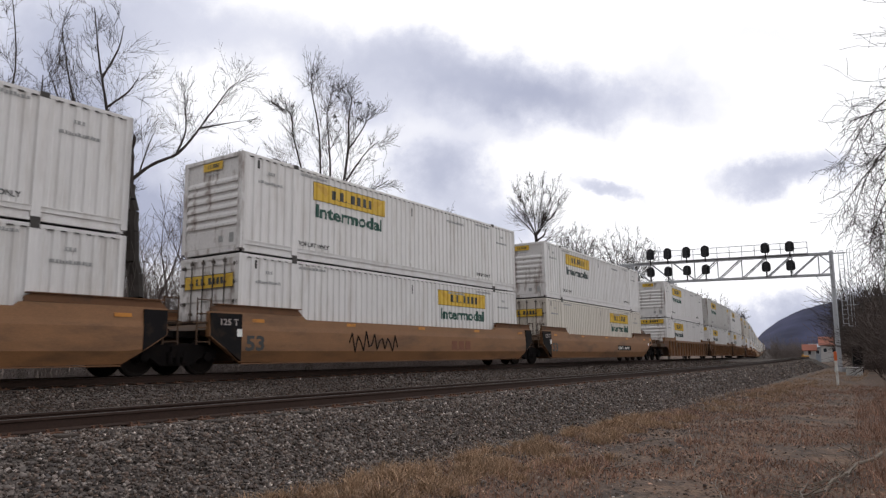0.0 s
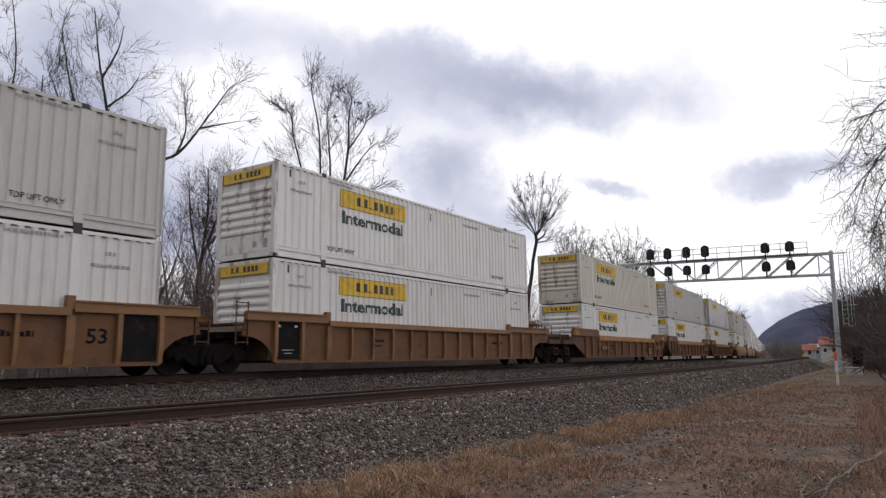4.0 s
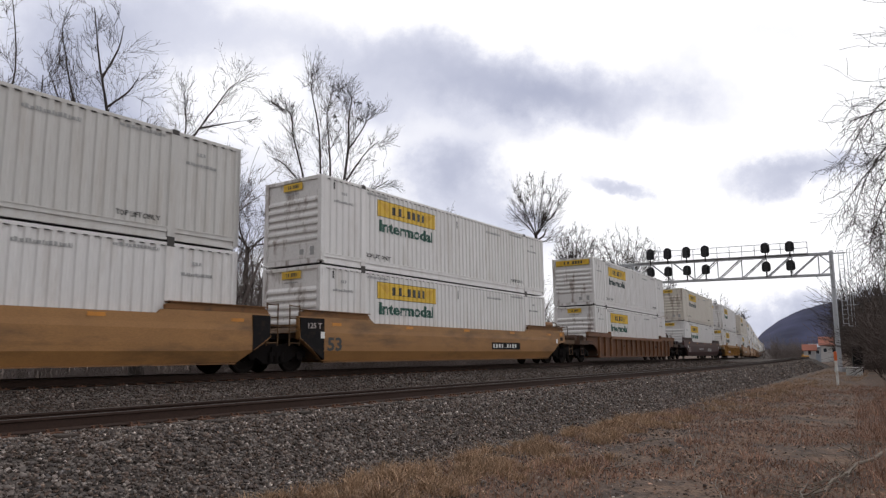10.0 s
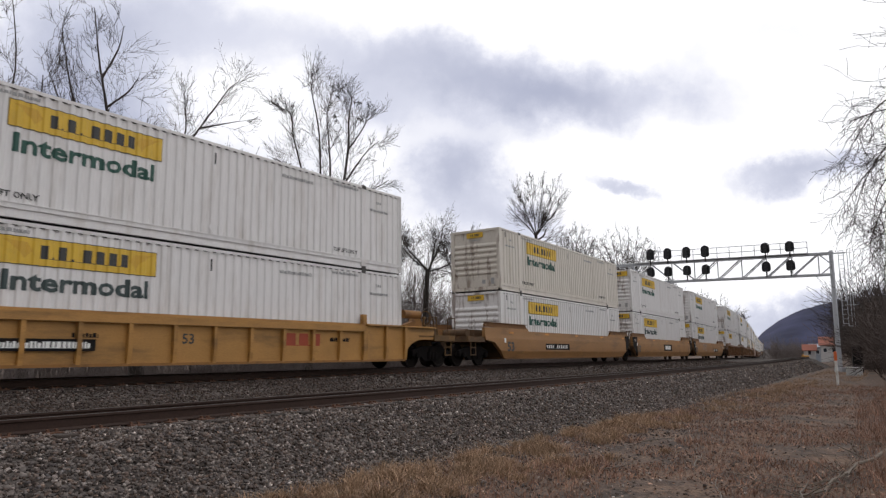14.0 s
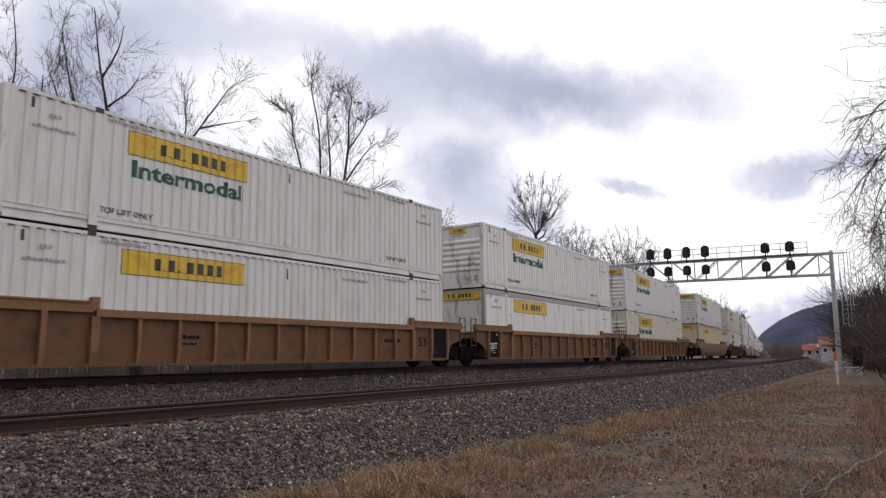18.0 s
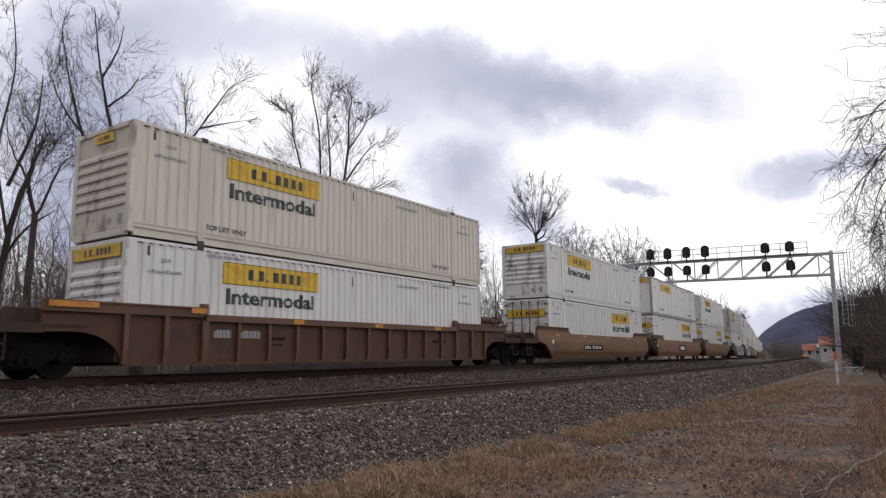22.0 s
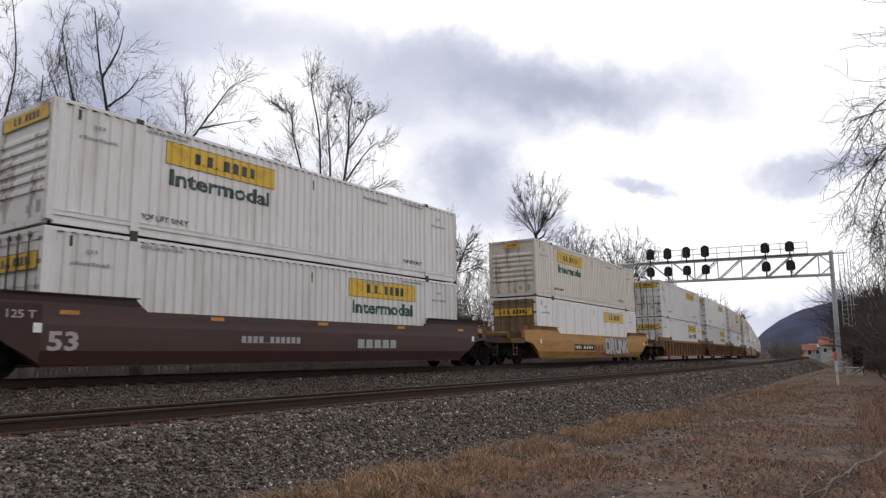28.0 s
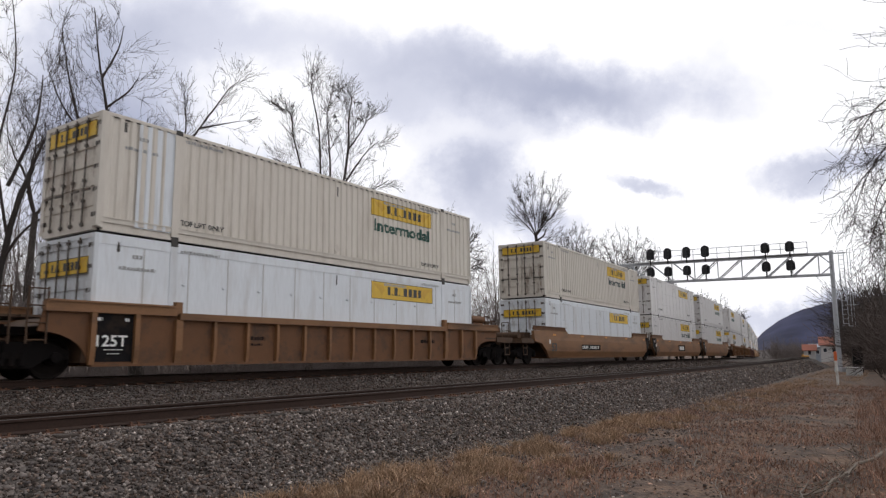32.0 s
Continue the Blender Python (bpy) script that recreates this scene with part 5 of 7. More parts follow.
        if kind == "Y":
            b = part("number_board", lambda bm: box(bm, 0, 2.4, -0.004, 0, 0, 0.26), M_BLACKPANEL, root, "black board with white marks", key="nbY", at=pose(2.5, -1.475, 0.6))
            part("mark", stencil_bars([(0.1, 0.06, 2.2, 0.14)], 23), M_WHITE, b, key="nbYm", at=pose(0, -0.004, 0))
            part("mark", lambda bm: comb(bm, [(10.6 + 0.5 * k, 10.96 + 0.5 * k, 1.12) for k in range(3)], 0.76, 0.02), material("faded_red", (0.30, 0.05, 0.02), rough=0.7, vary=0.3), root, "faded red marks", key="red_mark", at=pose(0, ys, 0))
            part("lettering", lettering("53", 0.26, 0.004, M_INK, 0.34), None, root, "black figures", at=pose(7.15, ys, 0.78))
        for k, row in enumerate(((4.4, 0.9, 0.6, 0.1), (4.4, 0.75, 0.5, 0.06), (12.4, 0.9, 0.9, 0.12))):
            part("stencil", stencil_bars([row], 41 + k), M_BLACKPANEL, root, key=("side_marks", k), at=pose(0, ys, 0))
    return root


def prism_x(bm, wide, sg, top):
    """A tapered upright rib on a wagon's side."""
    pts = [(1.40, 0.29), (1.47, 0.30), (1.515, 0.62), (1.515, top), (1.40, top)]
    a = [bm.verts.new((-wide / 2, sg * y, z)) for y, z in pts]
    b = [bm.verts.new((wide / 2, sg * y, z)) for y, z in pts]
    bm.faces.new(a)
    bm.faces.new(b[::-1])
    for i in range(len(pts)):
        j = (i + 1) % len(pts)
        bm.faces.new((a[j], a[i], b[i], b[j]))


# ---- the train: where each stack starts, and what it carries ----
STARTS = (-7.35, 12.07, 31.51, 55.08, 74.47, 94.2, 117.2, 136.6, 156.17, 179.64, 198.91, 218.23, 241.46, 264.87, 288.3, 311.78, 330.92, 350.24, 373.47, 392.79, 412.07, 435.75, 459.06, 482.07, 501.34, 520.69,
          544.01, 563.24, 582.42, 605.89, 629.22, 648.61, 667.82, 691.21, 710.5, 729.8, 753.1, 772.4, 791.7, 815.0, 838.3, 857.6, 876.9)
# wagon kind, tone, extras | top: kind tone end logo word | bottom the same
TRAIN = """S tan -|corr white nose_s 1 green|corr white nose_b 1 green
S tan scrawl|corr white nose_s 1 green|corr white door 1 green
S tan numB|corr white nose_s 1 black|corr beige door 1 green
R tan -|corr white nose_s 1 green|corr white nose_b 1 black
R tan panel|corr grey nose_s 1 green|corr white nose_b 1 black
R tan -|corr white nose_b 1 black|corr white nose_b 1 black
C rust -|corr beige nose_b 1 green|corr white nose_b 1 black
C rust -|corr grey nose_b 1 -|corr white nose_b 1 black
C rust -|plate grey nose_b 1 -|corr white nose_b 1 -
S orange numA|corr grey nose_b 1 black|corr white nose_b 1 black
S orange logo|corr grey nose_s 1 black|corr white nose_b 1 black
S orange numB|corr white nose_s 1 green|corr white nose_s 1 green
R rust -|corr white nose_b 1 black|corr white nose_s 1 green
S maroon -|corr beige nose_s 1 black|corr white nose_s 1 green
Y yellow -|corr white nose_s 1 green|corr white nose_b 1 black
S orange numA|corr beige nose_s 1 green|corr white nose_s 1 green
S orange logo|corr white nose_b 1 green|corr white nose_b 1 black
S orange smear+numB|corr white nose_s 1 green|corr white nose_b 1 black
R tan -|corr white nose_s 1 green|corr white nose_b 1 -
R tan panel|corr white nose_s 1 green|plate white nose_b 1 -
R tan -|corr white nose_b 1 green|corr beige nose_s 1 green
S brown -|corr white nose_b 1 black|plate cream nose_b 1 -
R umber patches|corr beige nose_s 1 black|corr white nose_b 1 black
S brown numA|corr white nose_b 1 green|corr white door 1 green
S brown logo|plate white nose_b 1 -|corr white door 1 black
S brown numB|corr white nose_s 1 green|corr white door 1 green
S maroon spray3|corr grey nose_s 1 black|corr white door 1 -
S maroon spray2|corr white nose_b 1 black|corr white door 1 green
S maroon -|corr white nose_b 1 black|corr white door 1 green
S yellow spray+numA|corr beige nose_s 1 green|plate white door 1 - rustend
R tan -|corr white door 1 - streak|corr white door 1 black
R tan panel|plate white door 1 -|corr white door 1 green
R tan panel|corr beige door 1 green patch|plate cool door 1 -
S tan numA|corr beige door 1 black|plate cool door 1 -
S tan logo|plate white door 1 -|corr white door 1 black
S tan -|corr white door 1 green|corr white door 1 green
R tan -|corr white nose_s 1 green|corr white nose_b 1 black
R tan -|corr white nose_s 1 green|corr white nose_b 1 black
R brick -|corr grey nose_b 1 green|corr white nose_b 1 black
S orange -|corr white nose_s 1 black|corr white nose_b 1 green
S orange -|corr white nose_s 1 green|corr white nose_b 1 black
S orange -|corr white nose_b 1 black|corr white nose_s 1 green
R tan -|corr white nose_s 1 green|corr white nose_b 1 black"""
RUN = []


def build_train():
    for i, line in enumerate(TRAIN.split("\n")):
        w, top, low = [a.split() for a in line.split("|")]
        joined = lambda j: 0 <= j < len(STARTS) - 1 and STARTS[j + 1] - STARTS[j] < 21
        body = wagon(w[0], w[1], "joint" if joined(i - 1) or i == 0 else "end", "joint" if joined(i) else "end", tuple(w[2].split("+")))
        RUN.append((body, STARTS[i], Matrix()))
        for level, c in ((1, top), (0, low)):
            box_ = container(c[0], c[1], c[2], c[3] == "1", c[4] if c[4] != "-" else "", level, c[5] if len(c) > 5 else "", far=i >= 36)
            RUN.append((box_, STARTS[i], pose(0, 0, 0.42 if level == 0 else 3.33)))


build_train()


# ---- trees and brush ----
def tube(V, Fc, p, q, r0, r1, n):
    d = q - p
    if d.length < 1e-6:
        return
    d.normalize()
    u = d.orthogonal().normalized()
    w = d.cross(u)
    k = len(V)
    for c, r in ((p, r0), (q, r1)):
        for i in range(n):
            a = 2 * math.pi * i / n
            V.append(c + (u * math.cos(a) + w * math.sin(a)) * r)
    for i in range(n):
        j = (i + 1) % n
        Fc.append((k + i, k + j, k + n + j, k + n + i))


def bough(V, Fc, rng, p, d, length, r, level, depth, spec):
    """A limb in short bends; lesser limbs leave it along its outer part."""
    segs = max(2, spec["segs"] - level)
    side = 6 if level == 0 else 5 if level == 1 else 3
    tips = []
    rr = r
    for i in range(segs):
        lift = spec["rise"] if level else 0.0
        d = (d + Vector((rng.gauss(0, 1), rng.gauss(0, 1), rng.gauss(0, 0.7))) * spec["wander"] + Vector((0, 0, lift))).normalized()
        q = p + d * (length / segs)
        r1 = max(spec["thin"], rr * (1 - 0.75 / segs) if level else rr * (1 - 0.35 / segs))
        tube(V, Fc, p, q, rr, r1, side)
        tips.append((p, q, d, r1, (i + 1) / segs))
        p, rr = q, r1
    if level >= depth:
        return
    n = spec["kids"][min(level, len(spec["kids"]) - 1)]
    for k in range(n):
        t = rng.uniform(spec["bare"] if level == 0 else 0.2, 1.0)
        a, b, dd, r1, _ = tips[min(segs - 1, int(t * segs))]
        at = a.lerp(b, rng.random())
        ang = radians(rng.uniform(*spec["fork"]))
        ax = dd.orthogonal().normalized()
        ax = Matrix.Rotation(rng.uniform(0, 2 * math.pi), 3, dd) @ ax
        nd_ = (Matrix.Rotation(ang, 3, ax) @ dd).normalized()
        bough(V, Fc, rng, at, nd_, length * rng.uniform(*spec["ratio"]) * (1.15 - 0.45 * t), max(spec["thin"], r1 * rng.uniform(0.30, 0.46)), level + 1, depth, spec)
    bough(V, Fc, rng, p, d, length * spec["ratio"][1] * 0.8, rr * 0.85, level + 1, depth, spec)


SPEC = dict(segs=6, rise=0.05, wander=0.13, thin=0.006, kids=(4, 4, 4, 3), bare=0.25, fork=(20, 52), ratio=(0.55, 0.85))


def raw_mesh(name, V, Fc, mat):
    me = bpy.data.meshes.new(name)
    me.from_pydata([tuple(v) for v in V], [], Fc)
    me.materials.append(mat)
    return me


def tree(base, trunk, r, limbs, seed, label, depth=3, bark=M_BARKD, stub=None, vines=0, **spec):
    """trunk: (lean across, lean away, height). limbs: (across, away, up, length, share of radius) leaving the trunk's head; across is to the viewer's right."""
    sp = dict(SPEC, **spec)
    rng = random.Random(seed)
    b = Vector(base)
    right = Vector((math.sin(math.atan2(b.y, b.x)), -math.cos(math.atan2(b.y, b.x)), 0))
    away = Vector((b.x, b.y, 0)).normalized()
    V, Fc = [], []
    p, n = Vector((0, 0, -0.3)), 5
    head = right * trunk[0] + away * trunk[1] + Vector((0, 0, trunk[2]))
    rr = r * 1.25
    for i in range(n):
        t = (i + 1) / n
        q = head * t + Vector((0, 0, -0.3 * (1 - t))) + Vector((rng.gauss(0, 1), rng.gauss(0, 1), 0)) * r * 0.35
        r1 = r * (1.12 - 0.32 * t)
        tube(V, Fc, p, q, rr, r1, 10)
        p, rr = q, r1
    root = new("tree", None)
    root.location = b
    tagged(root, label, "tree", group="bare trees along the line")
    if stub:
        q = p + right * stub[0] + Vector((0, 0, stub[1]))
        tube(V, Fc, p - Vector((0, 0, 0.4)), q, rr * 0.55, rr * 0.22, 7)
    part("trunk", raw_mesh("trunk", V, Fc, bark), None, root)
    V, Fc = [], []
    for ax, aw, up, length, share in limbs:
        d = (right * ax + away * aw + Vector((0, 0, up))).normalized()
        bough(V, Fc, rng, p - Vector((0, 0, rng.uniform(0, 0.4))), d, length, rr * share, 0, depth, sp)
    part("crown", raw_mesh("crown", V, Fc, bark if bark is M_BARKD else M_TWIG), None, root)
    if vines:
        V, Fc = [], []
        for k in range(vines):
            t = rng.uniform(0.35, 1.0)
            a = head * t + right * rng.uniform(-1.4, 0.5) + away * rng.uniform(-0.5, 0.5) + Vector((0, 0, rng.uniform(0, 1.5)))
            for i in range(5):
                q = a + Vector((rng.gauss(0, 0.12), rng.gauss(0, 0.12), -rng.uniform(0.25, 0.7)))
                tube(V, Fc, a, q, 0.016, 0.013, 3)
                a = q
        part("vines", raw_mesh("vines", V, Fc, M_TWIG), None, root, "hanging dead vines")
    return root


def stem_tree(base, trunk, stems, seed, label, per=6.0, twig=(0.7, 1.5), bark=M_BARKD, thin=0.007, vines=0, kids=(4, 3), fork=(24, 60), rise=0.06, depth=3, vine_stems=None, clumps=0, wander=0.15):
    """A tree by its main stems: each (radius below, radius above, way of (across, up) bends); twigs leave the stems all along."""
    rng = random.Random(seed)
    b = Vector(base)
    ang = math.atan2(b.y, b.x)
    right, away, up = Vector((math.sin(ang), -math.cos(ang), 0)), Vector((math.cos(ang), math.sin(ang), 0)), Vector((0, 0, 1))
    root = new("tree", None)
    root.location = b
    tagged(root, label, "tree", group="bare trees along the line")
    sp = dict(SPEC, thin=thin, kids=(4,) + kids, fork=fork, rise=rise, wander=wander, ratio=(0.5, 0.8), segs=5)
    V, Fc = [], []

    def run(stem, n, lean):
        r0, r1, way = stem
        pts = []
        for k in range(len(way) - 1):
            a, c = way[max(k - 1, 0)], way[min(k + 2, len(way) - 1)]
            p, q = way[k], way[k + 1]
            for m in range(4):
                t = m / 4
                u = [0.5 * (2 * p[j] + (q[j] - a[j]) * t + (2 * a[j] - 5 * p[j] + 4 * q[j] - c[j]) * t * t + (3 * p[j] - a[j] - 3 * q[j] + c[j]) * t ** 3) for j in (0, 1)]
                pts.append(u)
        pts.append(way[-1])
        out = [right * (x + rng.gauss(0, 0.12) * r0) + up * z + away * (lean * (z - way[0][1]) + rng.gauss(0, 0.2) * r0) for x, z in pts]
        for k in range(len(out) - 1):
            s, t = k / (len(out) - 1), (k + 1) / (len(out) - 1)
            tube(V, Fc, out[k], out[k + 1], r0 + (r1 - r0) * s, r0 + (r1 - r0) * t, n)
        return out, r0, r1

    run((trunk[0], trunk[1], [(0, -0.3)] + list(trunk[2])), 10, 0.0)
    part("trunk", raw_mesh("trunk", V, Fc, bark), None, root)
    V, Fc = [], []
    for stem in stems:
        out, r0, r1 = run(stem, 6, rng.gauss(0, 0.10))
        length = sum((out[k + 1] - out[k]).length for k in range(len(out) - 1))
        for k in range(int(length * per)):
            t = rng.uniform(0.12, 1.0)
            m = min(len(out) - 2, int(t * (len(out) - 1)))
            d = (out[m + 1] - out[m]).normalized()
            ax = Matrix.Rotation(rng.uniform(0, 2 * math.pi), 3, d) @ d.orthogonal().normalized()
            dd = (Matrix.Rotation(radians(rng.uniform(*fork)), 3, ax) @ d).normalized()
            bough(V, Fc, rng, out[m].lerp(out[m + 1], rng.random()), dd, rng.uniform(*twig) * (1.1 - 0.5 * t), max(thin, (r0 + (r1 - r0) * t) * rng.uniform(0.13, 0.24)), 1, depth, sp)
    part("crown", raw_mesh("crown", V, Fc, M_BRANCH), None, root)
    if vines:
        V, Fc = [], []
        for k in range(vines):
            s = rng.choice([stems[i] for i in vine_stems] if vine_stems else stems)[2]
            j = rng.randrange(len(s) - 1)
            f = rng.random()
            a = right * (s[j][0] * (1 - f) + s[j + 1][0] * f + rng.gauss(0, 0.22)) + up * (s[j][1] * (1 - f) + s[j + 1][1] * f) + away * rng.gauss(0, 0.4)
            for i in range(rng.randint(3, 6)):
                q = a + Vector((rng.gauss(0, 0.10), rng.gauss(0, 0.10), -rng.uniform(0.15, 0.5)))
                tube(V, Fc, a, q, 0.012, 0.009, 3)
                a = q
        part("vines", raw_mesh("vines", V, Fc, M_TWIG), None, root, "hanging dead vines")
    for k in range(clumps):
        # dry leaf clumps caught in the twigs
        way = rng.choice(stems[:3])[2]
        x, z = way[-1 - (k % 2)]
        c = right * (x + rng.uniform(-0.2, 1.6)) + up * (z + rng.uniform(-1.2, 0.2)) + away * rng.gauss(0, 0.3)
        V, Fc = [], []
        for m in range(12):
            a = c + Vector((rng.gauss(0, 0.06), rng.gauss(0, 0.06), rng.gauss(0, 0.07)))
            tube(V, Fc, a, a + Vector((rng.gauss(0, 0.05), rng.gauss(0, 0.05), -0.08)), 0.034, 0.012, 4)
        part("leaf_clump", raw_mesh("leaf_clump", V, Fc, M_BARKD), None, root, "dark clump of dead leaves")


def shrub_mesh(rng, height, stems, spreadr, depth=2, thin=0.008, upright=0.35, girth=0.012):
    V, Fc = [], []
    sp = dict(SPEC, thin=thin, kids=(4, 3, 3), bare=0.2, segs=4, wander=0.17, ratio=(0.45, 0.7))
    for k in range(stems):
        p = Vector((rng.uniform(-spreadr, spreadr), rng.uniform(-spreadr, spreadr), -0.1))
        d = Vector((rng.gauss(0, upright), rng.gauss(0, upright), 1)).normalized()
        bough(V, Fc, rng, p, d, height * rng.uniform(0.45, 0.75), girth * height * rng.uniform(0.6, 1.2), 0, depth, sp)
    return V, Fc


def thicket(name, label, spots, variants, mat, seed, kind_="brush"):
    """Brush or woods: a few grown shapes set out over many spots (x, y, z, scale), joined into one mesh."""
    rng = random.Random(seed)
    shapes = [(np.array([tuple(v) for v in V]), np.array(Fc3)) for V, Fc3 in variants]
    cos, idx, base = [], [], 0
    for x, y, z, s in spots:
        v, f = rng.choice(shapes)
        a = rng.uniform(0, 2 * math.pi)
        ca, sa = math.cos(a), math.sin(a)
        c = np.stack([(v[:, 0] * ca - v[:, 1] * sa) * s + x, (v[:, 0] * sa + v[:, 1] * ca) * s + y, v[:, 2] * s * rng.uniform(0.9, 1.15) + z], -1)
        cos.append(c)
        idx.append(f + base)
        base += len(v)
    co, fi = np.concatenate(cos), np.concatenate(idx)
    me = bpy.data.meshes.new(name)
    me.vertices.add(len(co))
    me.vertices.foreach_set("co", co.reshape(-1))
    me.loops.add(fi.size)
    me.loops.foreach_set("vertex_index", fi.reshape(-1))
    me.polygons.add(len(fi))
    me.polygons.foreach_set("loop_start", np.arange(len(fi)) * 4)
    me.update(calc_edges=True)
    me.materials.append(mat)
    ob = new(name, me)
    tagged(ob, label, kind_, kind="stuff")
    return ob


def bearing(px, dist):
    """A place at that distance; px is a bearing across the view in 1/1228 of its tangent from the aim."""
    a = YAW - math.atan(px / 1228)
    return dist * math.cos(a), dist * math.sin(a)


def soil(x, y):
    return ground_height(x, y, y - track_y(x))


def grow_trees():
    def at(px, dist):
        x, y = bearing(px, dist)
        return x, y, soil(x, y)
    stem_tree(at(-556, 30), (0.33, 0.24, [(0.5, 0), (0.36, 2.2), (0.27, 3.7), (0.07, 5.6), (-0.10, 7.2), (-0.26, 8.7)]),
              [(0.17, 0.06, [(-0.22, 8.5), (-0.24, 9.5), (-0.16, 10.75)]), (0.21, 0.13, [(0.2, 4.4), (-0.12, 6.0), (-0.5, 7.7), (-0.62, 8.7)]), (0.11, 0.015, [(-0.55, 8.2), (-1.0, 9.1), (-1.6, 9.9), (-2.05, 10.6), (-2.5, 12.1), (-2.8, 13.4), (-3.1, 15.0)]),
               (0.105, 0.015, [(-0.3, 8.6), (-0.72, 9.6), (-0.98, 10.6), (-1.25, 11.8), (-1.5, 13.0), (-1.8, 14.6), (-1.95, 15.9)]),
               (0.05, 0.012, [(-1.5, 13.0), (-1.0, 14.3), (-0.85, 15.4)]), (0.05, 0.012, [(-2.05, 10.6), (-2.8, 11.6), (-3.4, 13.0)]), (0.075, 0.012, [(-0.2, 8.9), (0.5, 9.6), (1.45, 10.2), (2.0, 10.9), (2.35, 11.5), (3.0, 12.6), (3.4, 13.3), (3.85, 13.8)]),
               (0.045, 0.010, [(1.45, 10.2), (1.75, 11.2), (1.7, 12.2), (1.6, 12.8)]), (0.045, 0.010, [(2.3, 11.4), (3.2, 11.7), (4.0, 11.95)]), (0.07, 0.05, [(-0.45, 8.6), (-0.62, 9.4), (-0.66, 10.1)]), (0.05, 0.012, [(-1.25, 11.8), (-0.5, 12.6), (-0.2, 13.2)]), (0.035, 0.01, [(0.1, 9.3), (0.35, 10.4), (0.6, 11.2)])],
              21, "old bare tree with a broken top and hanging vines", per=3.0, twig=(0.5, 1.6), vines=150, vine_stems=(1, 2, 2), thin=0.0055, kids=(4, 3, 2))
    stem_tree(at(-440, 42), (0.16, 0.12, [(0, 0), (0.1, 4.0), (0.2, 7.0)]),
              [(0.10, 0.02, [(0.2, 7.0), (0.9, 9.5), (1.5, 11.5), (1.8, 13.0)]), (0.09, 0.02, [(0.2, 6.6), (-0.4, 9.5), (-0.6, 12.0)]), (0.09, 0.02, [(0.2, 7.0), (0.5, 10.0), (0.4, 12.8)]), (0.07, 0.02, [(0.5, 8.0), (1.8, 9.8), (2.9, 11.0)])],
              5, "slender bare tree in the line of woods", per=3.5, twig=(0.9, 2.0), bark=M_BARK, thin=0.006, kids=(4, 3, 2))
    stem_tree(at(-236, 37), (0.24, 0.16, [(0, 0), (0.2, 5.6), (0.45, 7.0), (0.7, 8.0)]),
              [(0.10, 0.015, [(0.7, 8.0), (1.6, 11.0), (1.86, 13.3), (1.86, 14.8), (2.0, 16.0), (1.75, 16.6)]), (0.075, 0.015, [(0.7, 8.0), (0.9, 11.3), (0.8, 13.0), (0.65, 14.8), (1.0, 16.0)]), (0.075, 0.015, [(0.6, 7.6), (0.4, 11.4), (0.2, 13.9), (-0.2, 15.7), (0.0, 16.3)]),
               (0.07, 0.015, [(0.4, 7.0), (-0.6, 11.7), (-1.1, 13.6), (-1.25, 14.8), (-1.7, 15.1)]), (0.06, 0.015, [(1.4, 10.6), (2.7, 12.7), (3.5, 13.5)]), (0.06, 0.015, [(1.2, 9.8), (2.1, 10.6), (3.3, 10.9), (4.1, 11.4)]), (0.05, 0.015, [(-0.3, 10.6), (-1.5, 12.0), (-2.2, 12.4)]), (0.05, 0.015, [(1.86, 13.0), (2.7, 14.4), (3.0, 15.6)])],
              9, "tall bare tree with a spreading forked crown", per=3.2, twig=(0.6, 1.7), vines=10, thin=0.006, kids=(4, 3, 2), clumps=6, fork=(18, 46))
    tree(at(-35, 50), (0.3, 0.0, 8.0), 0.2, [(-0.6, 0.0, 1.0, 2.2, 0.6), (0.5, 0.1, 1.0, 2.3, 0.6), (0.05, 0.2, 1.0, 2.4, 0.6), (-0.9, 0.1, 0.4, 1.8, 0.4), (0.9, 0.0, 0.4, 1.7, 0.4)], 13, "bare tree thick with dead vines", depth=4, vines=80, bark=M_BARKD, kids=(5, 4, 4, 3))
    for px, d, sd, h in ((-262, 41, 71, 9.5), (-176, 44, 72, 9.0), (-105, 48, 73, 8.4), (-395, 40, 74, 9.0)):
        stem_tree(at(px, d), (0.19, 0.10, [(0, 0), (0.15, 3.0), (-0.05, 6.0), (0.1, h)]),
                  [(0.06, 0.012, [(0.0, 5.2), (0.9, 7.2), (1.5, 9.2)]), (0.06, 0.012, [(-0.02, 5.8), (-0.8, 8.0), (-1.1, 9.8)]), (0.05, 0.012, [(0.1, 4.0), (0.9, 5.0), (1.7, 5.6)]), (0.07, 0.012, [(0.1, h - 0.3), (0.3, h + 1.6), (0.2, h + 2.8)])],
                  sd, "dark bare tree in the line of woods", per=3.2, twig=(0.7, 1.8), thin=0.006, kids=(4, 3, 2), vines=15)
    fan = [(-0.75, 15.3), (0.15, 16.8), (1.3, 17.4), (2.3, 17.5), (3.3, 17.0), (4.1, 15.8), (0.2, 15.2), (3.2, 15.4)]
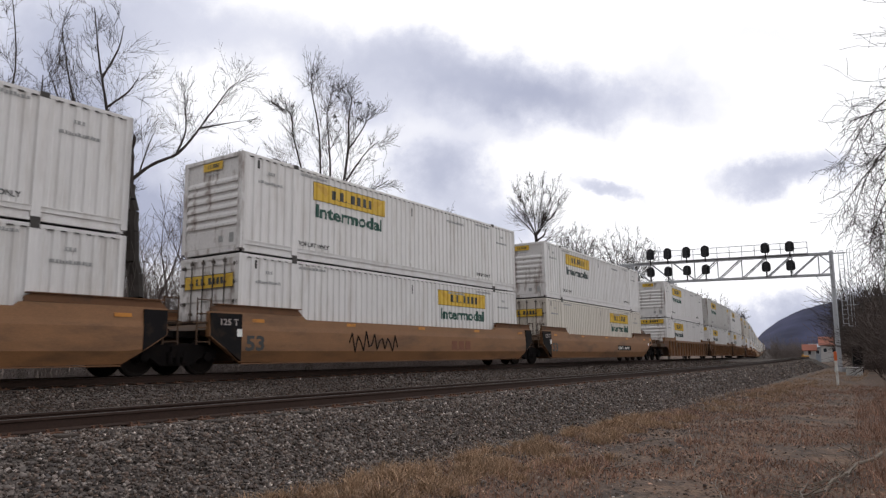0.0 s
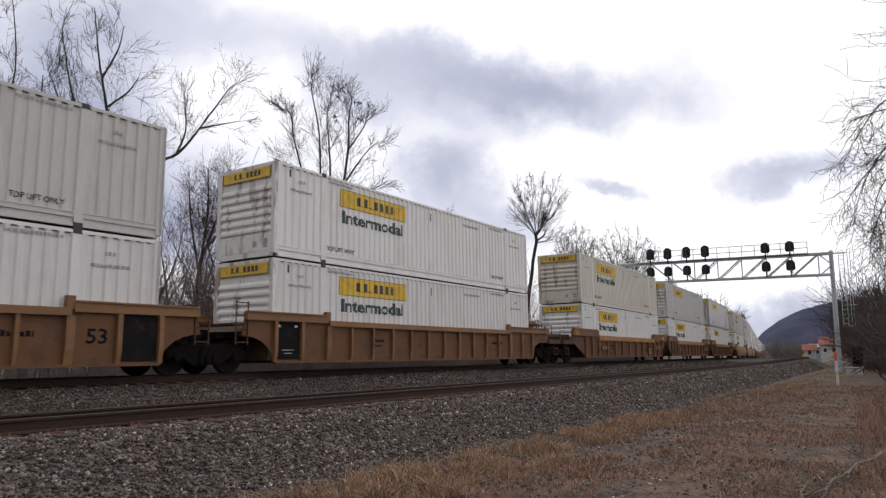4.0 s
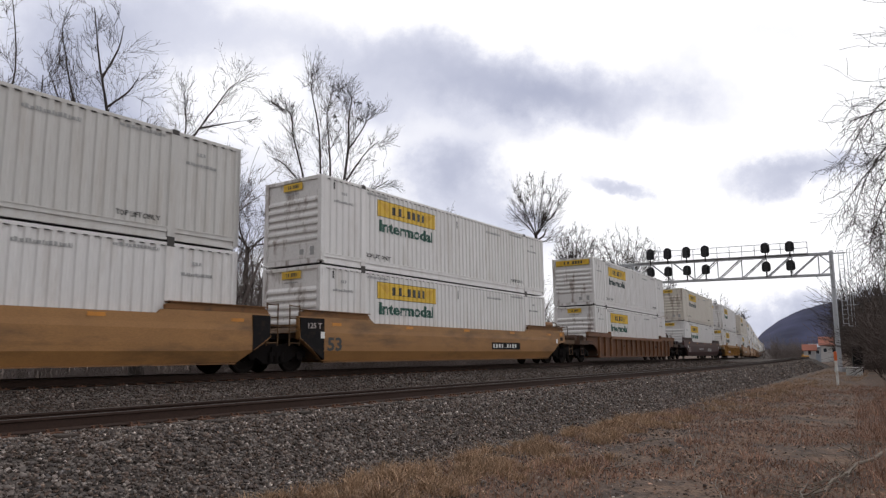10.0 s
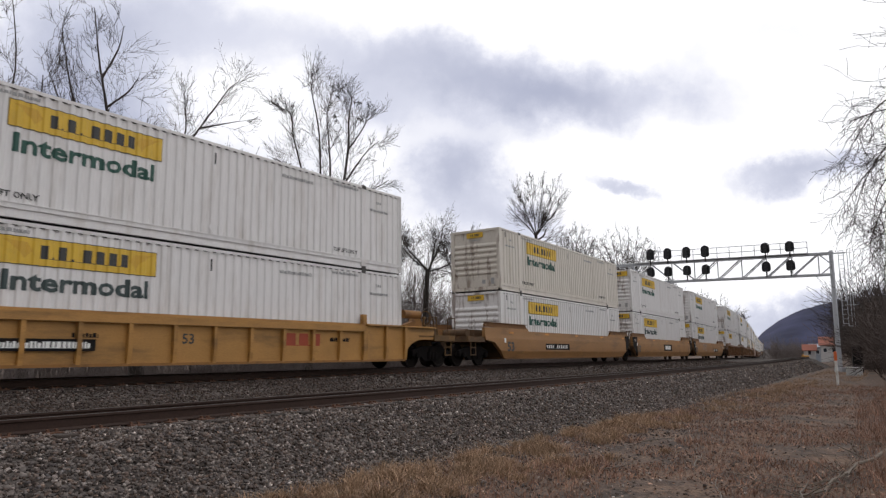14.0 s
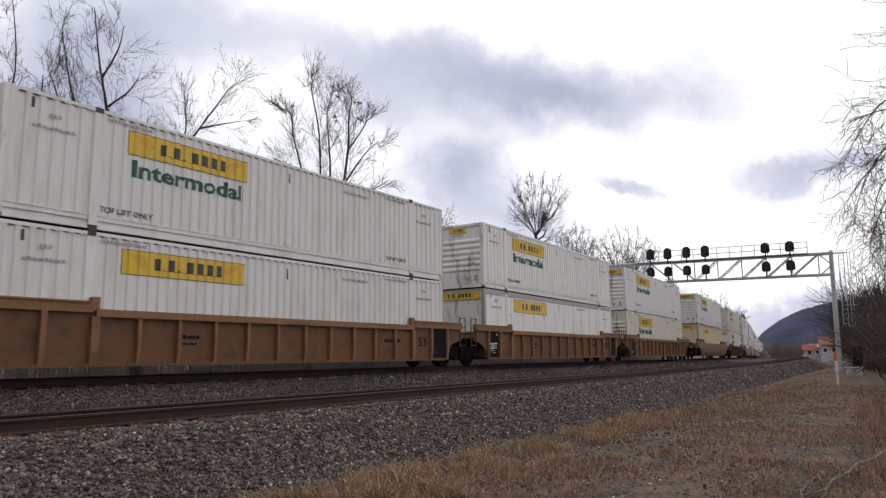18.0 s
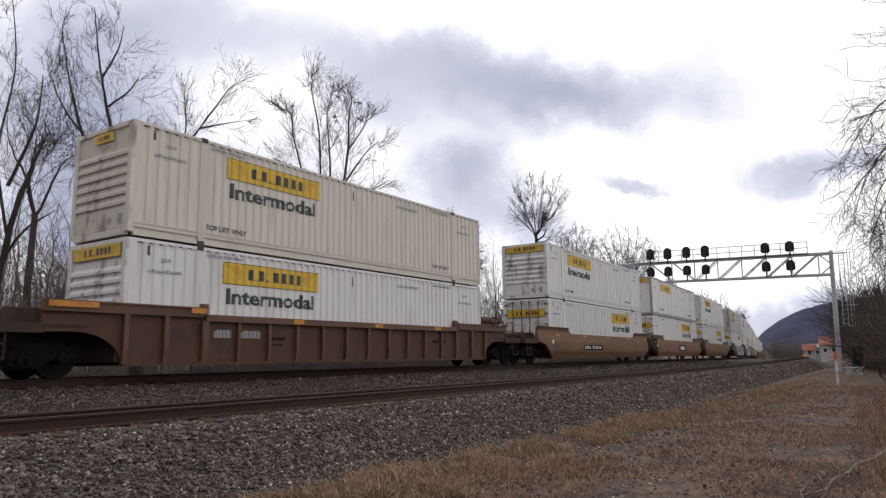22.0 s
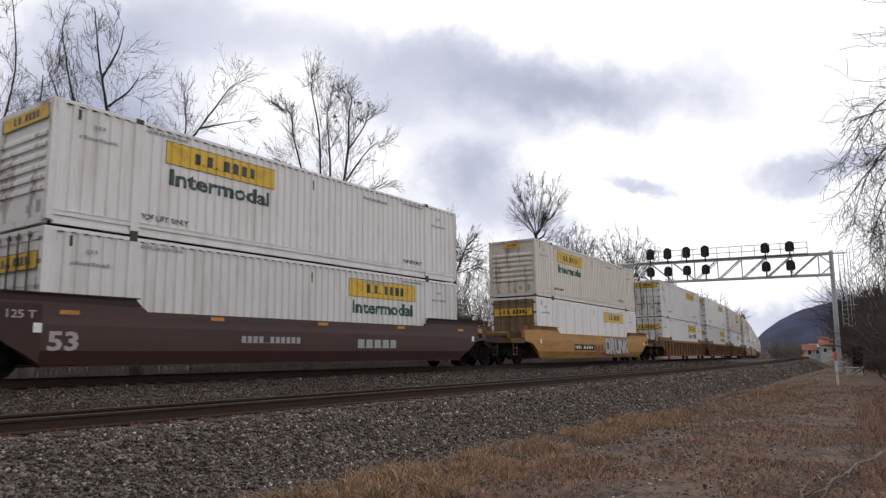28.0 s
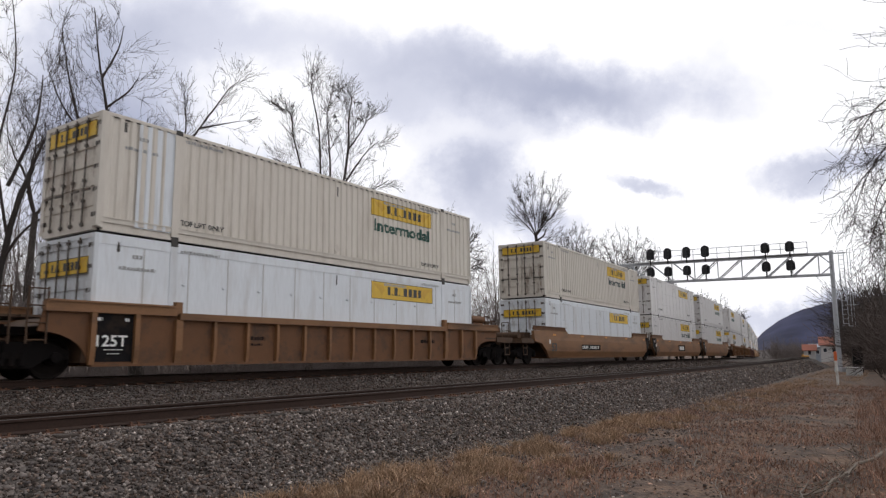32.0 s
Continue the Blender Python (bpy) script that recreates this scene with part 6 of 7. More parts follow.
    stem_tree(at(134, 62), (0.20, 0.13, [(0, 0), (0.45, 4.0), (1.2, 9.0), (1.7, 12.4)]),
              [(0.055, 0.015, [(1.7 - 0.02 * abs(x - 1.7), 12.3 + 0.10 * (k % 3)), (1.7 + 0.30 * (x - 1.7), 13.2 + 0.2 * (k % 2)), (1.7 + 0.72 * (x - 1.7), 12.6 + 0.62 * (z - 12.6)), (x, z)]) for k, (x, z) in enumerate(fan)] + [(0.09, 0.05, [(1.75, 12.0), (2.3, 12.4), (2.5, 12.9)]), (0.06, 0.03, [(1.8, 11.8), (2.4, 11.9), (2.9, 12.2)])],
              17, "lone bare tree with a round fan-shaped crown", per=3.4, twig=(0.75, 1.6), thin=0.0075, fork=(18, 42), kids=(4, 3, 2), wander=0.09)
    for px, dist, h0, h1, wide, sd, lab in ((235, 88, 11.0, 17.2, 2.4, 23, "bare tree far beyond the train"), (325, 92, 9.8, 17.6, 3.7, 29, "broad bare tree far beyond the train")):
        tips = [(wide * math.sin(a), h1 - (h1 - h0) * 0.42 * (1 - math.cos(a)) ** 0.9) for a in [-1.75 + 3.5 * k / 11 for k in range(12)]]
        stem_tree(at(px, dist), (0.24, 0.15, [(0, 0), (0.1, h0 * 0.6), (0.0, h0 + 0.8)]),
                  [(0.08, 0.02, [(0, h0 + 0.6 - 0.3 * abs(x)), (0.5 * x, h0 + 0.42 * (z - h0)), (x, z)]) for x, z in tips] + [(0.06, 0.02, [(0, h0), (0.3 * x, h0 + 0.4 * (z - h0)), (0.6 * x, h0 + 0.78 * (z - h0))]) for x, z in tips[::2]],
                  sd, lab, per=2.6, twig=(0.7, 1.6), bark=M_BARK, thin=0.011, kids=(3, 3, 2))
    tree(at(285, 100), (0.0, 0.0, 10.0), 0.2, [(-0.8, 0.0, 1.0, 2.6, 0.5), (0.6, 0.0, 1.0, 2.6, 0.5), (0.0, 0.2, 1.0, 2.8, 0.5)], 31, "broad bare tree far beyond the train", depth=4, bark=M_BARK, thin=0.012, kids=(4, 4, 4, 3))
    stem_tree(at(-800, 29), (0.14, 0.08, [(0, 0), (0.1, 4.0), (0.5, 7.2), (0.9, 8.8)]),
              [(0.09, 0.04, [(0.6, 7.6), (0.9, 8.8), (1.2, 9.9)]), (0.055, 0.012, [(0.3, 6.2), (-0.2, 9.0), (0.1, 12.0), (-0.2, 14.5)]), (0.07, 0.015, [(0.1, 5.0), (0.8, 6.4), (1.7, 7.2)]), (0.07, 0.015, [(0.2, 8.0), (0.9, 10.5), (1.0, 12.5)])],
              37, "dark bare tree with a leaning snapped stem", per=2.6, twig=(0.6, 1.7), vines=15, thin=0.005, kids=(4, 3, 2))
    tree(at(-735, 40), (0.0, 0.0, 9.0), 0.18, [(-0.5, 0.0, 1.0, 2.9, 0.5), (0.5, 0.1, 1.0, 2.9, 0.5), (0.0, 0.1, 1.0, 3.2, 0.5)], 39, "bare tree in the line of woods", depth=4, bark=M_BARK)
    tree(at(-350, 45), (0.0, 0.0, 8.6), 0.16, [(-0.6, 0.0, 1.0, 2.8, 0.5), (0.6, 0.1, 1.0, 2.8, 0.5), (0.0, 0.1, 1.0, 3.0, 0.5), (-1.0, 0.1, 0.6, 2.4, 0.4), (1.0, 0.1, 0.6, 2.4, 0.4)], 43, "bare tree in the line of woods", depth=4, bark=M_BARK, rise=0.02)
    for px, d, h, sd in ((455, 135, 9.0, 51), (488, 150, 9.0, 52), (420, 125, 9.0, 53), (515, 165, 8.6, 54), (20, 58, 8.6, 55), (395, 110, 9.4, 56)):
        tree(at(px, d), (0.0, 0.0, h), 0.17, [(-0.6, 0.0, 1.0, 2.0, 0.5), (0.6, 0.1, 1.0, 2.0, 0.5), (0.0, 0.1, 1.0, 2.2, 0.5), (-0.9, 0.1, 0.3, 1.6, 0.4), (0.9, 0.1, 0.3, 1.6, 0.4)], sd, "small far bare tree", depth=3, kids=(5, 4, 4), thin=0.014, bark=M_BARK, rise=0.02)
    # boughs that hang in from trees beside the camera
    stem_tree((15.0, -2.42, soil(15.0, -2.42)), (0.12, 0.06, [(0, 0), (0.05, 2.5), (-0.1, 5.0)]),
              [(0.022, 0.004, w) for w in ([(-0.1, 4.9), (-1.6, 6.3), (-2.9, 6.2), (-3.5, 5.6), (-3.9, 4.9)], [(-0.1, 4.8), (-1.8, 5.7), (-2.9, 5.4), (-3.5, 4.6), (-3.7, 3.9)], [(-0.1, 4.4), (-2.0, 5.0), (-3.0, 4.4), (-3.4, 3.6), (-3.5, 3.0)],
                                           [(0.0, 4.0), (-2.0, 4.3), (-2.9, 3.9), (-3.2, 3.2), (-3.3, 2.6)], [(-0.1, 5.0), (-2.2, 5.9), (-3.1, 6.0), (-3.7, 5.9)], [(-0.1, 4.6), (-2.2, 5.4), (-3.2, 5.0), (-3.9, 4.2)], [(0.0, 4.2), (-1.8, 4.8), (-2.8, 4.9), (-3.3, 4.3), (-3.4, 3.4)])],
              61, "bare tree with drooping tangled twigs beside the line", per=10, twig=(0.45, 1.05), thin=0.0036, fork=(25, 80), rise=-0.10, kids=(3, 2), wander=0.30, depth=2)
    tree((12.5, -1.3, soil(12.5, -1.3)), (0.3, 0.0, 6.2), 0.10, [(-0.9, 0.2, 0.1, 1.5, 0.2), (-0.9, 0.3, -0.1, 1.5, 0.18), (-0.8, 0.4, 0.5, 1.5, 0.2), (0.5, 0.1, 1.0, 1.6, 0.4)], 63,
         "thin bare tree with fine drooping twigs", depth=3, kids=(3, 3, 2), rise=0.0, wander=0.2, thin=0.0032, bare=0.2)
    rng = random.Random(77)
    small = [shrub_mesh(rng, 6.0, 3, 0.6, 3, 0.0065, 0.3, 0.009) for _ in range(4)]
    spots = []
    for k in range(400):
        px, d = 330 - 1230 * rng.random(), rng.uniform(36, 85)
        x, y = bearing(px, d)
        if y - track_y(x) < 11 or (px < -420 and k % 2):
            continue
        spots.append((x, y, soil(x, y), rng.uniform(1.0, 1.65)))
    thicket("woodland", "grey-brown bare woods behind the railway", spots, small, M_WOODS, 5, "woods")
    low = [shrub_mesh(rng, 2.4, 9, 0.9, 3, 0.005, 0.5, 0.006) for _ in range(3)]
    spots = []
    for k in range(140):
        x = rng.uniform(3, 90)
        o = rng.uniform(6.5, 13)
        y = track_y(x) + o
        spots.append((x, y, soil(x, y), rng.uniform(0.6, 1.15)))
    thicket("underbrush", "tangled brown underbrush behind the track", spots, low, M_WOODS, 6)
    dense = [shrub_mesh(rng, 3.4, 9, 1.1, 2, 0.011, 0.4, 0.006) for _ in range(3)]
    spots = []
    for k in range(150):
        d = rng.uniform(28, 105)
        x, y = bearing((870 if d < 48 else 795 if d < 75 else 748) + 190 * rng.random() ** 1.5, d)
        spots.append((x, y, soil(x, y), rng.uniform(0.75, 1.35) * (0.6 + d / 110)))
    thicket("thicket", "dark tangled thicket of bare bushes beside the line", spots, dense, M_BRUSH, 7)
    spots = []
    for k in range(150):
        px, d = 741 + 235 * rng.random() ** 1.2, rng.uniform(85, 140)
        x, y = bearing(px, d)
        spots.append((x, y, soil(x, y), rng.uniform(0.9, 1.4) * (1.0 + min(0.35, (px - 733) / 90)) * d / 105))
    for k in range(7):
        x, y = bearing(728 + 40 * rng.random(), rng.uniform(135, 160))
        spots.append((x, y, soil(x, y), rng.uniform(0.9, 1.25)))
    for k in range(110):
        px = 738 + 110 * rng.random() ** 0.9
        x, y = bearing(px, rng.uniform(80, 112))
        spots.append((x, y, soil(x, y), rng.uniform(0.7, 1.2) * (1.0 + max(0.0, min(0.5, (px - 750) / 50)))))
    side = [shrub_mesh(rng, 6.0, 6, 1.0, 2, 0.012, 0.2, 0.006) for _ in range(3)]
    thicket("side_woods", "brown bare trees behind the signal pole", spots, side, M_TWIG, 9, "woods")
    spots = []
    for k in range(26):
        x, y = bearing(rng.uniform(585, 640), rng.uniform(190, 280))
        spots.append((x, y, soil(x, y) - 0.3, rng.uniform(1.2, 2.2)))
    thicket("far_brush", "far brown brush along the curve", spots, dense, M_WOODS, 8)


grow_trees()


# ---- hill, houses and things along the line ----
def hill():
    # bare woods' tone shifted to blue-violet in the base colour as distance haze
    m = ground_material("wooded_hill_haze_blue", ((0.030, 0.034, 0.072), (0.035, 0.038, 0.077), (0.041, 0.042, 0.081)), 0.003, 0.012, 0.0)
    verts, faces, nx, ny = [], [], 120, 40
    for i in range(nx):
        px = 440 + 900 * i / (nx - 1)
        h = 38 + 80 * (1 - math.exp(-(px - 562) / 75.0)) + 2.5 * noise.noise(Vector((px * 0.012, 0, 0))) + 2.0 * noise.noise(Vector((px * 0.07, 3, 0)))
        for j in range(ny):
            t = j / (ny - 1)
            x, y = bearing(px, 1250 + 520 * t)
            verts.append((x, y, -2 + max(0.0, h) * math.sin(math.pi / 2 * t) ** 1.2 + (0.5 * noise.noise(Vector((x * 0.03, y * 0.03, 0))) if t else 0)))
    faces = [(i * ny + j, (i + 1) * ny + j, (i + 1) * ny + j + 1, i * ny + j + 1) for i in range(nx - 1) for j in range(ny - 1)]
    me = bpy.data.meshes.new("hill")
    me.from_pydata(verts, [], faces)
    me.polygons.foreach_set("use_smooth", [True] * len(faces))
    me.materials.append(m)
    tagged(new("hill", me), "wooded hill beyond the curve, coloured dark violet-blue for distance haze", "hill", kind="structure")


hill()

M_SIDING = material("siding_white", (0.48, 0.47, 0.47), rough=0.7, vary=0.1, scale=1.0)
M_SIDEGREY = material("siding_grey_blue", (0.30, 0.33, 0.38), rough=0.7, vary=0.12, scale=1.0)
M_ROOFO = material("roof_orange", (0.27, 0.095, 0.062), rough=0.8, vary=0.15, scale=1.0)
M_PANE = material("window_dark", (0.03, 0.035, 0.045), rough=0.15, vary=0.1)
M_DIGGER = material("plant_yellow", (0.60, 0.30, 0.05), rough=0.5, vary=0.15)


def house(px, dist, w, d, h, roof_h, wall, turn, label, windows, cover_mat=None):
    x, y = bearing(px, dist)
    root = new("house", None)
    root.matrix_basis = pose(x, y, soil(x, y) + 1.4, 0, 0, turn)
    tagged(root, label, "house", group="houses")
    part("wall", lambda bm: (box(bm, -w / 2, w / 2, -d / 2, d / 2, -2.0, h), prism(bm, [(-w / 2, h), (0, h + roof_h), (w / 2, h)], -d / 2 + 0.01, d / 2 - 0.01)), wall, root)

    def cover(bm, sg):
        a = [bm.verts.new((x_, y_, z_)) for x_, z_ in ((0, h + roof_h + 0.12), (sg * (w / 2 + 0.35), h - 0.16)) for y_ in (-d / 2 - 0.35, d / 2 + 0.35)]
        b = [bm.verts.new((v.co.x, v.co.y, v.co.z + 0.16)) for v in a]
        for q in ((a[0], a[1], a[3], a[2]), (b[0], b[2], b[3], b[1]), (a[0], a[2], b[2], b[0]), (a[1], b[1], b[3], a[3]), (a[2], a[3], b[3], b[2]), (a[0], b[0], b[1], a[1])):
            bm.faces.new(q)
    for sg in (-1, 1):
        part("roof", lambda bm, sg=sg: cover(bm, sg), cover_mat or M_ROOFO, root, "orange roof slope" if cover_mat is None else "grey roof slope")
    for k in range(windows):
        wx = -d / 2 + (k + 0.5) * d / windows
        fr = part("window", lambda bm: [box(bm, *a) for a in ((-0.5, 0.5, -0.06, 0.02, -0.05, 0.05), (-0.5, 0.5, -0.06, 0.02, 1.15, 1.25), (-0.5, -0.42, -0.06, 0.02, 0.05, 1.15), (0.42, 0.5, -0.06, 0.02, 0.05, 1.15))], M_POSTW, root, at=pose(-w / 2 - 0.01, wx, max(0.3, h - 1.6), 0, 0, -90) @ Matrix.Scale(0.75, 4))
        part("pane", lambda bm: box(bm, -0.42, 0.42, -0.02, 0.0, 0.05, 1.15), M_PANE, fr)


house(677, 175, 4.4, 3.4, 2.2, 1.5, M_SIDING, 7, "white house with an orange roof by the curve", 2)
house(656, 182, 3.2, 2.9, 2.0, 0.4, M_SIDEGREY, 7, "low grey-blue shed by the curve", 1, M_SIDEGREY)
house(642, 176, 2.4, 2.3, 1.3, 1.0, M_SIDING, 7, "small building with an orange roof", 1)


def digger():
    x, y = bearing(635, 165)
    root = new("excavator", None)
    root.matrix_basis = pose(x, y, soil(x, y) + 0.3, 0, 0, 40) @ Matrix.Scale(0.6, 4)
    tagged(root, "small yellow-orange excavator parked near the curve", "excavator")
    part("track", lambda bm: box(bm, -1.2, 1.2, -0.9, -0.5, 0, 0.6), M_TRUCK, root, bevel=0.1)
    part("track", lambda bm: box(bm, -1.2, 1.2, 0.5, 0.9, 0, 0.6), M_TRUCK, root, bevel=0.1)
    part("cab", lambda bm: box(bm, -0.9, 0.5, -0.7, 0.7, 0.6, 2.1), M_DIGGER, root, bevel=0.08)
    part("boom", lambda bm: prism(bm, [(0.4, 1.0), (1.6, 2.5), (2.6, 1.6), (2.5, 1.4), (1.6, 2.1), (0.5, 0.8)], -0.15, 0.15), M_DIGGER, root)


digger()


def gantry():
    """Signal bridge: a pole, a lattice beam across both tracks, a catwalk and twelve hooded signals seen from behind."""
    mx, my = 69.6, 7.6
    th = 0.107
    root = new("signal_bridge", None)
    root.matrix_basis = Matrix.Translation((mx, my, 0)) @ Euler((0, 0, th)).to_matrix().to_4x4()
    tagged(root, "grey steel cantilever signal bridge across both tracks", "signal bridge")
    # local x along the track, y across it to the far side
    g0 = soil(mx, my)
    B, T, L2 = 7.12, 9.0, 24.0
    part("pole", lambda bm: (rod(bm, (0, 0, g0 - 0.3), (0, 0, 9.25), 0.22, 16, 0.17), rod(bm, (0, 0, g0 - 0.3), (0, 0, g0 + 0.35), 0.45, 12)), M_ALU, root, "tapered grey pole")
    for y in (24.2,):
        part("pole", lambda bm: rod(bm, (0, 24.2, -3.0), (0, 24.2, 9.25), 0.34, 16, 0.24), M_ALU, root, "tapered grey pole")
    for dx in (-0.45, 0.45):
        for z, nm in ((B, "lower_chord"), (T, "upper_chord")):
            part(nm, lambda bm, dx=dx, z=z: box(bm, dx - 0.07, dx + 0.07, -0.2, 24.2, z - 0.08, z + 0.08), M_ALU, root)
    n = 11
    for k in range(n):
        y0, y1 = 1.0 + k * 2.1, 1.0 + (k + 1) * 2.1
        part("upright", lambda bm, y0=y0: rod(bm, (-0.45, y0, B), (-0.45, y0, T), 0.05, 6), M_ALU, root)
        a, b = ((y0, T), (y1, B)) if k < 5 else ((y0, B), (y1, T))
        part("diagonal", lambda bm, a=a, b=b: rod(bm, (-0.45, a[0], a[1]), (-0.45, b[0], b[1]), 0.06, 6), M_ALU, root)
        part("cross_tie", lambda bm, y0=y0: rod(bm, (-0.45, y0, B), (0.45, y0, B), 0.05, 6), M_ALU, root)
        part("diagonal", lambda bm, a=a, b=b: rod(bm, (0.45, a[0], a[1]), (0.45, b[0], b[1]), 0.045, 6), M_ALU, root)
    for z in (T + 0.55, T + 1.08):
        part("handrail", lambda bm, z=z: rod(bm, (-0.8, 1.8, z), (-0.8, 17.0, z), 0.03, 6), M_ALU, root)
    for k in range(15):
        y = 1.8 + k * 1.08
        part("rail_post", lambda bm, y=y: rod(bm, (-0.8, y, T), (-0.8, y, T + 1.1), 0.03, 6), M_ALU, root)
    part("catwalk", lambda bm: box(bm, -0.95, -0.5, 1.8, 17.0, T + 0.02, T + 0.07), M_ALU, root)
    # ladder cage on the pole
    for dy in (-0.55, -0.95):
        part("ladder_rail", lambda bm, dy=dy: rod(bm, (0, dy, 2.6), (0, dy, 9.2), 0.03, 6), M_ALU, root)
    for k in range(16):
        z = 2.8 + 0.4 * k
        part("rung", lambda bm, z=z: rod(bm, (0, -0.55, z), (0, -0.95, z), 0.022, 6), M_ALU, root)
    for dx, dy in ((0.0, -1.42), (-0.3, -1.22), (0.3, -1.22)):
        part("cage_bar", lambda bm, dx=dx, dy=dy: rod(bm, (dx, dy, 2.5), (dx, dy, 9.2), 0.025, 5), M_ALU, root)
    for k in range(8):
        z = 2.6 + 0.92 * k
        part("cage_hoop", lambda bm, z=z: [rod(bm, (0.35 * math.sin(a), -0.95 - 0.42 * (1 - math.cos(a)) , z), (0.35 * math.sin(a + 0.6), -0.95 - 0.42 * (1 - math.cos(a + 0.6)), z), 0.022, 5) for a in (0.0, 0.6, 1.2, 1.8, 2.4)], M_ALU, root)
    part("bracket", lambda bm: [rod(bm, a, b, 0.06, 6) for a, b in (((-0.3, 0, 8.0), (-0.3, 1.0, T)), ((-0.3, 0, 7.9), (-0.3, 0.9, B)), ((0, 0, 9.0), (0, -1.1, 9.0)))], M_ALU, root)

    def head(y, z, tall):
        sig = part("signal_head", lambda bm: prism_yz(bm, tall), M_SIGNAL, root, "black signal head with round target", at=pose(-1.05, y, z))
        part("visor", lambda bm: [rod(bm, (-0.12, 0.0, c), (-0.5, 0.0, c + 0.02), 0.16, 10, 0.14) for c in (0.25, 0.0, -0.25)], M_SIGNAL, sig)
        part("lamp_case", lambda bm: box(bm, 0.04, 0.32, -0.22, 0.22, -0.4, 0.4), M_SIGNAL, sig)
        part("mount", lambda bm: rod(bm, (0.05, 0, -0.95), (0.05, 0, -0.3), 0.06, 6), M_SIGNAL, sig)
    for y in (3.2, 5.2, 10.4, 12.1, 13.85, 15.5):
        head(y, T + 0.72, 0.62 if y > 9 else 0.5)
        head(y, T - 0.98 if y < 9 else T - 0.95, 0.48)


def prism_yz(bm, tall):
    """A signal target with a round top, 0.07 m thick, in the y-z plane."""
    pts = [(0.37 * math.cos(a), tall - 0.36 + 0.36 * math.sin(a)) for a in [math.pi * k / 13 for k in range(14)]] + [(-0.37, -0.30), (-0.33, -0.40), (-0.22, -0.46), (0.22, -0.46), (0.33, -0.40), (0.37, -0.30)]
    a = [bm.verts.new((-0.035, y, z)) for y, z in pts]
    b = [bm.verts.new((0.035, y, z)) for y, z in pts]
    bm.faces.new(a)
    bm.faces.new(b[::-1])
    for i in range(20):
        j = (i + 1) % 20
        bm.faces.new((a[j], a[i], b[i], b[j]))


gantry()


def line_side():
    x, y = 40.0, 4.5
    z = soil(x, y)
    r = new("marker_post", None)
    r.location = (x, y, z)
    tagged(r, "slim white marker post with an orange top", "marker post")
    part("shaft", lambda bm: rod(bm, (0, 0, -0.2), (0.03, 0.03, 1.18), 0.06, 12), M_POSTW, r)
    part("top_band", lambda bm: (rod(bm, (0.03, 0.03, 1.18), (0.035, 0.035, 1.6), 0.075, 12), rod(bm, (0.035, 0.035, 1.6), (0.035, 0.035, 1.64), 0.075, 12, 0.03)), M_POSTO, r, "orange top")
    x, y = 66.0, 6.0
    r = new("relay_cabinet", None)
    r.matrix_basis = pose(x, y, soil(x, y), 0, 0, 8)
    tagged(r, "tall dark equipment cabinet beside the signal pole", "cabinet")
    part("body", lambda bm: box(bm, -0.5, 0.5, -0.45, 0.25, 0, 2.1), M_BLACKPANEL, r, bevel=0.03)
    part("door", lambda bm: box(bm, -0.53, -0.5, -0.40, 0.20, 0.15, 2.0), M_BLACKPANEL, r)
    x, y = 58.0, 5.45
    r = new("junction_box", None)
    r.matrix_basis = pose(x, y, soil(x, y), 0, 0, 8)
    tagged(r, "pale grey junction box on the ground", "junction box")
    part("body", lambda bm: box(bm, -0.35, 0.35, -0.5, 0.5, 0, 0.55), M_SIDING, r, bevel=0.02)
    part("lid", lambda bm: box(bm, -0.4, 0.4, -0.55, 0.55, 0.555, 0.6), M_SIDING, r)
    part("label_plate", lambda bm: box(bm, -0.36, -0.352, -0.08, 0.08, 0.2, 0.5), M_FAINT, r)


line_side()


# ---- dry grass, weeds, sticks and pale rubble ----
M_STRAW = material("dry_grass_straw", (0.320, 0.215, 0.138), rough=0.9, vary=0.35, scale=0.8, fine=0.2, fine_scale=3)
M_RUSSET = material("dry_weed_russet", (0.225, 0.119, 0.080), rough=0.9, vary=0.4, scale=0.7, fine=0.25, fine_scale=3)
M_STICK = material("dead_stick_grey", (0.15, 0.125, 0.105), rough=0.9, vary=0.3, scale=4)


def tint_pieces(m, stops):
    """Each separate piece of a joined mesh takes its own tone from the ramp."""
    nd, ln = m.node_tree.nodes, m.node_tree.links
    geo, rr, mul = nd.new("ShaderNodeNewGeometry"), nd.new("ShaderNodeValToRGB"), nd.new("ShaderNodeVectorMath")
    mul.operation = "MULTIPLY"
    rr.color_ramp.elements[0].color, rr.color_ramp.elements[1].color = (*stops[0][1], 1), (*stops[-1][1], 1)
    for p, c in stops[1:-1]:
        rr.color_ramp.elements.new(p).color = (*c, 1)
    ln.new(geo.outputs["Random Per Island"], rr.inputs[0])
    b = [n for n in nd if n.type == "BSDF_PRINCIPLED"][0]
    ln.new(b.inputs["Base Color"].links[0].from_socket, mul.inputs[0])
    ln.new(rr.outputs[0], mul.inputs[1])
    ln.new(mul.outputs[0], b.inputs["Base Color"])


tint_pieces(M_RUSSET, ((0, (0.55, 0.6, 0.65)), (0.5, (1.0, 1.0, 1.0)), (0.8, (1.35, 1.4, 1.45)), (1, (2.0, 2.2, 2.3))))
tint_pieces(M_STRAW, ((0, (0.5, 0.48, 0.45)), (0.4, (0.85, 0.8, 0.75)), (0.8, (1.15, 1.12, 1.1)), (1, (1.5, 1.5, 1.5))))


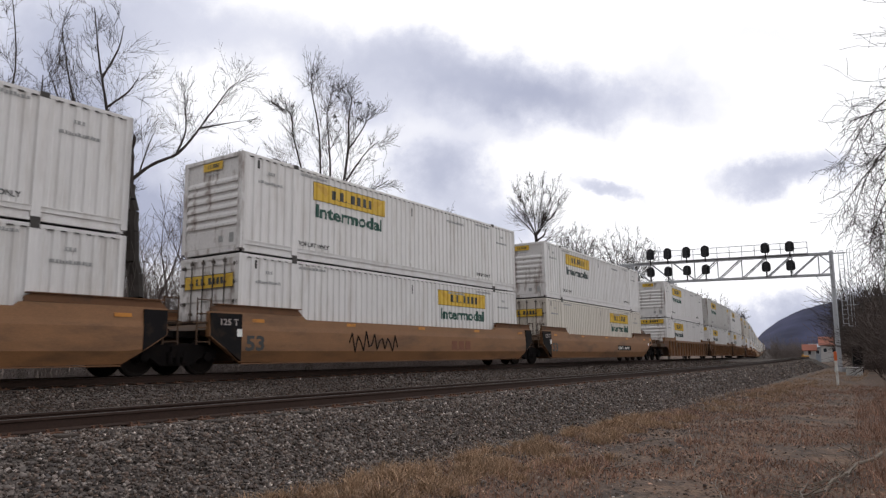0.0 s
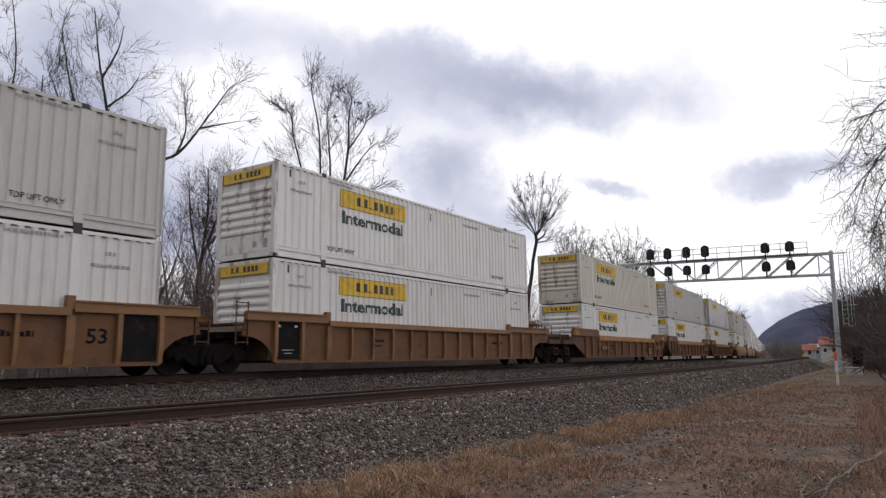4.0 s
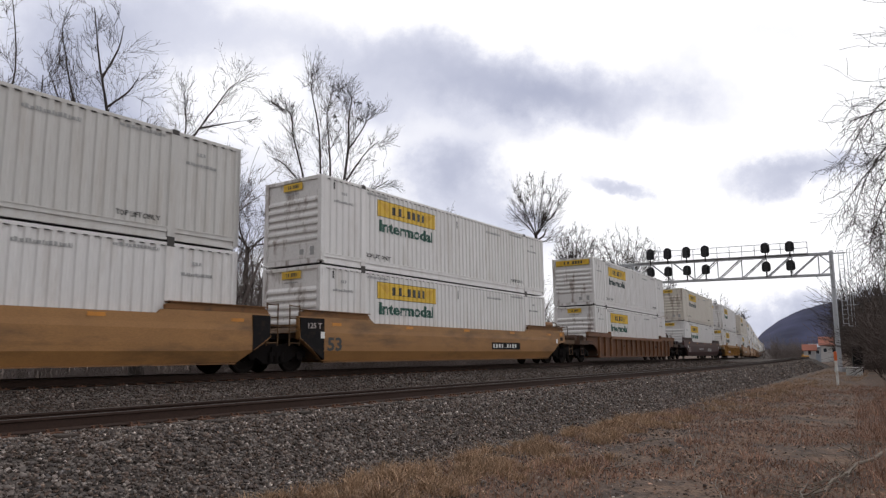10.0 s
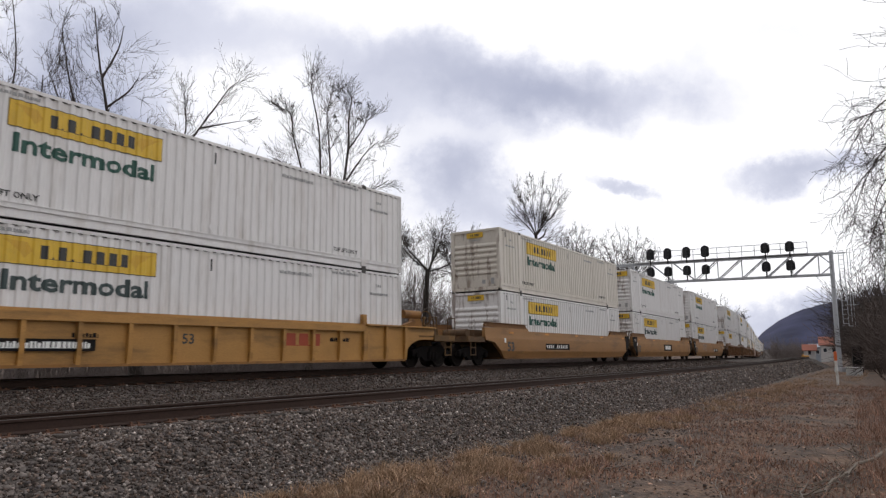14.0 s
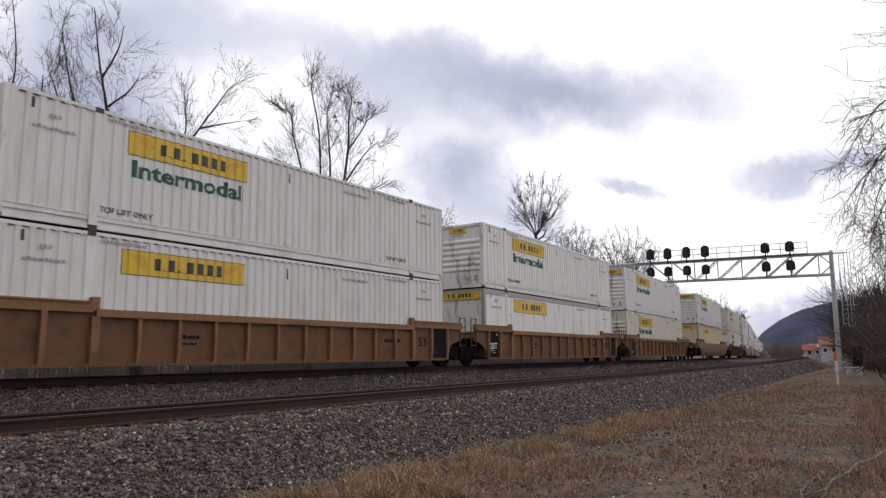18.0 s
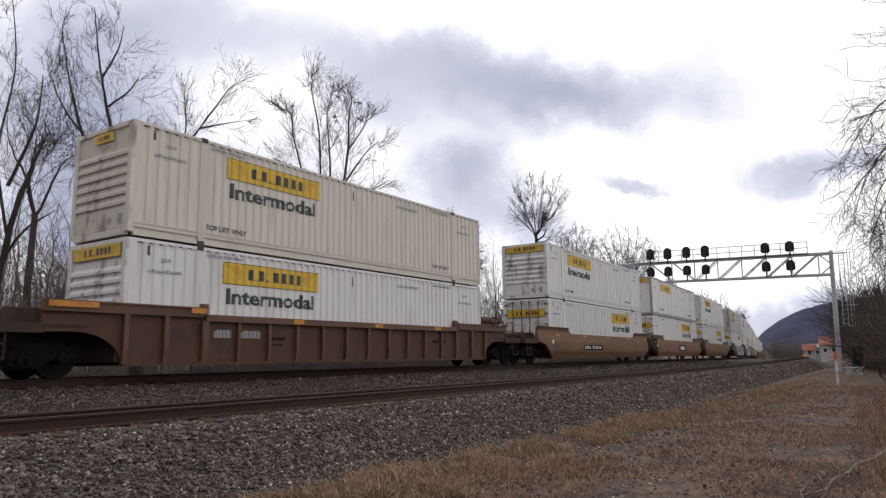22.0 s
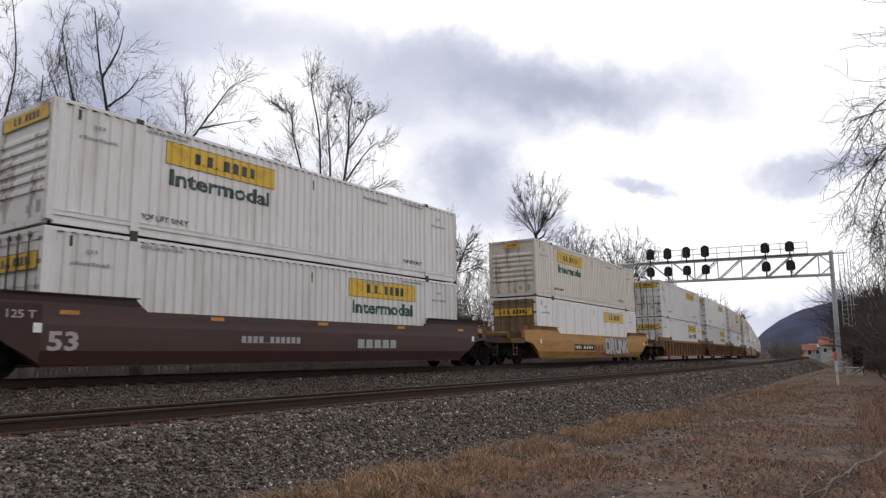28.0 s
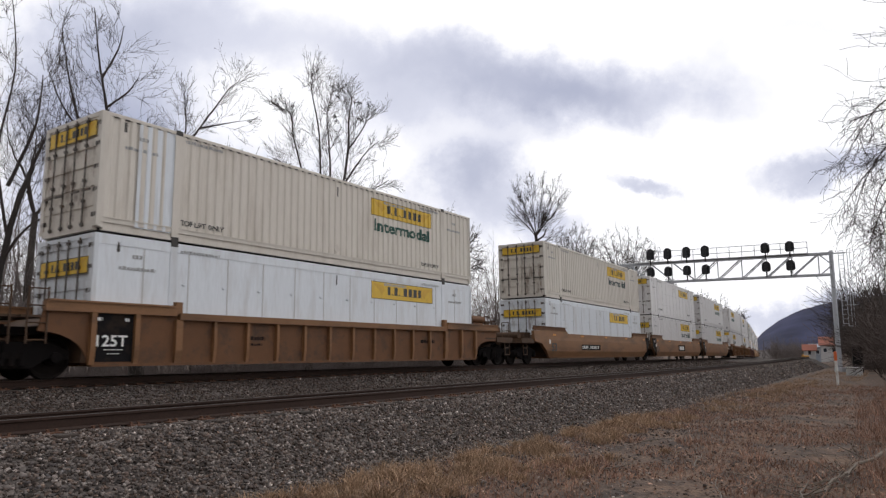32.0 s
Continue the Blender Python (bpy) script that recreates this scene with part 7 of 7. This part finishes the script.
def blades(name, label, spots, mat, seed, lean=0.5, wide=0.006):
    """Grass blades as bent two-piece slivers; spots of (x, y, z, height)."""
    rng = np.random.default_rng(seed)
    sp = np.asarray(spots)
    n = len(sp)
    a = rng.uniform(0, 2 * math.pi, n)
    h = sp[:, 3] * rng.uniform(0.6, 1.2, n)
    out = h * np.abs(rng.normal(0, lean, n))
    w = wide * rng.uniform(0.6, 1.5, n)
    dx, dy = np.cos(a), np.sin(a)
    b = rng.uniform(0, 2 * math.pi, n)
    sx, sy = np.cos(b) * w, np.sin(b) * w
    P = np.zeros((n, 5, 3))
    base = sp[:, :3]
    mid = base + np.stack([dx * out * 0.35, dy * out * 0.35, h * 0.6], -1)
    tip = base + np.stack([dx * out, dy * out, h], -1)
    s = np.stack([sx, sy, np.zeros(n)], -1)
    P[:, 0], P[:, 1], P[:, 2], P[:, 3], P[:, 4] = base - s, base + s, mid + s * 0.8, mid - s * 0.8, tip
    k = np.arange(n)[:, None] * 5
    idx = np.concatenate([k + np.array([0, 1, 2, 3]), k + np.array([3, 2, 4])], 1).reshape(-1)
    starts = (np.arange(n)[:, None] * 7 + np.array([0, 4])).reshape(-1)
    me = bpy.data.meshes.new(name)
    me.vertices.add(n * 5)
    me.vertices.foreach_set("co", P.reshape(-1))
    me.loops.add(len(idx))
    me.loops.foreach_set("vertex_index", idx)
    me.polygons.add(len(starts))
    me.polygons.foreach_set("loop_start", starts)
    me.update(calc_edges=True)
    me.materials.append(mat)
    tagged(new(name, me), label, "grass", kind="stuff")


def grass():
    rng = random.Random(15)
    straw, russet, tall = [], [], []
    # straw tufts along the foot of the ballast
    for k in range(330):
        x = rng.uniform(3.5, 18) if k < 230 else rng.uniform(18, 45)
        o = -10.55 - abs(rng.gauss(0, 0.75)) - 0.3 * noise.noise(Vector((x * 0.5, 2, 0))) - (0.0 if x < 18 else 0.4)
        if x > 9 and rng.random() < 0.35:
            continue
        y = track_y(x) + o
        z = soil(x, y)
        big = rng.uniform(0.6, 1.25)
        for j in range(120 if x < 18 else 60):
            r, a = abs(rng.gauss(0, 0.16)) * big, rng.uniform(0, 6.28)
            straw.append((x + r * math.cos(a), y + r * math.sin(a), z - 0.01, 0.20 * big * math.exp(-r * 2.2)))
    # low russet weeds over the open ground
    for k in range(140000):
        x = 3.2 + 36 * rng.random() ** 1.6 + rng.gauss(0, 0.8)
        y = rng.uniform(-3.5, 7.0) if x < 20 else rng.uniform(-4, 12)
        o = y - track_y(x)
        if o > -10.6 - 0.5 * noise.noise(Vector((x * 0.45, 3, 6))) or noise.noise(Vector((x * 0.35, y * 0.55, 9))) + 0.35 * noise.noise(Vector((x * 1.6, y * 1.6, 2))) < -0.19:
            continue
        russet.append((x, y, soil(x, y) - 0.01, rng.uniform(0.02, 0.10) * (1 + max(0, noise.noise(Vector((x * 0.8, y * 0.8, 5))) * 1.6))))
    for k in range(9000):
        x = rng.uniform(20, 70)
        y = track_y(x) - rng.uniform(10.2, 13.5) - 0.03 * (x - 20)
        if noise.noise(Vector((x * 0.3, y * 0.4, 4))) > -0.1:
            straw.append((x, y, soil(x, y) - 0.01, rng.uniform(0.08, 0.22)))
    # tall dry stems at the edge of the bank
    for k in range(4200):
        x = rng.uniform(8, 34)
        a = 2.2 + 3.4 * rng.random() ** 1.7
        y = x * math.tan(radians(a))
        if noise.noise(Vector((x * 0.7, y * 2.0, 7))) > -0.1:
            tall.append((x, y, soil(x, y) - 0.02, rng.uniform(0.1, 0.75) * (1.5 - 0.2 * a)))
    blades("dry_grass", "straw-coloured dry grass tufts at the foot of the ballast", straw, M_STRAW, 4, 1.1, 0.004)
    blades("weeds", "low russet-brown dead weeds on stony ground", russet, M_RUSSET, 5, 1.2, 0.005)
    blades("tall_grass", "tall dry brown stems on the bank", tall, M_RUSSET, 6, 0.5, 0.004)


grass()


def litter():
    """Dead leaves and flattened stems strewn over the open ground."""
    rng = np.random.default_rng(33)
    m = material("dead_leaves", (0.155, 0.100, 0.074), rough=0.9, vary=0.3, scale=3)
    tint_pieces(m, ((0, (0.35, 0.36, 0.38)), (0.6, (1.0, 0.82, 0.7)), (0.93, (2.0, 1.8, 1.6)), (1, (4.0, 4.0, 4.0))))
    V, F = [], []
    for k in range(30000):
        x = 3.3 + 30 * rng.random() ** 1.7 + rng.normal(0, 0.7)
        y = rng.uniform(-3.5, 7.2) if x < 20 else rng.uniform(-4, 11)
        if y - track_y(x) > -10.3:
            continue
        z, s, a = soil(x, y) + rng.uniform(0.004, 0.03), rng.uniform(0.006, 0.017), rng.uniform(0, 6.28)
        l = s * rng.uniform(1, 2.6)
        c, d = math.cos(a), math.sin(a)
        t1, t2 = rng.normal(0, 0.3), rng.normal(0, 0.3)
        n = len(V)
        V += [(x - c * l, y - d * l, z - t1 * l), (x + d * s, y - c * s, z + t2 * s), (x + c * l, y + d * l, z + t1 * l), (x - d * s, y + c * s, z - t2 * s * 0.5)]
        F.append((n, n + 1, n + 2, n + 3))
    me = bpy.data.meshes.new("leaf_litter")
    me.from_pydata(V, [], F)
    me.materials.append(m)
    tagged(new("leaf_litter", me), "brown dead leaves strewn over stony ground", "leaves", kind="stuff")


litter()


def sticks():
    rng = random.Random(3)
    for k, (x, y, a, l) in enumerate(((7.6, 1.9, 20, 1.5), (7.9, 1.2, 14, 1.7), (8.4, 0.9, 62, 0.9), (9.3, 4.0, -40, 0.5), (10.6, 3.1, 10, 0.8), (7.3, 3.2, -30, 0.45), (12.5, 4.6, -50, 0.6), (15, 2.4, 8, 0.9), (6.9, 2.6, 80, 0.4))):
        V, Fc = [], []
        p = Vector((0, 0, 0))
        d = Vector((math.cos(radians(a)), math.sin(radians(a)), 0.1))
        pts = [p]
        for i in range(6):
            p = p + (d + Vector((rng.gauss(0, 0.12), rng.gauss(0, 0.12), rng.gauss(0, 0.08)))) * l / 6
            pts.append(p)
        for i, c in enumerate(pts):
            for m in range(5):
                V.append(c + Vector((0, math.cos(m * 1.2566), math.sin(m * 1.2566))) * (0.014 - 0.0016 * i))
        Fc = [(i * 5 + m, i * 5 + (m + 1) % 5, i * 5 + 5 + (m + 1) % 5, i * 5 + 5 + m) for i in range(6) for m in range(5)] + [(4, 3, 2, 1, 0), (30, 31, 32, 33, 34)]
        ob = new("stick", raw_mesh("stick", V, Fc, M_STICK))
        ob.location = (x, y, soil(x, y) + 0.03)
        tagged(ob, "weathered grey fallen stick lying in the weeds", "stick", group="fallen sticks")


sticks()


def fallen_branch():
    rng = random.Random(8)
    V, Fc = [], []
    a, b = Vector((8.3, 1.47, 0)), Vector((13.2, 0.72, 0))
    p = Vector((0, 0, 0.02))
    for i in range(9):
        t = (i + 1) / 9
        q = (b - a) * t + Vector((rng.gauss(0, 0.03), rng.gauss(0, 0.02), 0.02 + 0.22 * t + rng.gauss(0, 0.015)))
        tube(V, Fc, p, q, 0.010 + 0.0022 * i, 0.0122 + 0.0022 * i, 7)
        if i % 2 or i < 3:
            dd = (q - p).normalized() * -1
            for k in range(2):
                bough(V, Fc, rng, q, (dd + Vector((rng.gauss(0, 0.5), rng.gauss(0, 0.8), rng.uniform(0, 0.35)))).normalized(), rng.uniform(0.3, 0.7), 0.011, 1, 3, dict(SPEC, thin=0.003, rise=0.0, kids=(2, 2, 2)))
        p = q
    m = material("branch_pale", (0.155, 0.125, 0.10), rough=0.9, vary=0.3, scale=5, stretch=(0.4, 3, 3), fine=0.2)
    ob = new("branch", raw_mesh("branch", V, Fc, m))
    ob.location = (a.x, a.y, soil(a.x, a.y))
    tagged(ob, "pale dead branch lying across the weedy ground", "branch")


fallen_branch()


def rubble():
    rng = np.random.default_rng(9)
    pl, sz = [], []
    for k in range(420):
        x = rng.uniform(4, 60)
        o = rng.uniform(3.4, 6.5)
        y = track_y(x) + o
        c = rng.uniform(0.05, 0.2)
        pl.append((x, y, max(soil(x, y), -1.2 + track_z(x)) + 0.3 * c))
        sz.append(c)
    m = material("pale_rubble", (0.36, 0.35, 0.34), rough=0.9, vary=0.3, scale=3, fine=0.2)
    tagged(new("rubble", scatter("rubble", pl, sz, m, 12, 0.8)), "pale broken rubble beyond the far track", "rubble", kind="stuff")


rubble()


# ---- what moves ----
def travelled(t):
    """Metres that the train has run since the start."""
    return 20.25 * t + float(np.interp(t, _TT, _TE))


_TT = np.linspace(0, 32, 321)
_TE = np.interp(_TT, [0, 6, 12, 18, 24, 28, 32], [0, -0.14, 0.85, 3.04, 5.65, 8.44, 11.81])
for _ in range(2):
    _TE[1:-1] = np.convolve(np.pad(_TE, 15, mode="reflect", reflect_type="odd"), np.ones(31) / 31, "valid")[1:-1]


def motions():
    walk(clouds, [(0.0, pose(*EYE)), (16.0, pose(*EYE, 0, 0, -1.5)), (32.0, pose(*EYE, 0, 0, -3.0))])
    for ob, s, m in RUN:
        walk(ob, [(float(t), unit_pose(s - travelled(t)) @ m) for t in range(33)])


motions()
